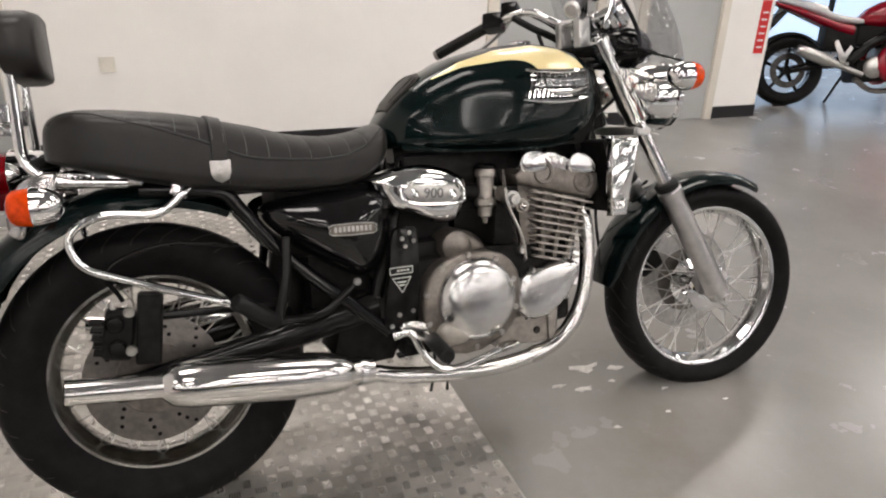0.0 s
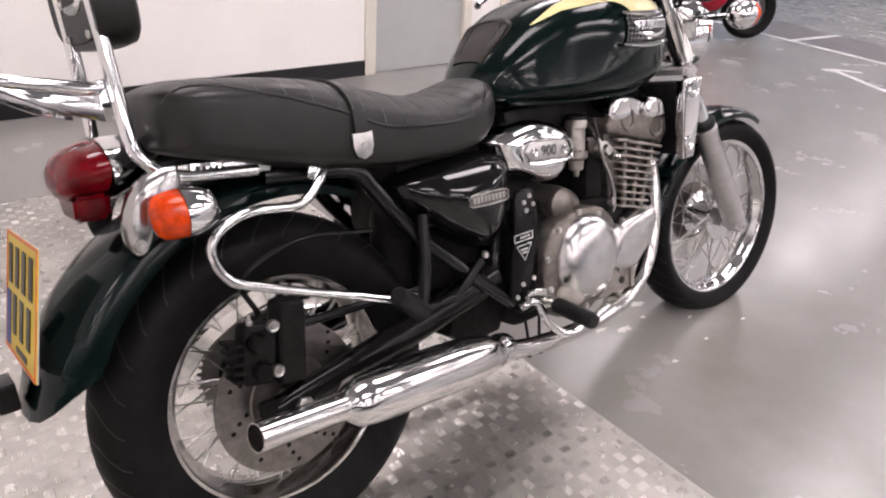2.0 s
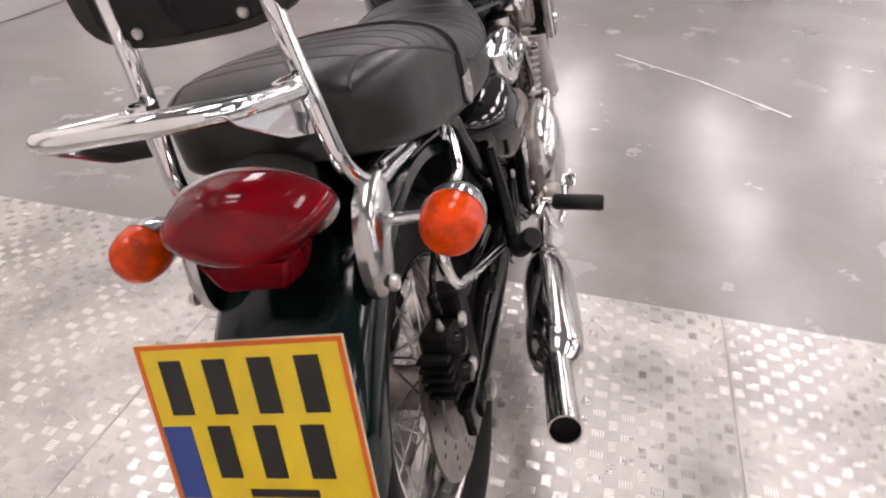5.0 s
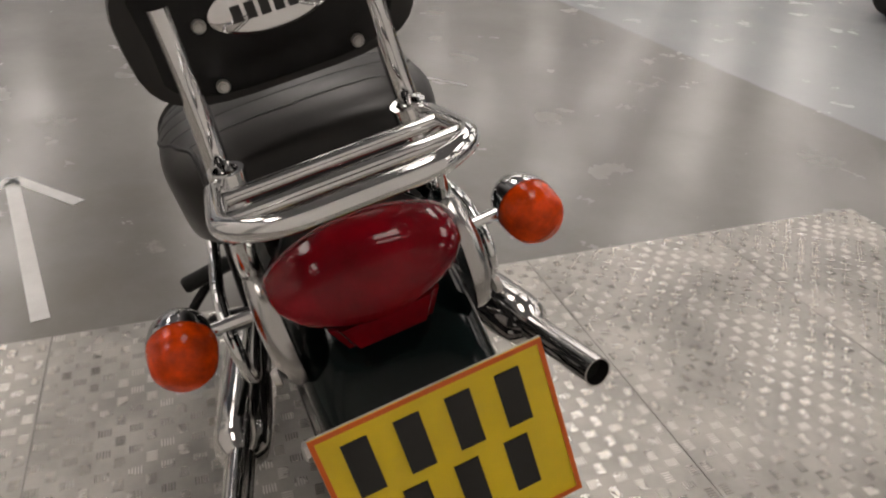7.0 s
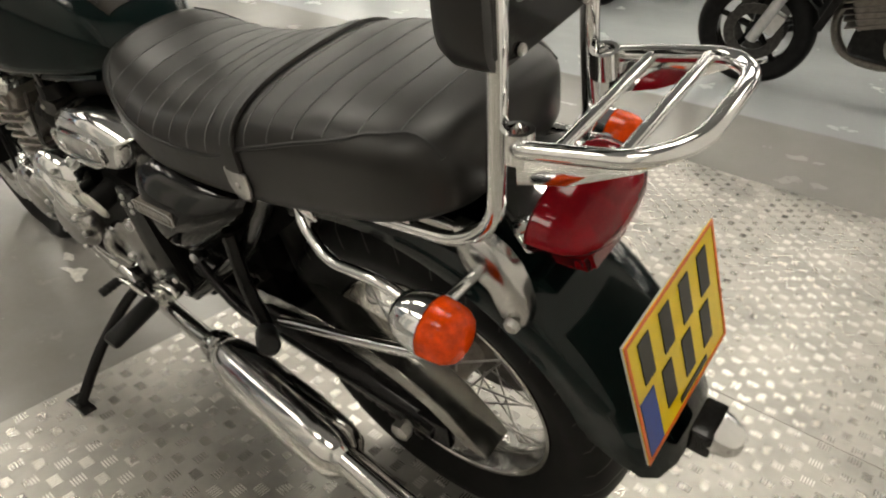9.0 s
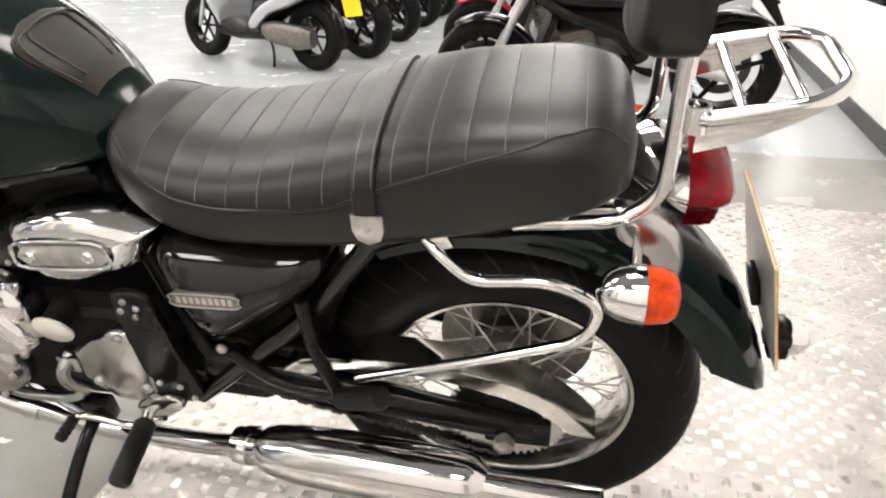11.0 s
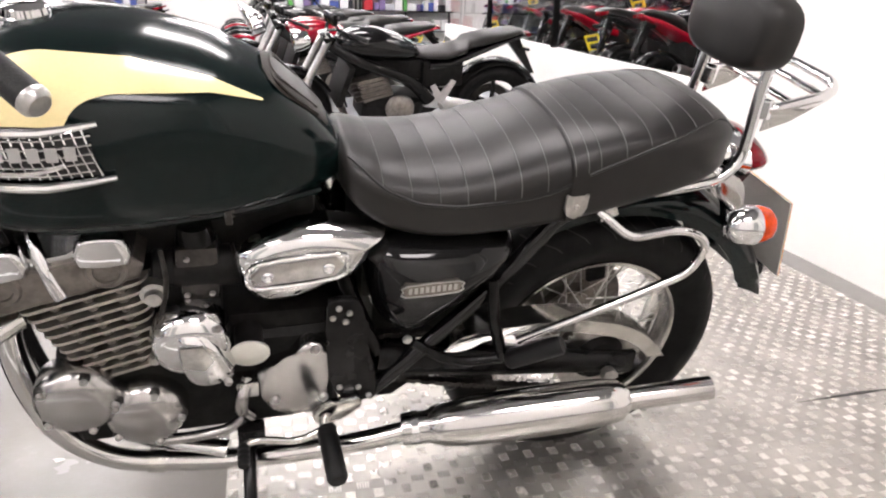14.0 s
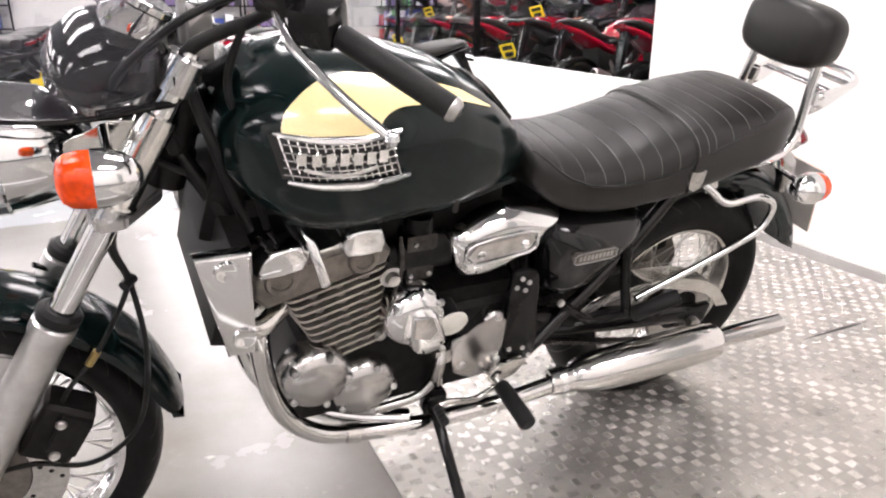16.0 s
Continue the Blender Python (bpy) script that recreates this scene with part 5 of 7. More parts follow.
    # foot controls
    for s in (1, -1):
        bm = slab(M(), [(0.545, 0.385), (0.590, 0.380), (0.625, 0.355), (0.615, 0.330), (0.580, 0.335), (0.555, 0.350), (0.535, 0.365)], s * 0.166, s * 0.184, 0.005, 2)
        tube(bm, [(0.605, s * 0.178, 0.345), (0.603, s * 0.205, 0.340)], 0.011, 10)
        hg = part("footrest_hanger", bm, OLD_CHROME, bike, "polished footrest hanger")
        part("footrest", sausage(M(), (0.603, s * 0.200, 0.340), (0.597, s * 0.312, 0.327), 0.0185, 0, 18), GRIP, hg, "black rubber footrest")
    bm = tube(M(), smooth_path([(0.585, 0.178, 0.325), (0.65, 0.185, 0.300), (0.72, 0.190, 0.320), (0.750, 0.195, 0.318)], 5), 0.007, 10)
    gl = part("gear_lever", bm, OLD_CHROME, bike, "polished gear lever")
    part("lever_rubber", sausage(M(), (0.750, 0.195, 0.318), (0.752, 0.240, 0.315), 0.011, 3), GRIP, gl)
    bm = tube(M(), smooth_path([(0.52, -0.172, 0.352), (0.56, -0.182, 0.356), (0.587, -0.192, 0.300), (0.628, -0.202, 0.262), (0.69, -0.206, 0.262), (0.785, -0.210, 0.288)], 5), 0.0095, 10)
    bp_ = part("brake_pedal", bm, CHROME, bike, "chromed brake pedal")
    part("pedal_pad", box(M(), (0.795, -0.215, 0.294), (0.045, 0.04, 0.012), 0.003, (0, -12, 0)), OLD_CHROME, bp_)
    for s in (1, -1):
        bm = tube(M(), smooth_path([(0.300, s * 0.148, 0.610), (0.288, s * 0.160, 0.520), (0.262, s * 0.168, 0.430)], 5), 0.012, 10)
        tube(bm, smooth_path([(0.262, s * 0.168, 0.430), (0.36, s * 0.158, 0.430), (0.44, s * 0.150, 0.480)], 5), 0.010, 10)
        hg = part("pillion_hanger", bm, SATIN_BLACK, bike, "black pillion footrest hanger")
        part("pillion_footrest", sausage(M(), (0.255, s * 0.178, 0.432), (0.172, s * 0.222, 0.500), 0.0185, 0, 18), GRIP, hg, "folded black rubber pillion footrest")
    # side stand
    bm = tube(M(), smooth_path([(0.735, 0.135, 0.290), (0.742, 0.200, 0.270), (0.745, 0.300, 0.205), (0.742, 0.392, 0.122)], 4), 0.012, 10)
    box(bm, (0.742, 0.394, 0.117), (0.07, 0.028, 0.010), 0.003, (15, 0, 0))
    box(bm, (0.735, 0.150, 0.292), (0.05, 0.03, 0.05), 0.006)
    part("side_stand", bm, SATIN_BLACK, bike, "black side stand")
    bm = M()
    tube(bm, smooth_path([(0.72, -0.04, 0.27), (0.70, -0.05, 0.20), (0.69, -0.06, 0.15)], 4), 0.004, 6)
    tube(bm, smooth_path([(0.68, -0.02, 0.27), (0.66, -0.05, 0.20), (0.64, -0.07, 0.16)], 4), 0.004, 6)
    part("drain_hose", bm, GRIP, bike)
    # headlamp
    bm = lathe(M(), [(0, -0.095), (0.035, -0.088), (0.065, -0.065), (0.085, -0.03), (0.092, 0.01), (0.094, 0.03), (0.098, 0.034), (0.098, 0.048), (0.088, 0.054), (0.080, 0.050), (0.080, 0.044)], (1.398, 0, 0.880), (1, 0, -0.03), 40)
    hl = part("headlamp", bm, CHROME, bike, "chromed round headlamp")
    part("headlamp_lens", lathe(M(), [(0, 0.012), (0.04, 0.010), (0.081, 0.0)], (1.445, 0, 0.879), (1, 0, -0.03), 32), LAMP_GLASS, hl)
    for s in (1, -1):
        bm = slab(M(), [(1.235, 0.950), (1.285, 0.952), (1.345, 0.925), (1.352, 0.885), (1.335, 0.862), (1.290, 0.868)], s * 0.098, s * 0.103, 0.0015)
        part("lamp_bracket", bm, OLD_CHROME, bike, "polished headlamp ear")
        zi = 0.943 if s > 0 else 0.915
        bm = tube(M(), [(1.295, s * 0.105, zi), (1.295, s * 0.225, zi)], 0.0075, 10)
        ind = part("front_indicator", bm, CHROME, bike, "chrome bullet front indicator with orange lens")
        part("indicator_body", lathe(M(), [(0, 0.056), (0.011, 0.054), (0.024, 0.045), (0.032, 0.030), (0.0362, 0.013), (0.0370, 0.0), (0, 0.0)], (1.315, s * 0.255, zi), (-1, 0, 0), 28), CHROME, ind)
        part("indicator_lens", lathe(M(), [(0, 0.041), (0.014, 0.040), (0.026, 0.0355), (0.0325, 0.027), (0.0352, 0.012), (0.0358, 0.0), (0, 0.0)], (1.316, s * 0.255, zi), (1, 0, 0), 28), ORANGE_LENS, ind, "orange plastic lens")
    # screen
    bm = M()
    rows = []
    def screen_at(t, v):
        a = radians(82) * v
        return (1.505 - 0.06 * t - 0.10 * t * t - (0.275 - 0.07 * t) * (1 - math.cos(a)) / (1 - math.cos(radians(82))), (0.172 + 0.012 * math.sin(math.pi * t) - 0.04 * t ** 3) * math.sin(a), 0.965 + 0.29 * t + 0.03 * (1 - t) * v ** 4)
    for i in range(15):
        rows.append([screen_at(i / 14, v / 12 - 1) for v in range(25)])
    loft(bm, rows, cap=False, closed=False)
    bmesh.ops.solidify(bm, geom=bm.faces[:], thickness=0.003)
    scr = part("fly_screen", bm, GLASS, bike, "tinted plastic fly screen", 60)
    bm = M()
    tube(bm, [screen_at(0.0, v / 12 - 1) for v in range(25)], 0.004, 6)
    for s in (1, -1):
        tube(bm, [(1.30, s * 0.160, 0.985), (1.20, s * 0.11, 0.975)], 0.006, 6)
    part("screen_bracket", bm, SATIN_BLACK, scr)
    # handlebar
    bm = tube(M(), bent_path([(0.905, 0.372, 1.052), (1.045, 0.235, 1.128), (1.100, 0.130, 1.145), (1.150, 0.060, 1.085), (1.150, -0.060, 1.085), (1.100, -0.130, 1.145), (1.045, -0.235, 1.128), (0.905, -0.372, 1.052)], 0.05), 0.0112, 12)
    hb = part("handlebar", bm, CHROME, bike, "chromed handlebar")
    for s in (1, -1):
        g0, g1 = Vector((1.018, s * 0.262, 1.113)), Vector((0.905, s * 0.372, 1.052))
        part("grip", sausage(M(), g0, g1, 0.0165, 0, 18, 0.003), GRIP, hb, "black rubber grip")
        d = (g1 - g0).normalized()
        part("bar_end", lathe(M(), [(0, 0.012), (0.012, 0.010), (0.0165, 0.004), (0.017, -0.002), (0, -0.002)], g1, d, 18), STEEL, hb)
        bm = M()
        box(bm, g0 - d * 0.03, (0.055, 0.06, 0.05), 0.012, (0, 15, s * 45))
        box(bm, g0 - d * 0.075 + Vector((0.012, 0, 0.012)), (0.05, 0.05, 0.045), 0.012, (0, 15, s * 45))
        part("switch_block", bm, SATIN_BLACK, hb, "black switch block")
        bm = tube(M(), smooth_path([g0 - d * 0.05 + Vector((0.035, 0, 0.0)), g0 - d * 0.01 + Vector((0.055, s * 0.02, -0.012)), g0 + d * 0.06 + Vector((0.060, s * 0.03, -0.030)), g0 + d * 0.125 + Vector((0.055, s * 0.03, -0.045))], 6), 0.0075, 10, flat=0.7)
        lathe(bm, [(0, 0.011), (0.008, 0.008), (0.011, 0), (0.008, -0.008), (0, -0.011)], g0 + d * 0.13 + Vector((0.055, s * 0.03, -0.046)), (0, 0, 1), 14)
        part("lever", bm, POLISHED, hb, "polished hand lever")
        bm = tube(M(), smooth_path([g0 - d * 0.09 + Vector((0.03, 0, 0.01)), (1.20, s * 0.17, 1.10), (1.28, s * 0.12, 1.00), (1.25, s * 0.05, 0.88), (1.12, s * 0.05, 0.80)], 6), 0.0055, 8)
        part("cable", bm, GRIP, hb)
        bm = box(M(), (1.150, s * 0.045, 1.050), (0.035, 0.03, 0.085), 0.008)
        part("riser", bm, SILVER, hb)
        bm = lathe(M(), [(0, -0.035), (0.030, -0.034), (0.042, -0.02), (0.045, 0.015), (0.048, 0.018), (0.048, 0.026), (0.042, 0.028), (0, 0.026)], (1.235, s * 0.062, 1.085), (-0.5, 0, 0.87), 30)
        ck = part("instrument", bm, CHROME, bike, "chrome-cased round instrument")
        part("dial", lathe(M(), [(0, 0.0275), (0.040, 0.0285)], (1.235, s * 0.062, 1.085), (-0.5, 0, 0.87), 28), INK, ck)
    part("instrument_console", loft(M(), [super_loop(x, w, z0, z1, 28, 2.6) for x, w, z0, z1 in ((1.195, 0.060, 1.000, 1.050), (1.215, 0.105, 0.978, 1.068), (1.255, 0.130, 0.962, 1.072), (1.305, 0.128, 0.956, 1.062), (1.340, 0.100, 0.962, 1.038), (1.358, 0.050, 0.975, 1.010))]), GLOSS_BLACK, bike, "gloss black instrument console", 60)
    # hoses at the front
    bm = M()
    tube(bm, smooth_path([(1.262, 0.085, 0.86), (1.302, 0.09, 0.747), (1.284, 0.09, 0.672), (1.316, 0.09, 0.594), (1.352, 0.09, 0.531), (1.396, 0.09, 0.475), (1.415, 0.095, 0.44)], 6), 0.0045, 8)
    tube(bm, smooth_path([(1.256, 0.080, 0.86), (1.296, 0.086, 0.747), (1.280, 0.088, 0.668), (1.270, 0.09, 0.529), (1.292, 0.09, 0.390), (1.337, 0.09, 0.326), (1.397, 0.09, 0.301), (1.471, 0.09, 0.323), (1.56, 0.09, 0.315)], 6), 0.0048, 8)
    tube(bm, [(1.276, 0.078, 0.672), (1.290, 0.098, 0.668)], 0.009, 8)
    hose = part("brake_hose", bm, GRIP, bike)
    part("hose_ferrule", tube(M(), [(1.344, 0.09, 0.545), (1.360, 0.09, 0.520)], 0.0068, 10), BRASS, hose, "brass hose ferrule")
    part("throttle_hose", tube(M(), smooth_path([(1.19, 0.09, 1.04), (1.155, 0.095, 0.92), (1.125, 0.095, 0.82), (1.10, 0.09, 0.74)], 6), 0.009, 10), GRIP, bike)
    part("bar_loom", tube(M(), smooth_path([(1.06, 0.16, 1.125), (1.09, 0.10, 1.085), (1.13, 0.10, 1.070), (1.17, 0.10, 1.050), (1.20, 0.098, 1.010), (1.215, 0.085, 0.95), (1.20, 0.06, 0.88)], 6), 0.010, 12), GRIP, bike, "thick black cable loom")
    part("clutch_cable", tube(M(), smooth_path([(1.10, 0.10, 1.08), (1.125, 0.10, 1.00), (1.112, 0.10, 0.93), (1.092, 0.095, 0.83), (1.07, 0.09, 0.74)], 6), 0.006, 10), GRIP, bike)
    bm = box(M(), (1.425, 0.080, 0.395), (0.085, 0.065, 0.12), 0.018, (0, -30, 0), 3)
    box(bm, (1.405, 0.112, 0.395), (0.05, 0.02, 0.08), 0.008, (0, -30, 0))
    cal = part("front_caliper", bm, DULL_BLACK, bike, "black front brake caliper")
    bolts("caliper_bolt", cal, STEEL, [(1.412, 0.122, 0.43), (1.432, 0.122, 0.365)], (0, 1, 0), 0.009, 0.006)
    # the bars are turned a little to the right
    head = Matrix.Translation((1.19, 0, 0.89)) @ Matrix.Rotation(radians(-STEER), 4, Vector((-0.48, 0, 0.877))) @ Matrix.Translation((-1.19, 0, -0.89))
    for ob in bike.children:
        if ob.name.split(".")[0] in ("front_wheel", "fork_leg", "front_mudguard", "upper_yoke", "lower_yoke", "front_caliper", "brake_hose"):
            ob.matrix_basis = head
    # "900" on the right-hand plate
    cu = bpy.data.curves.new("displacement_number", "FONT")
    cu.body, cu.size, cu.extrude, cu.align_x, cu.align_y = "900", 0.033, 0.0006, "CENTER", "CENTER"
    tmp = bpy.data.objects.new("tmp", cu)
    scene.collection.objects.link(tmp)
    me = bpy.data.meshes.new_from_object(tmp.evaluated_get(bpy.context.evaluated_depsgraph_get()))
    bpy.data.objects.remove(tmp)
    me.materials.clear()
    me.materials.append(ENGRAVED)
    num = share("displacement_number", me, bike, pose(0.644, -0.172, 0.6755, 90, 4.8, 0), "engraved number 900")
    num.parent = [o for o in bike.children if o.name.startswith("intake_cover")][1]
    return bike


hero()


# ---- the showroom ----
def prism(x0, x1, y0, y1, z0, z1, bevel=0.0):
    return box(M(), ((x0 + x1) / 2, (y0 + y1) / 2, (z0 + z1) / 2), (x1 - x0, y1 - y0, z1 - z0), bevel)


def structure(name, bm, mat, label, category):
    ob = new(name, finish(bm, name, mat))
    return tagged(ob, label, category, kind="structure")


def floor_material():
    m = bpy.data.materials.new("worn_grey_floor_paint")
    m.use_nodes = True
    nt = m.node_tree
    p = nt.nodes["Principled BSDF"]
    tc = nt.nodes.new("ShaderNodeTexCoord")
    def noise_node(scale, detail=6, rough=0.6):
        n = nt.nodes.new("ShaderNodeTexNoise")
        n.inputs["Scale"].default_value, n.inputs["Detail"].default_value, n.inputs["Roughness"].default_value = scale, detail, rough
        nt.links.new(tc.outputs["Object"], n.inputs["Vector"])
        return n.outputs["Fac"]
    def rng(v, a, b, c=0.0, d=1.0):
        r = nt.nodes.new("ShaderNodeMapRange")
        r.inputs["From Min"].default_value, r.inputs["From Max"].default_value = a, b
        r.inputs["To Min"].default_value, r.inputs["To Max"].default_value = c, d
        nt.links.new(v, r.inputs["Value"])
        return r.outputs["Result"]
    def mix(fac, a, b):
        x = nt.nodes.new("ShaderNodeMix")
        x.data_type = "RGBA"
        nt.links.new(fac, x.inputs["Factor"])
        for key, v in (("A", a), ("B", b)):
            if isinstance(v, tuple):
                x.inputs[key].default_value = (*v, 1)
            else:
                nt.links.new(v, x.inputs[key])
        return x.outputs["Result"]
    base = mix(rng(noise_node(1.3), 0.35, 0.65), (0.215, 0.208, 0.195), (0.265, 0.258, 0.246))
    base = mix(rng(noise_node(14, 8, 0.7), 0.60, 0.85), base, (0.285, 0.278, 0.265))
    # bare, scuffed concrete where machines have stood
    far = nt.nodes.new("ShaderNodeVectorMath")
    far.operation = "DISTANCE"
    far.inputs[1].default_value = (1.05, 0.15, 0.0)
    nt.links.new(tc.outputs["Object"], far.inputs[0])
    worn = rng(far.outputs["Value"], 0.4, 1.7, 0.0, 0.34)
    low = nt.nodes.new("ShaderNodeMath")
    low.operation = "SUBTRACT"
    nt.links.new(noise_node(7, 9, 0.72), low.inputs[0])
    nt.links.new(worn, low.inputs[1])
    base = mix(rng(low.outputs["Value"], 0.60, 0.66), base, (0.345, 0.336, 0.315))
    low2 = nt.nodes.new("ShaderNodeMath")
    low2.operation = "SUBTRACT"
    nt.links.new(noise_node(2.2, 9, 0.68), low2.inputs[0])
    nt.links.new(worn, low2.inputs[1])
    base = mix(rng(low2.outputs["Value"], 0.36, 0.66), base, (0.205, 0.192, 0.168))
    base = mix(rng(noise_node(24, 4, 0.5), 0.76, 0.79), base, (0.10, 0.095, 0.09))
    # the aisle is painted a paler, bluer grey
    sep = nt.nodes.new("ShaderNodeSeparateXYZ")
    nt.links.new(tc.outputs["Object"], sep.inputs["Vector"])
    edge = nt.nodes.new("ShaderNodeMath")
    edge.operation = "MULTIPLY_ADD"
    nt.links.new(noise_node(9, 5, 0.6), edge.inputs[0])
    edge.inputs[1].default_value = 0.05
    nt.links.new(sep.outputs["Y"], edge.inputs[2])
    aisle = mix(rng(noise_node(1.7), 0.35, 0.65), (0.37, 0.39, 0.40), (0.41, 0.43, 0.44))
    base = mix(rng(edge.outputs["Value"], -2.58, -2.55, 1.0, 0.0), base, aisle)
    nt.links.new(base, p.inputs["Base Color"])
    nt.links.new(rng(noise_node(3, 5), 0.3, 0.7, 0.19, 0.29), p.inputs["Roughness"])
    b = nt.nodes.new("ShaderNodeBump")
    b.inputs["Strength"].default_value, b.inputs["Distance"].default_value = 0.025, 0.002
    nt.links.new(noise_node(60), b.inputs["Height"])
    nt.links.new(b.outputs["Normal"], p.inputs["Normal"])
    return m


FLOOR = floor_material()
structure("floor", prism(-6, 14, -16, 7, -0.2, 0.0), FLOOR, "worn grey painted concrete floor", "floor")
ceil = structure("ceiling", prism(-6, 14, -16, 7, CEILING, CEILING + 0.2), CEILING_PAINT, "grey ceiling", "ceiling")
PANEL = material("light_panel", (1.0, 0.97, 0.92), 0.5, emit=PANEL_STRENGTH)
# the row at j = 0 is an unseen extra, added to brighten far wall and aisle
for i in range(8):
    for j in range(8):
        x, y = -4.5 + 2.3 * i, -13.8 + 2.3 * j
        lamp = thing("ceiling_light", pose(x, y, CEILING), "white recessed ceiling light panel, lit", "ceiling light", "ceiling lights")
        part("diffuser", box(M(), (0, 0, -0.012), (1.15, 0.55, 0.02), 0.0), PANEL, lamp)
        bm = M()
        for c, s in (((0, 0.29, -0.015), (1.21, 0.03, 0.03)), ((0, -0.29, -0.015), (1.21, 0.03, 0.03)), ((0.59, 0, -0.015), (0.03, 0.55, 0.03)), ((-0.59, 0, -0.015), (0.03, 0.55, 0.03))):
            box(bm, c, s, 0.0)
        part("light_frame", bm, FRAME_WHITE, lamp)

WY = 3.085
def long_wall():
    segs = [(-6.0, -1.42), (-0.56, 2.30), (3.26, 3.57), (4.45, 4.93)]
    bm = M()
    for a, b in segs:
        box(bm, ((a + b) / 2, WY + 0.08, CEILING / 2), (b - a, 0.16, CEILING), 0.0)
    for a, b in ((-1.42, -0.56), (2.30, 3.26), (3.57, 4.45)):
        box(bm, ((a + b) / 2, WY + 0.08, (2.09 + CEILING) / 2), (b - a, 0.16, CEILING - 2.09), 0.0)
    structure("wall_north", bm, WHITE_PAINT, "white painted plaster wall", "wall")
    for k, (a, b) in enumerate(segs):
        structure("baseboard_%d" % (k + 1), prism(a, b, WY - 0.012, WY, 0, 0.10), SKIRT, "black painted skirting", "skirting")
    for k, (a, b) in enumerate(((-1.42, -0.56), (2.30, 3.26), (3.57, 4.45))):
        d = tagged(new("door_%d" % (k + 1)), "closed flush grey painted door in a cream frame", "door", kind="structure")
        part("door_leaf", prism(a + 0.085, b - 0.075, WY + 0.012, WY + 0.056, 0.006, 2.03), DOOR_GREY, d, "flush grey door leaf")
        part("door_jamb", prism(a, a + 0.085, WY - 0.018, WY + 0.10, 0, 2.09, 0.003), FRAME_WHITE, d)
        part("door_jamb", prism(b - 0.075, b, WY - 0.018, WY + 0.10, 0, 2.09, 0.003), FRAME_WHITE, d)
        part("door_head", prism(a + 0.085, b - 0.075, WY - 0.018, WY + 0.10, 2.03, 2.09, 0.003), FRAME_WHITE, d)


long_wall()
sk = thing("wall_socket", pose(-0.10, WY, 0.545), "ivory plastic wall socket plate on a white wall", "socket")
part("face_plate", box(M(), (0, -0.006, 0), (0.086, 0.012, 0.086), 0.003), SOCKET, sk)
bm = M()
for x in (-0.02, 0.02):
    box(bm, (x, -0.013, -0.005), (0.012, 0.002, 0.014), 0.0)
part("switch", bm, FRAME_WHITE, sk)
sg = thing("fire_sign", pose(4.84, WY, 0.74), "red fire safety sign with white print", "sign")
part("sign_board", box(M(), (0, -0.003, 0), (0.10, 0.004, 0.42), 0.0), SIGN_RED, sg)
bm = M()
for k in range(6):
    box(bm, (0, -0.006, -0.16 + 0.055 * k), (0.06, 0.001, 0.014), 0.0)
part("print_bar", bm, SIGN_WHITE, sg)
# white wall behind the plates, low wall with glazing over it
structure("wall_west", loft(M(), [[(-1.62, -1.75, z), (-1.42, 2.4, z), (-1.58, 2.4, z), (-1.78, -1.75, z)] for z in (0, CEILING)]), WHITE_PAINT, "white painted wall beside the tread plates", "wall")
structure("wall_end", prism(-1.42, -1.26, 2.4, WY, 0, CEILING), WHITE_PAINT, "white wall return", "wall")
structure("low_wall", loft(M(), [[(-1.62, -1.752, z), (-2.71, -10.2, z), (-2.87, -10.2, z), (-1.78, -1.752, z)] for z in (0, 0.62)]), WHITE_PAINT, "low white partition wall", "wall")
structure("baseboard_9", loft(M(), [[(-1.606, -1.752, z), (-2.696, -10.2, z), (-2.71, -10.2, z), (-1.62, -1.752, z)] for z in (0, 0.10)]), SKIRT, "black painted skirting", "skirting")
structure("wall_south", prism(-6, 14, -16.15, -16, 0, CEILING), WHITE_PAINT, "white far wall", "wall")
structure("wall_east", prism(14, 14.15, -16, 7, 0, CEILING), WHITE_PAINT, "white far wall", "wall")
structure("wall_far_west", prism(-6.15, -6, -16, 7, 0, CEILING), DARK_WALL, "dark grey far wall", "wall")
structure("wall_back", loft(M(), [[(4.93, 6.9, z), (14, 6.9, z), (14, 7.05, z), (4.93, 7.05, z)] for z in (0, 0.12)]), SKIRT, "dark sill wall under the shop window", "wall")
structure("wall_lintel", prism(4.93, 14, 6.9, 7.05, 2.5, CEILING), WHITE_PAINT, "white wall over the shop window", "wall")
structure("wall_return", prism(4.77, 4.93, WY + 0.16, 7.05, 0, CEILING), WHITE_PAINT, "white return wall", "wall")
SKY_GLOW = material("overcast_daylight", (0.62, 0.78, 1.0), 0.9, emit=1.6)
structure("backdrop", prism(3.0, 16.0, 9.0, 9.05, -0.5, 4.5), SKY_GLOW, "pale daylight outside the shop window", "backdrop")
win = tagged(new("window_1"), "large shop window with slim dark frames", "window", kind="structure")
PANE = material("clear_window_glass", (0.9, 0.95, 0.95), 0.0, trans=1.0, ior=1.05, vary=0.02)
for k in range(5):
    x0 = 4.93 + 9.07 * k / 5
    pane = part("pane", prism(x0 + 0.03, x0 + 1.784, 6.97, 6.976, 0.12, 2.5), PANE, win)
    pane.visible_shadow = False
    part("window_frame", prism(x0 - 0.03, x0 + 0.03, 6.94, 7.01, 0.12, 2.5), SATIN_BLACK, win)


# tread plates
TREAD = material("aluminium_tread_plate", (0.46, 0.442, 0.41), 0.42, 0.78, vary=0.30, vary_scale=4, rough_vary=0.10, bump=0.04, bump_scale=200)
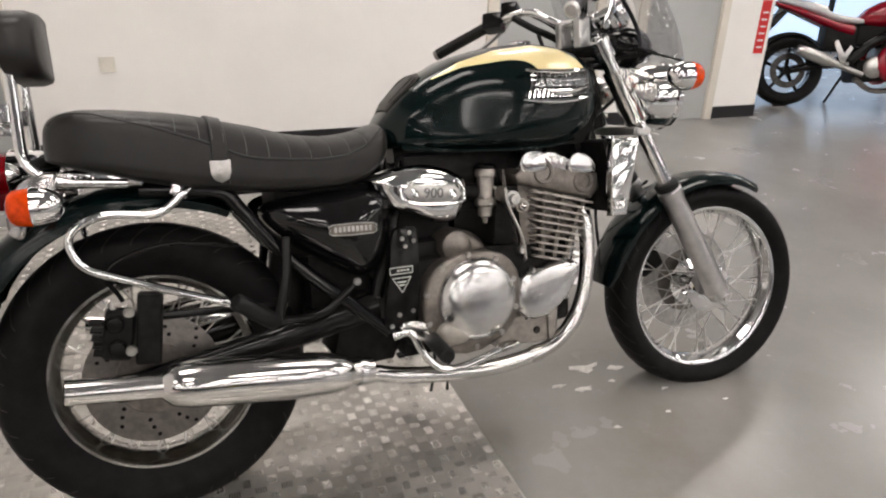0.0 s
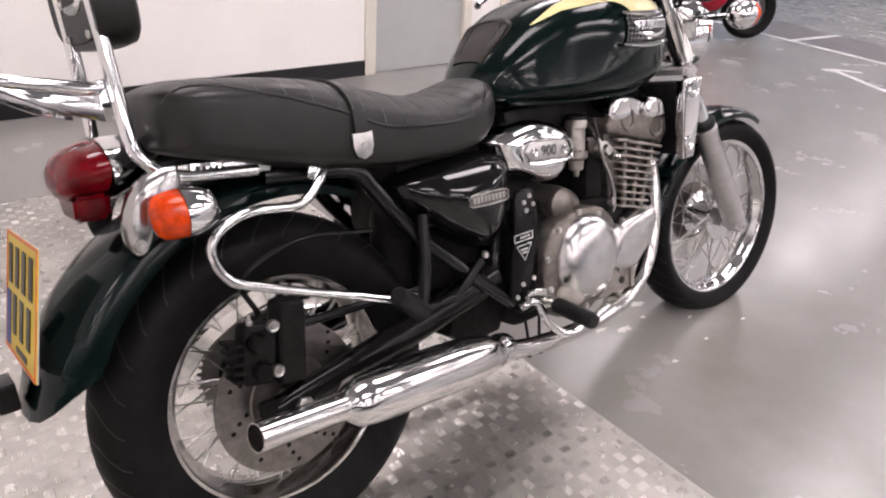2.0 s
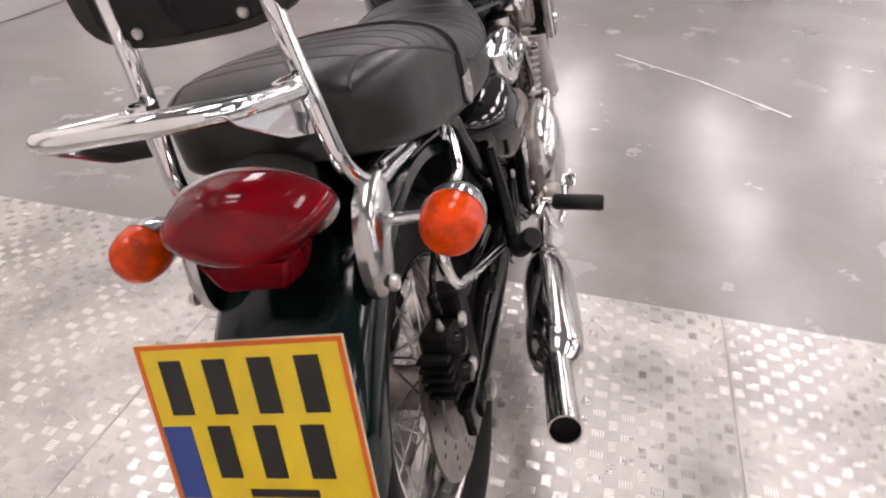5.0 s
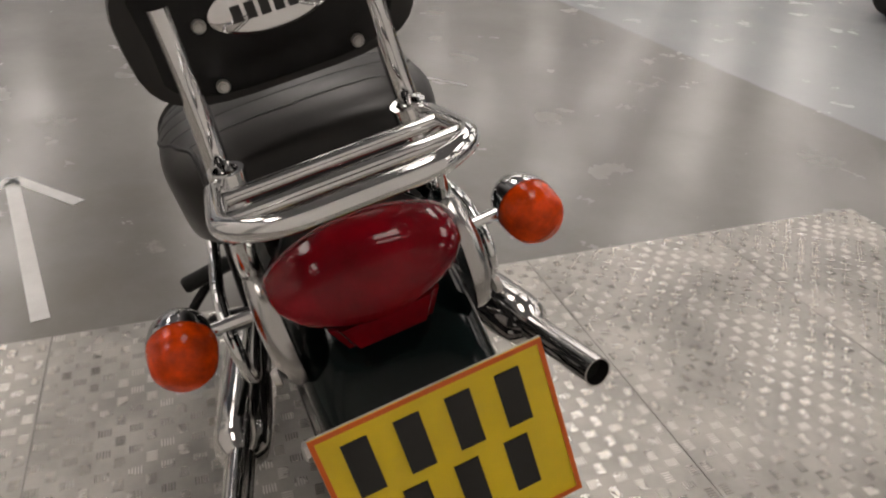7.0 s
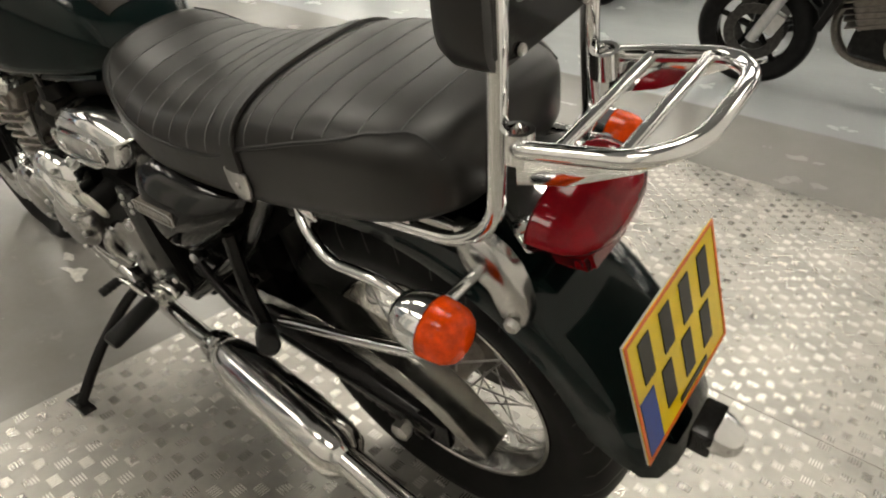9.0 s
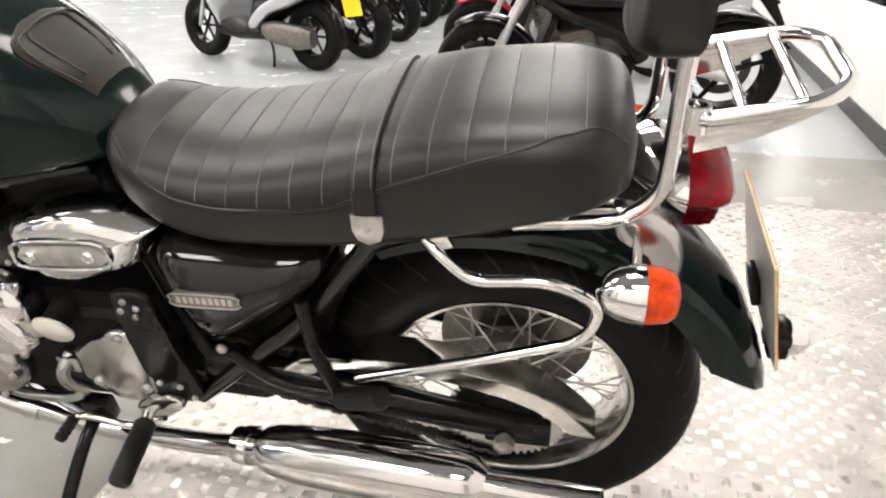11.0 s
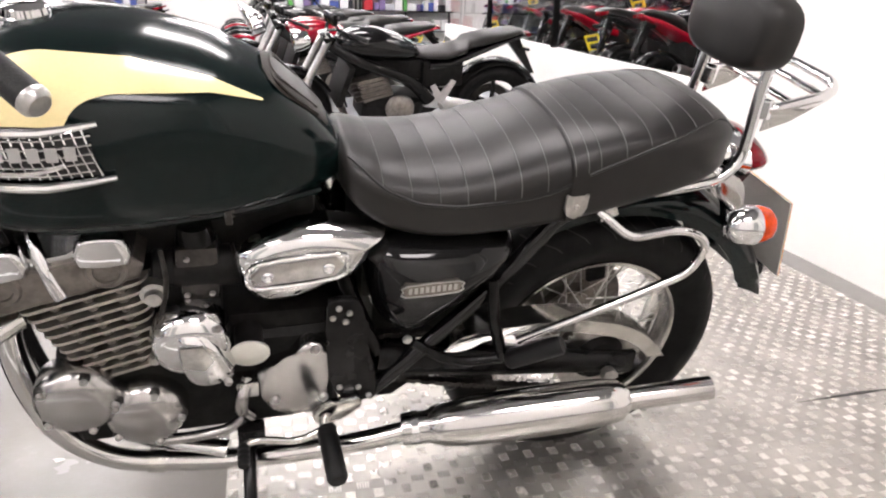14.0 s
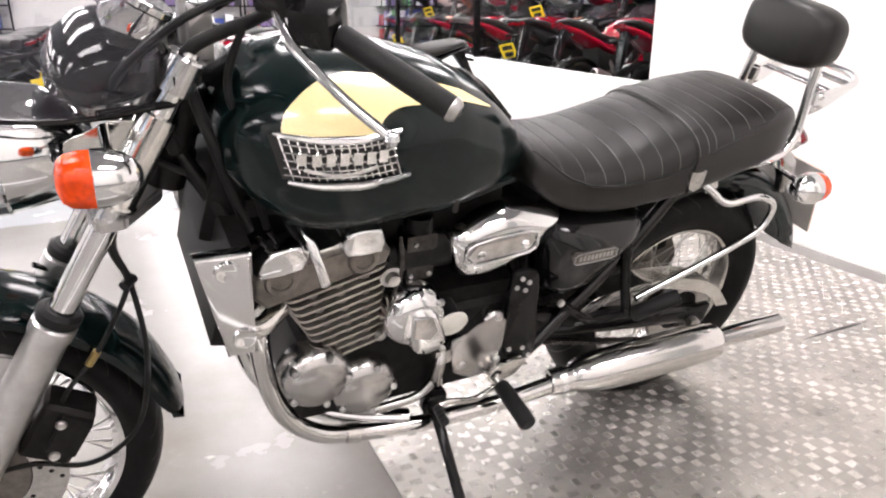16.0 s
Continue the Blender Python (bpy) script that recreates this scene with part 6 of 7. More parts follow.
# same metal as the sheet; the paler colour paints in the bars' glints
TREAD_BAR = material("worn_bar_glint", (0.77, 0.75, 0.715), 0.25, 0.92, vary=0.25, vary_scale=6, rough_vary=0.10)


def tread_sheet(w, h, m):
    sh = thing("tread_plate", m, "worn aluminium five-bar tread plate sheet on the floor", "tread plate", "tread plates")
    part("sheet", box(M(), (w / 2, h / 2, 0.0015), (w, h, 0.003), 0.0), TREAD, sh)
    P = 0.0305
    L, hw, hh = 0.0120, 0.0015, 0.0015
    low = [(-L, 0, 0), (-L * 0.7, -hw, 0), (L * 0.7, -hw, 0), (L, 0, 0), (L * 0.7, hw, 0), (-L * 0.7, hw, 0)]
    base = np.array(low + [(x * 0.9, y * 0.62, hh) for x, y, z in low])
    fc = [(k, (k + 1) % 6, 6 + (k + 1) % 6, 6 + k) for k in range(6)] + [(6, 7, 10, 11), (7, 8, 9, 10)]
    fc = np.array(fc)
    vs, fs, n = [], [], 0
    nx, ny = int(w / P), int(h / P)
    for i in range(nx):
        for j in range(ny):
            if (i + j) % 2:
                continue
            a = radians(0 if i % 2 else 90)
            c, s = math.cos(a), math.sin(a)
            cx, cy = (i + 0.5) * w / nx, (j + 0.5) * h / ny
            for k in range(-2, 3):
                v = base + (0, 0.0057 * k, 0)
                r = np.empty_like(v)
                r[:, 0], r[:, 1], r[:, 2] = cx + c * v[:, 0] - s * v[:, 1], cy + s * v[:, 0] + c * v[:, 1], 0.003 + v[:, 2]
                vs.append(r)
                fs.append(fc + n)
                n += 12
    me = bpy.data.meshes.new("tread_relief")
    me.from_pydata(np.concatenate(vs).tolist(), [], np.concatenate(fs).tolist())
    me.materials.append(TREAD_BAR)
    ob = share("tread_relief", me, sh)
    ob["kind"] = "stuff"


EDGE = math.degrees(math.atan2(0.042, 1.0))
def on_edge(u, v):
    """u back from the front edge of the plates, v along it from the corner."""
    e = Vector((0.042, 1.0, 0)).normalized()
    b = Vector((-e.y, e.x, 0))
    p = Vector((0.718, -1.86, 0)) + e * v + b * u
    return p


for v0, hgt in ((0.0, 0.612), (0.615, 0.665), (1.283, 1.290), (2.576, 1.240)):
    tread_sheet(2.20, hgt, Matrix.Translation(on_edge(2.20, v0)) @ pose(0, 0, 0.0005, 0, 0, -EDGE))


# a gouge in the plates
bm = loft(M(), [[(-0.69, 0.083, z), (-0.90, 0.078, z), (-1.02, 0.088, z), (-0.90, 0.092, z)] for z in (0.0040, 0.0056)])
tagged(new("floor_scratch", finish(bm, "floor_scratch", INK)), "thin dark scuff mark on the tread plates", "floor marking", kind="structure")
# glazing over the low wall
gl = tagged(new("window_2"), "clear glazing over the low partition wall", "window", kind="structure")
CLEAR = material("partition_glass", (0.9, 0.93, 0.93), 0.0, trans=1.0, ior=1.08, vary=0.02)
def on_low(y):
    return -1.69 - 0.129 * (-1.70 - y)
for y0, y1 in ((-1.76, -4.54), (-4.58, -7.2), (-7.24, -10.1)):
    bm = loft(M(), [[(on_low(y0) - d, y0, z), (on_low(y1) - d, y1, z), (on_low(y1) + d, y1, z), (on_low(y0) + d, y0, z)] for d, z in ((0.004, 0.625), (0.004, 2.6))])
    part("pane", bm, CLEAR, gl).visible_shadow = False
for y in (-4.56, -7.22):
    part("mullion", prism(on_low(y) - 0.03, on_low(y) + 0.03, y - 0.018, y + 0.018, 0.622, 2.6), SATIN_BLACK, gl)


# shelves of stock along the far walls
STOCK = bpy.data.materials.new("assorted_packaging")
STOCK.use_nodes = True
nt = STOCK.node_tree
gi, cr = nt.nodes.new("ShaderNodeNewGeometry"), nt.nodes.new("ShaderNodeValToRGB")
cr.color_ramp.interpolation = "CONSTANT"
tints = ((0.0, (0.75, 0.75, 0.75)), (0.22, (0.02, 0.02, 0.025)), (0.45, (0.20, 0.14, 0.30)), (0.55, (0.55, 0.56, 0.60)), (0.70, (0.10, 0.35, 0.08)), (0.78, (0.45, 0.02, 0.03)), (0.88, (0.05, 0.08, 0.30)))
for k, (at, col) in enumerate(tints):
    e = cr.color_ramp.elements[k] if k < 2 else cr.color_ramp.elements.new(at)
    e.position, e.color = at, (*col, 1)
nt.links.new(gi.outputs["Random Per Island"], cr.inputs["Fac"])
nt.links.new(cr.outputs["Color"], nt.nodes["Principled BSDF"].inputs["Base Color"])
nt.nodes["Principled BSDF"].inputs["Roughness"].default_value = 0.4


def display_shelf(m, seed):
    rnd = random.Random(seed)
    sh = thing("display_shelf", m, "black shelf unit filled with assorted boxed stock", "shelf", "stock shelves")
    for z in (0.25, 0.70, 1.15, 1.60, 2.05):
        part("shelf_board", box(M(), (0, 0, z), (2.2, 0.40, 0.03), 0.0), SATIN_BLACK, sh)
    for x in (-1.1, 0.0, 1.1):
        part("upright", box(M(), (x, 0.17, 1.1), (0.04, 0.04, 2.2), 0.0), SATIN_BLACK, sh)
    bm = M()
    for z in (0.265, 0.715, 1.165, 1.615):
        x = -1.05
        while x < 0.95:
            w, h = rnd.uniform(0.06, 0.22), rnd.uniform(0.14, 0.38)
            box(bm, (x + w / 2, rnd.uniform(-0.06, 0.02), z + h / 2), (w, 0.26, h), 0.0)
            x += w + rnd.uniform(0.0, 0.05)
    part("stock", bm, STOCK, sh)["kind"] = "stuff"


for k in range(6):
    display_shelf(pose(-5.77, -3.4 - 2.3 * k, 0, 0, 0, 90), k)
for k in (0, 1, 3, 4, 5, 6):
    display_shelf(pose(-3.4 + 2.3 * k, -15.75, 0, 0, 0, 180), 20 + k)
structure("display_platform", prism(-5.5, -4.0, -13.0, -2.0, 0, 0.38), SATIN_BLACK, "low black display platform", "platform")


# ---- other motorcycles in the showroom ----
def parked_bike(m, body, label, seat=None, rim=None, tail_up=0.0, naked=False, plate=True, tank=None, tail=None, squat=1.0):
    """A sports or naked machine: its rear tyre stands at the origin, x ahead."""
    bk = thing("parked_motorcycle", m, label, "motorcycle", "motorcycles on show")
    rim = rim or SATIN_BLACK
    tank = tank or body
    WB = 1.40
    for nm, x, R, hw in (("rear_wheel", 0.0, 0.315, 0.088), ("front_wheel", WB, 0.298, 0.060)):
        c = (x, 0, R)
        bm = lathe(M(), [(R * 0.70, hw * 0.6), (R * 0.70, -hw * 0.6), (R * 0.64, -hw * 0.5), (R * 0.64, hw * 0.5)], c, (0, 1, 0), 32, closed=True)
        for k in range(5):
            a = 2 * math.pi * k / 5 + 0.3
            tube(bm, [(x + 0.03 * math.cos(a), 0, R + 0.03 * math.sin(a)), (x + R * 0.66 * math.cos(a), 0, R + R * 0.66 * math.sin(a))], [0.020, 0.014], 8)
        lathe(bm, [(0, 0.05), (0.04, 0.05), (0.045, 0.02), (0.045, -0.02), (0.04, -0.05), (0, -0.05)], c, (0, 1, 0), 16)
        w = part(nm, bm, rim, bk)
        part("tyre", tyre_mesh(M(), c, R, hw, R * 0.69), RUBBER, w, "black sports tyre")
        part("brake_disc", lathe(M(), [(R * 0.32, 0.002), (R * 0.50, 0.002), (R * 0.50, -0.002), (R * 0.32, -0.002)], (x, -0.055 if x == 0 else 0.062, R), (0, 1, 0), 28, closed=True), DARK_STEEL, w)
        if x:
            part("brake_disc", lathe(M(), [(R * 0.32, 0.002), (R * 0.50, 0.002), (R * 0.50, -0.002), (R * 0.32, -0.002)], (x, -0.062, R), (0, 1, 0), 28, closed=True), DARK_STEEL, w)
    for s in (1, -1):
        leg = part("fork_leg", tube(M(), [(WB - 0.005, s * 0.095, 0.27), (WB - 0.13, s * 0.095, 0.58)], 0.029, 12), SILVER, bk)
        part("stanchion", tube(M(), [(WB - 0.13, s * 0.095, 0.58), (WB - 0.26, s * 0.095, 0.92)], 0.023, 12), STEEL, leg)
        part("front_caliper", box(M(), (WB - 0.10, s * 0.075, 0.36), (0.06, 0.05, 0.12), 0.012, (0, -25, 0)), SILVER, bk)
    part("front_mudguard", fender(M(), (WB, 0, 0.298), 55, 150, 0.322, 0.330, 0.295, 0.300, 0.072, 16, taper=0.7), body, bk)
    part("yoke", box(M(), (WB - 0.26, 0, 0.915), (0.07, 0.25, 0.035), 0.01, (0, 22, 0)), SATIN_BLACK, bk)
    # engine and frame
    part("engine", box(M(), (0.74, 0, 0.36), (0.40, 0.30, 0.20), 0.06, (0, -8, 0), 3), DULL_BLACK, bk)
    bm = box(M(), (0.86, 0, 0.53), (0.20, 0.30, 0.20), 0.03, (0, 18, 0), 3)
    for k in range(5):
        box(bm, (0.87 + 0.012 * k, 0, 0.46 + 0.036 * k), (0.23, 0.33, 0.007), 0.002, (0, 18, 0), 1)
    part("cylinder_head", bm, CAST, bk)
    for s in (1, -1):
        part("engine_cover", lathe(M(), [(0, 0.045), (0.05, 0.042), (0.085, 0.022), (0.095, 0.0), (0, 0)], (0.70, s * 0.165, 0.38), (0, s, 0), 24), CAST if s > 0 else STEEL, bk)
        part("frame_spar", tube(M(), smooth_path([(1.12, s * 0.07, 0.86), (0.95, s * 0.15, 0.74), (0.66, s * 0.165, 0.60), (0.50, s * 0.14, 0.42)], 5), 0.035, 10, flat=1.3), SATIN_BLACK, bk)
        part("swing_arm", tube(M(), [(0.52, s * 0.11, 0.42), (0.2, s * 0.118, 0.37), (0.0, s * 0.118, 0.315)], [0.04, 0.032, 0.025], 10, flat=1.2), SILVER if s > 0 else SATIN_BLACK, bk)
        part("footrest", sausage(M(), (0.44, s * 0.16, 0.40), (0.43, s * 0.26, 0.39), 0.014), STEEL, bk)
        part("footrest_hanger", slab(M(), [(0.50, 0.54), (0.44, 0.40), (0.40, 0.42), (0.33, 0.58), (0.36, 0.60), (0.43, 0.48), (0.47, 0.56)], s * 0.145, s * 0.155, 0.002), SILVER, bk)
    part("airbox", box(M(), (0.76, 0, 0.66), (0.46, 0.16, 0.20), 0.05, (0, 0, 0), 3), DULL_BLACK, bk)
    part("battery_box", box(M(), (0.40, 0, 0.62), (0.28, 0.18, 0.22), 0.03), DULL_BLACK, bk)
    part("rear_hugger", fender(M(), (0, 0, 0.315), 40, 150, 0.345, 0.350, 0.318, 0.318, 0.095, 14), SATIN_BLACK, bk)
    part("radiator", box(M(), (1.05, 0, 0.55), (0.04, 0.34, 0.32), 0.006, (0, -15, 0)), DULL_BLACK, bk)
    part("exhaust", lathe(M(), [(0.025, 0.34), (0.040, 0.33), (0.052, 0.26), (0.054, 0.05), (0.036, 0.0), (0.024, -0.10), (0.022, -0.30), (0, -0.30)], (0.32, -0.19, 0.40), (-1, -0.06, 0.32), 20), STEEL, bk, "steel end can")
    part("header_pipe", tube(M(), smooth_path([(1.0, -0.05, 0.52), (1.04, -0.06, 0.36), (0.96, -0.06, 0.22), (0.75, -0.08, 0.18), (0.55, -0.16, 0.27)], 5), 0.024, 10), CAST, bk)
    # tank, seat, tail
    part("fuel_tank", loft(M(), [super_loop(x, w, z0, z1, 24, 2.5) for x, w, z0, z1 in ((0.56, 0.08, 0.76, 0.83), (0.62, 0.12, 0.74, 0.90), (0.72, 0.155, 0.73, 0.96), (0.84, 0.17, 0.73, 0.99), (0.96, 0.165, 0.75, 0.985), (1.05, 0.13, 0.80, 0.95), (1.09, 0.06, 0.84, 0.90))]), tank, bk, "", 60)
    part("seat", loft(M(), [super_loop(x, w, z0, z1, 20, 3.2) for x, w, z0, z1 in ((0.60, 0.07, 0.76, 0.80), (0.52, 0.12, 0.75, 0.81), (0.38, 0.145, 0.755, 0.825), (0.26, 0.13, 0.78 + tail_up * 0.3, 0.85 + tail_up * 0.3), (0.24, 0.10, 0.80 + tail_up * 0.3, 0.90 + tail_up * 0.4), (0.10, 0.11, 0.83 + tail_up * 0.6, 0.92 + tail_up * 0.7), (-0.10, 0.085, 0.88 + tail_up, 0.935 + tail_up), (-0.16, 0.04, 0.90 + tail_up, 0.92 + tail_up))]), seat or LEATHER, bk, "", 60)
    part("tail_fairing", loft(M(), [super_loop(x, w, z0, z1, 20, 2.6) for x, w, z0, z1 in ((0.50, 0.12, 0.64, 0.755), (0.36, 0.14, 0.68, 0.765), (0.20, 0.12, 0.73 + tail_up * 0.4, 0.81 + tail_up * 0.4), (0.0, 0.09, 0.80 + tail_up * 0.8, 0.87 + tail_up * 0.8), (-0.20, 0.04, 0.87 + tail_up, 0.90 + tail_up))]), tail or body, bk, "", 60)
    part("tail_lamp", box(M(), (-0.19, 0, 0.885 + tail_up), (0.03, 0.10, 0.03), 0.008), RED_LENS, bk)
    hang = part("plate_hanger", slab(M(), [(-0.05, 0.84 + tail_up * 0.8), (-0.14, 0.86 + tail_up * 0.8), (-0.28, 0.60), (-0.25, 0.60)], -0.03, 0.03, 0.003), SATIN_BLACK, bk)
    if plate:
        pm = Matrix.Translation((-0.275, 0, 0.66)) @ pose(0, 0, 0, 0, -22, 0)
        bm = box(M(), (0, 0, 0), (0.004, 0.20, 0.15), 0.0)
        bm.transform(pm)
        pl = part("number_plate", bm, PLATE_YELLOW, hang)
        bars("plate_bar", pl, INK, [((-0.003, 0.0, 0.032), (0.001, 0.15, 0.045)), ((-0.003, 0.0, -0.035), (0.001, 0.12, 0.045))], pm)
    part("handlebar", tube(M(), bent_path([(WB - 0.42, 0.36, 0.99), (WB - 0.30, 0.18, 1.02), (WB - 0.26, 0.0, 0.96), (WB - 0.30, -0.18, 1.02), (WB - 0.42, -0.36, 0.99)], 0.05), 0.011, 8), SATIN_BLACK, bk)
    for s in (1, -1):
        part("grip", sausage(M(), (WB - 0.35, s * 0.265, 1.01), (WB - 0.43, s * 0.37, 0.988), 0.017), GRIP, bk)
        part("mirror", box(M(), (WB - 0.22, s * 0.36, 1.16), (0.03, 0.16, 0.085), 0.02, (0, 0, s * 10)), SATIN_BLACK, bk)
        part("mirror_stem", tube(M(), [(WB - 0.30, s * 0.20, 1.02), (WB - 0.23, s * 0.32, 1.13)], 0.006, 6), SATIN_BLACK, bk)
        part("rear_indicator", sausage(M(), (-0.13, s * 0.05, 0.80 + tail_up * 0.7), (-0.16, s * 0.14, 0.80 + tail_up * 0.7), 0.014), SATIN_BLACK, bk)
    if naked:
        part("headlamp", lathe(M(), [(0, -0.07), (0.06, -0.05), (0.085, 0.0), (0.09, 0.04), (0.08, 0.045), (0, 0.05)], (WB - 0.10, 0, 0.88), (1, 0, -0.1), 24), CHROME, bk)
    else:
        part("nose_fairing", loft(M(), [super_loop(x, w, z0, z1, 24, 2.6) for x, w, z0, z1 in ((WB - 0.34, 0.22, 0.62, 0.98), (WB - 0.16, 0.21, 0.66, 1.00), (WB + 0.0, 0.17, 0.70, 0.97), (WB + 0.12, 0.10, 0.74, 0.90), (WB + 0.17, 0.03, 0.79, 0.85))]), body, bk, "", 60)
        part("screen", loft(M(), [super_loop(x, w, z0, z1, 20, 2.4) for x, w, z0, z1 in ((WB - 0.22, 0.15, 0.98, 1.12), (WB - 0.08, 0.14, 0.94, 1.06), (WB + 0.05, 0.09, 0.90, 0.97))]), GLASS, bk, "", 60)
        for s in (1, -1):
            part("side_fairing", dome(M(), [(1.18, 0.90), (0.98, 0.74), (0.74, 0.54), (0.70, 0.36), (0.86, 0.24), (1.00, 0.30), (1.10, 0.52), (1.24, 0.72)], s * 0.16, s * 0.235, 0.3, 4, 2, 0.25), body, bk, "", 60)
    part("side_stand", tube(M(), [(0.56, 0.14, 0.30), (0.50, 0.30, 0.045)], 0.012, 8), SATIN_BLACK, bk)
    if squat < 1.0:
        # a lower-built machine: everything above the wheels sits closer to them
        for o in bk.children:
            if not o.name.startswith(("rear_wheel", "front_wheel", "front_mudguard", "rear_hugger")):
                for q in [o] + list(o.children):
                    for v in q.data.vertices:
                        if v.co.z > 0.45:
                            v.co.z = 0.45 + (v.co.z - 0.45) * squat
    return bk


def scooter(m):
    """A step-through scooter on its centre stand."""
    sc = thing("scooter", m, "silver and black scooter parked on its centre stand", "scooter")
    WB = 1.30
    for nm, x in (("rear_wheel", 0.0), ("front_wheel", WB)):
        R = 0.27
        bm = lathe(M(), [(0.17, 0.045), (0.17, -0.045), (0.15, -0.04), (0.15, 0.04)], (x, 0, R), (0, 1, 0), 28, closed=True)
        w = part(nm, bm, SATIN_BLACK, sc)
        for k in range(6):
            a = 2 * math.pi * k / 6
            part("spoke", tube(M(), [(x, 0, R), (x + 0.16 * math.cos(a), 0, R + 0.16 * math.sin(a))], 0.012, 6), SATIN_BLACK, w)
        part("tyre", tyre_mesh(M(), (x, 0, R), R, 0.062, 0.172), RUBBER, w)
    part("rear_body", loft(M(), [super_loop(x, w, z0, z1, 24, 2.8) for x, w, z0, z1 in ((-0.32, 0.06, 0.66, 0.74), (-0.15, 0.14, 0.56, 0.78), (0.10, 0.18, 0.48, 0.80), (0.40, 0.18, 0.36, 0.78), (0.52, 0.16, 0.30, 0.60), (0.62, 0.14, 0.24, 0.36))]), GLOSS_BLACK, sc, "black scooter bodywork", 60)
    for s in (1, -1):
        part("side_panel", pillow(M(), [(-0.22, 0.66), (0.10, 0.62), (0.42, 0.50), (0.60, 0.34), (0.52, 0.30), (0.36, 0.42), (0.05, 0.52)], s * 0.150, s * 0.192), BIKE_SILVER, sc, "silver side panel", 60)
    part("footboard", loft(M(), [super_loop(x, w, z0, z1, 20, 3.4) for x, w, z0, z1 in ((0.30, 0.17, 0.22, 0.34), (0.70, 0.20, 0.20, 0.32), (0.95, 0.19, 0.22, 0.38))]), SATIN_BLACK, sc, "", 60)
    part("leg_shield", loft(M(), [super_loop(x, w, z0, z1, 24, 3) for x, w, z0, z1 in ((0.90, 0.20, 0.24, 0.52), (1.00, 0.22, 0.34, 0.92), (1.10, 0.20, 0.46, 1.00), (1.22, 0.12, 0.58, 0.90))]), BIKE_SILVER, sc, "", 60)
    part("seat", loft(M(), [super_loop(x, w, z0, z1, 20, 3) for x, w, z0, z1 in ((-0.28, 0.08, 0.78, 0.85), (-0.05, 0.15, 0.78, 0.88), (0.25, 0.15, 0.77, 0.84), (0.48, 0.10, 0.74, 0.80))]), LEATHER, sc, "", 60)
    part("drive_case", loft(M(), [super_loop(x, w, z0, z1, 20, 2.8) for x, w, z0, z1 in ((-0.10, 0.04, 0.20, 0.34), (0.05, 0.06, 0.17, 0.36), (0.30, 0.06, 0.20, 0.38), (0.42, 0.05, 0.24, 0.36))]), CAST, sc)
    [o for o in sc.children if o.name.startswith("drive_case")][0].location = (0, 0.13, 0)
    for s in (1, -1):
        part("fork_leg", tube(M(), [(WB, s * 0.075, 0.27), (WB - 0.14, s * 0.075, 0.70)], 0.018, 10), SILVER, sc)
        part("stand_leg", tube(M(), smooth_path([(0.42, s * 0.09, 0.24), (0.36, s * 0.12, 0.12), (0.34, s * 0.15, 0.012)], 4), 0.012, 8), SATIN_BLACK, sc)
    part("handlebar", tube(M(), bent_path([(WB - 0.38, 0.33, 1.06), (WB - 0.24, 0.10, 1.05), (WB - 0.24, -0.10, 1.05), (WB - 0.38, -0.33, 1.06)], 0.05), 0.014, 8), SATIN_BLACK, sc)
    part("rear_mudguard", fender(M(), (0, 0, 0.27), 95, 195, 0.30, 0.31, 0.28, 0.285, 0.06, 14), SATIN_BLACK, sc)
    bm = box(M(), (-0.40, 0, 0.52), (0.004, 0.20, 0.15), 0.0, (0, 14, 0))
    part("number_plate", bm, PLATE_YELLOW, sc)
    return sc


def along(rear, front, lean=10):
    """Where a parked machine stands: from its rear to its front wheel's foot."""
    a = math.degrees(math.atan2(front[1] - rear[1], front[0] - rear[0]))
    return pose(rear[0], rear[1], 0.0, 0, 0, a) @ pose(0, 0, 0, -lean, 0, 0)


parked_bike(along((-0.98, -3.26), (0.41, -3.20)), GLOSS_BLACK, "black naked motorcycle parked beside the low white wall", rim=SATIN_BLACK, naked=True, tail_up=0.07, plate=False, squat=0.74)
red = parked_bike(along((-0.78, -4.72), (0.62, -4.62)), RACING_RED, "red sports motorcycle parked in a row", naked=True, tail_up=0.02, squat=0.76)
parked_bike(along((5.60, 3.40), (6.86, 2.66)), RACING_RED, "red and white sports motorcycle parked by the window", seat=BIKE_WHITE, rim=SATIN_BLACK, tail_up=0.02)
parked_bike(along((6.42, -0.50), (5.22, 0.26)), GLOSS_BLACK, "black naked motorcycle with acid yellow wheel rims", rim=NEON, naked=True)
parked_bike(along((6.15, -1.55), (4.97, -0.76)), BIKE_BLUE, "dark blue motorcycle with silver wheels", rim=SILVER, naked=True)
scooter(pose(1.93, -4.42, 0, 0, 0, -24))
dark = parked_bike(along((1.70, -5.15), (2.89, -5.89)), SATIN_BLACK, "black motorcycle parked with its rear to the aisle", rim=SATIN_BLACK, naked=True, squat=0.85)
for y in (-6.25, -7.5, -8.7, -9.9):
    copy_thing(dark, along((1.66, y), (2.85, y - 0.74)))
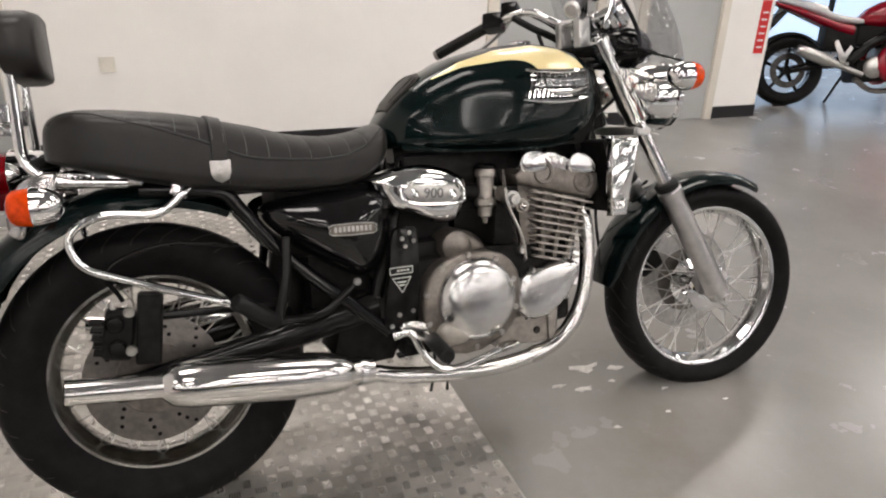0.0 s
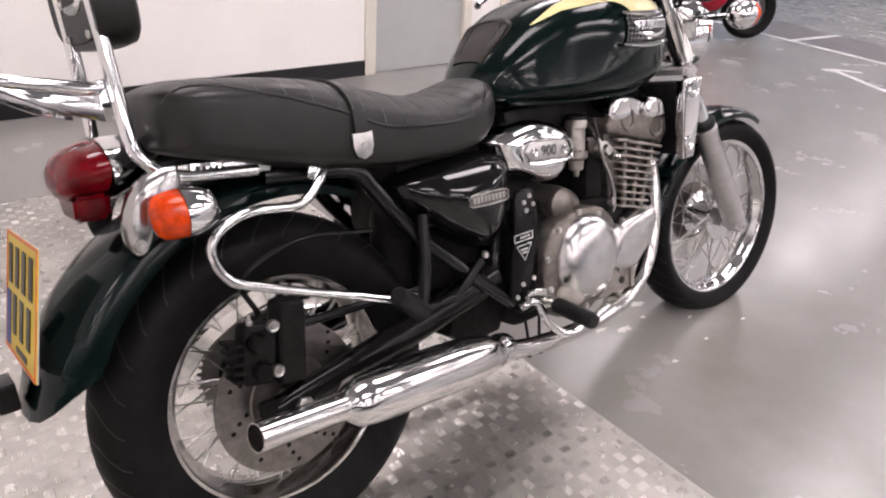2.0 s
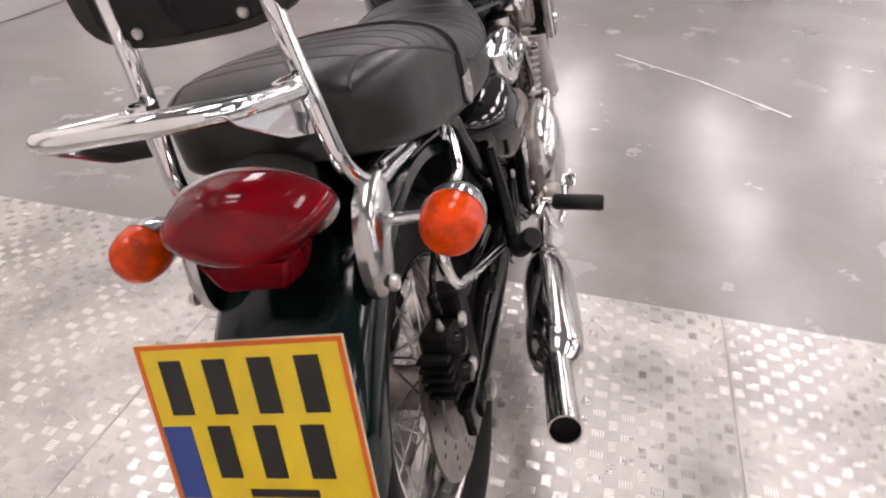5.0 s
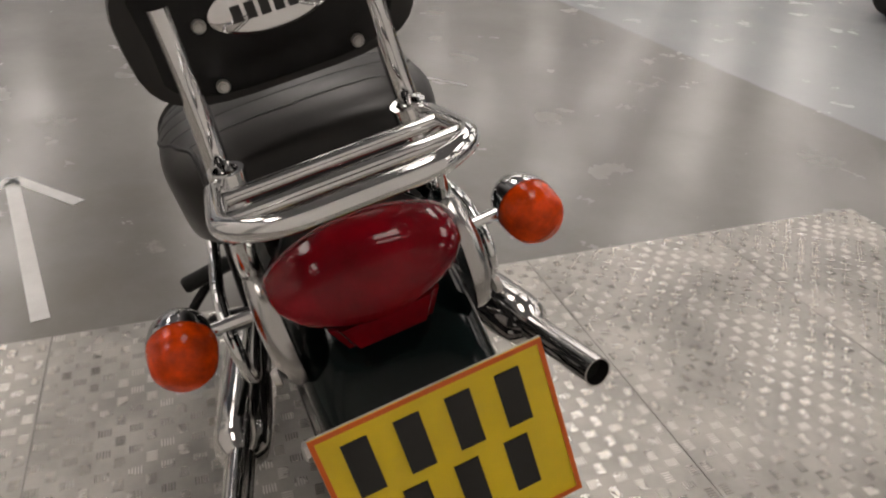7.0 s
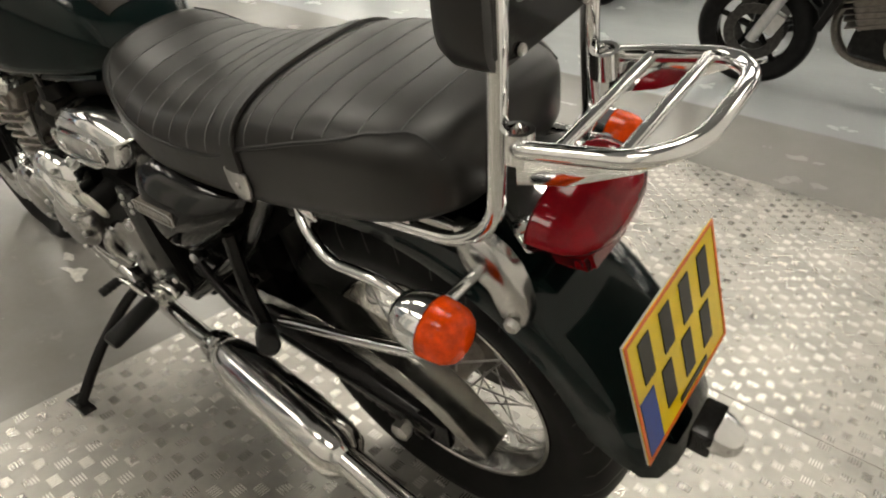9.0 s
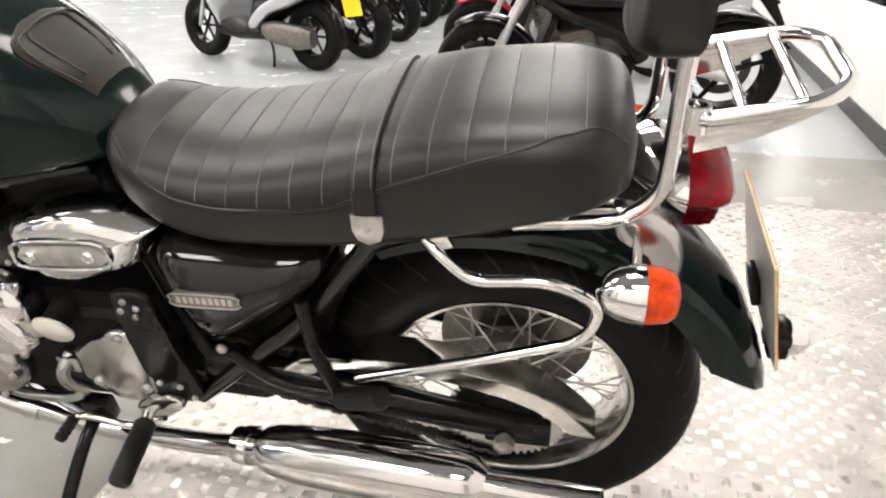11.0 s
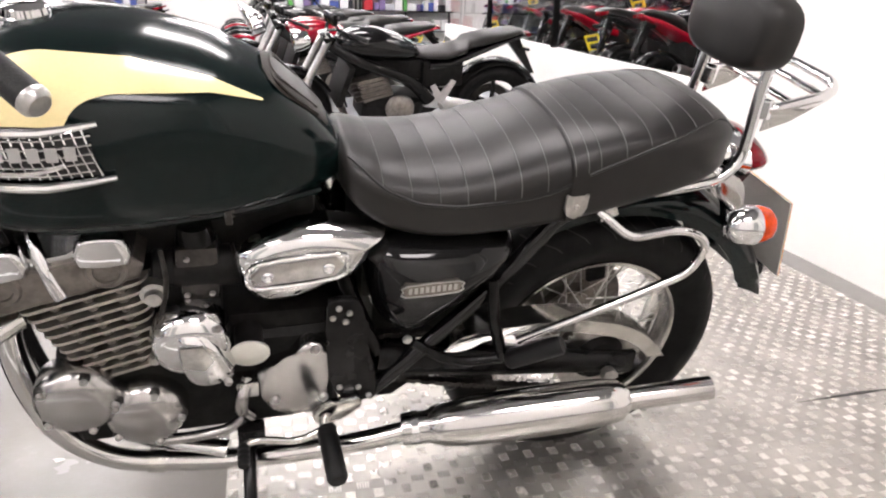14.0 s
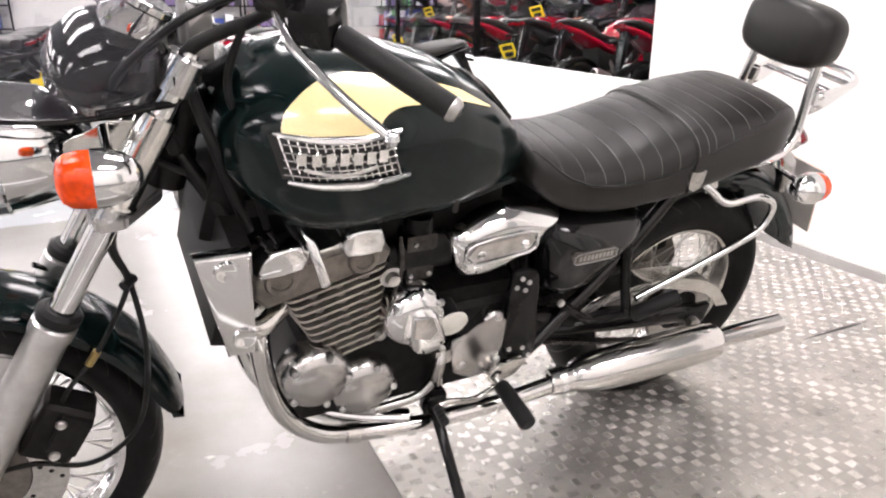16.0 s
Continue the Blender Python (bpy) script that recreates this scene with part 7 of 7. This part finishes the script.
# behind the low wall, packed close
redb = parked_bike(along((-2.75, -3.0), (-4.05, -3.4)), RACING_RED, "red and black sports motorcycle behind the low wall", tail_up=0.05, plate=False)
blackb = parked_bike(along((-2.55, -2.2), (-3.85, -2.6)), GLOSS_BLACK, "black sports motorcycle behind the low wall", tail_up=0.05, plate=False)
orange = parked_bike(along((-2.95, -4.9), (-4.25, -5.2)), BIKE_ORANGE, "orange and black sports motorcycle behind the low wall", tail=GLOSS_BLACK, tail_up=0.04)
white = parked_bike(pose(0, 0, 0.38) @ along((-4.15, -2.4), (-5.35, -2.8)), BIKE_WHITE, "white and black sports motorcycle behind the low wall", seat=LEATHER, tail_up=0.05)
rows = [(redb, -2.65, -3.7), (blackb, -2.72, -4.4), (redb, -2.95, -5.7), (blackb, -3.0, -6.4), (redb, -3.1, -7.1), (blackb, -3.2, -7.9), (orange, -3.3, -8.6), (redb, -3.4, -9.4)]
for src, x, y in rows:
    copy_thing(src, along((x, y), (x - 1.22, y - 0.35)))
for k, src in enumerate((blackb, redb, blackb, redb, white, blackb, redb, blackb, white, blackb)):
    y = -3.15 - 0.78 * k
    copy_thing(src, pose(0, 0, 0.38) @ along((-4.2, y), (-5.4, y - 0.35)))
# the rest of the row by the low wall
for k, src in enumerate((dark, red, dark, dark, red, dark, dark)):
    y = -5.75 - 0.98 * k
    copy_thing(src, along((-0.80, y), (0.60, y + 0.1)))


# ---- painted floor marks ----
def stripe(name, pts, width, label):
    """A painted line on the floor through the points."""
    bm = M()
    for k, (a, b) in enumerate(zip(pts, pts[1:])):
        a, b = Vector((*a, 0)), Vector((*b, 0))
        d = (b - a).normalized()
        n = Vector((-d.y, d.x, 0)) * width / 2
        lo = [a - n, b - n, b + n, a + n]
        loft(bm, [[p + Vector((0, 0, z)) for p in lo] for z in (0.0008, 0.0022 + 0.0007 * k)])
    ob = new(name, finish(bm, name, FLOOR_WHITE))
    return tagged(ob, label, "floor marking", kind="structure")


stripe("floor_arrow_shaft", [(0.91, 0.745), (1.80, 0.90)], 0.045, "white painted arrow on the floor")
stripe("floor_arrow_barb", [(1.57, 0.68), (1.83, 0.90)], 0.045, "white painted arrow on the floor")
stripe("floor_arrow_wing", [(1.60, 1.05), (1.83, 0.90)], 0.045, "white painted arrow on the floor")
stripe("floor_mark_tick", [(1.30, -2.97), (1.07, -2.76), (1.03, -3.55)], 0.05, "white painted mark on the floor")
stripe("floor_mark_bar", [(1.042, -2.792), (0.80, -3.07)], 0.05, "white painted mark on the floor")
stripe("floor_line_far", [(7.57, 3.45), (7.24, 2.40), (6.86, 1.00), (6.38, -0.80)], 0.07, "white painted bay line on the floor")
stripe("floor_line_cross", [(7.30, 2.39), (8.27, 2.31)], 0.07, "white painted bay line on the floor")
stripe("floor_arrow_far", [(5.70, 0.89), (6.14, 1.51), (6.27, 1.30)], 0.06, "white painted arrow on the floor")
stripe("floor_arrow_far_barb", [(6.02, 1.49), (6.11, 1.525)], 0.10, "white painted arrow on the floor")
stripe("floor_arrow_next", [(6.02, 0.71), (5.78, 0.85), (5.74, 0.66)], 0.05, "white painted arrow on the floor")
FLOOR_DARK = material("dark_floor_paint", (0.17, 0.155, 0.16), 0.35, vary=0.2, vary_scale=3, bump=0.1, bump_scale=120)
bm = loft(M(), [[(x, y, z) for x, y in ((7.62, 3.45), (7.29, 2.40), (6.91, 1.00), (6.43, -0.80), (7.42, -0.80), (7.87, 1.10), (8.27, 2.30), (8.60, 3.45))] for z in (0.0003, 0.0009)])
tagged(new("floor_band", finish(bm, "floor_band", FLOOR_DARK)), "dark grey painted band on the floor", "floor marking", kind="structure")

stripe("floor_scratch_line", [(3.07, -0.31), (2.74, -0.72), (2.36, -1.07)], 0.012, "thin pale scratch line on the floor")


# paint chipped off the floor
def floor_chip(x, y, r, seed):
    rng = random.Random(seed)
    ring = []
    for k in range(11):
        a = 2 * math.pi * k / 11
        q = r * rng.uniform(0.35, 1.15)
        ring.append((x + 1.5 * q * math.cos(a), y + 0.7 * q * math.sin(a)))
    bm = loft(M(), [[(u, v, z) for u, v in ring] for z in (0.0003, 0.0009)])
    tagged(new("floor_chip", finish(bm, "floor_chip", CHIPPED)), "pale bare chip in the worn grey floor paint", "floor wear", kind="structure")


CHIPPED = material("bare_pale_screed", (0.62, 0.60, 0.56), 0.6, vary=0.25, vary_scale=60, bump=0.2, bump_scale=200)
for k, (x, y, r) in enumerate(((1.25, 0.15, 0.042), (1.345, 0.12, 0.024), (1.12, 0.09, 0.020), (1.185, 0.05, 0.026), (1.16, -0.14, 0.013), (1.35, -0.13, 0.012), (1.42, -0.03, 0.010), (1.56, -0.14, 0.010), (1.29, 0.06, 0.011))):
    floor_chip(x, y, r, 40 + k)
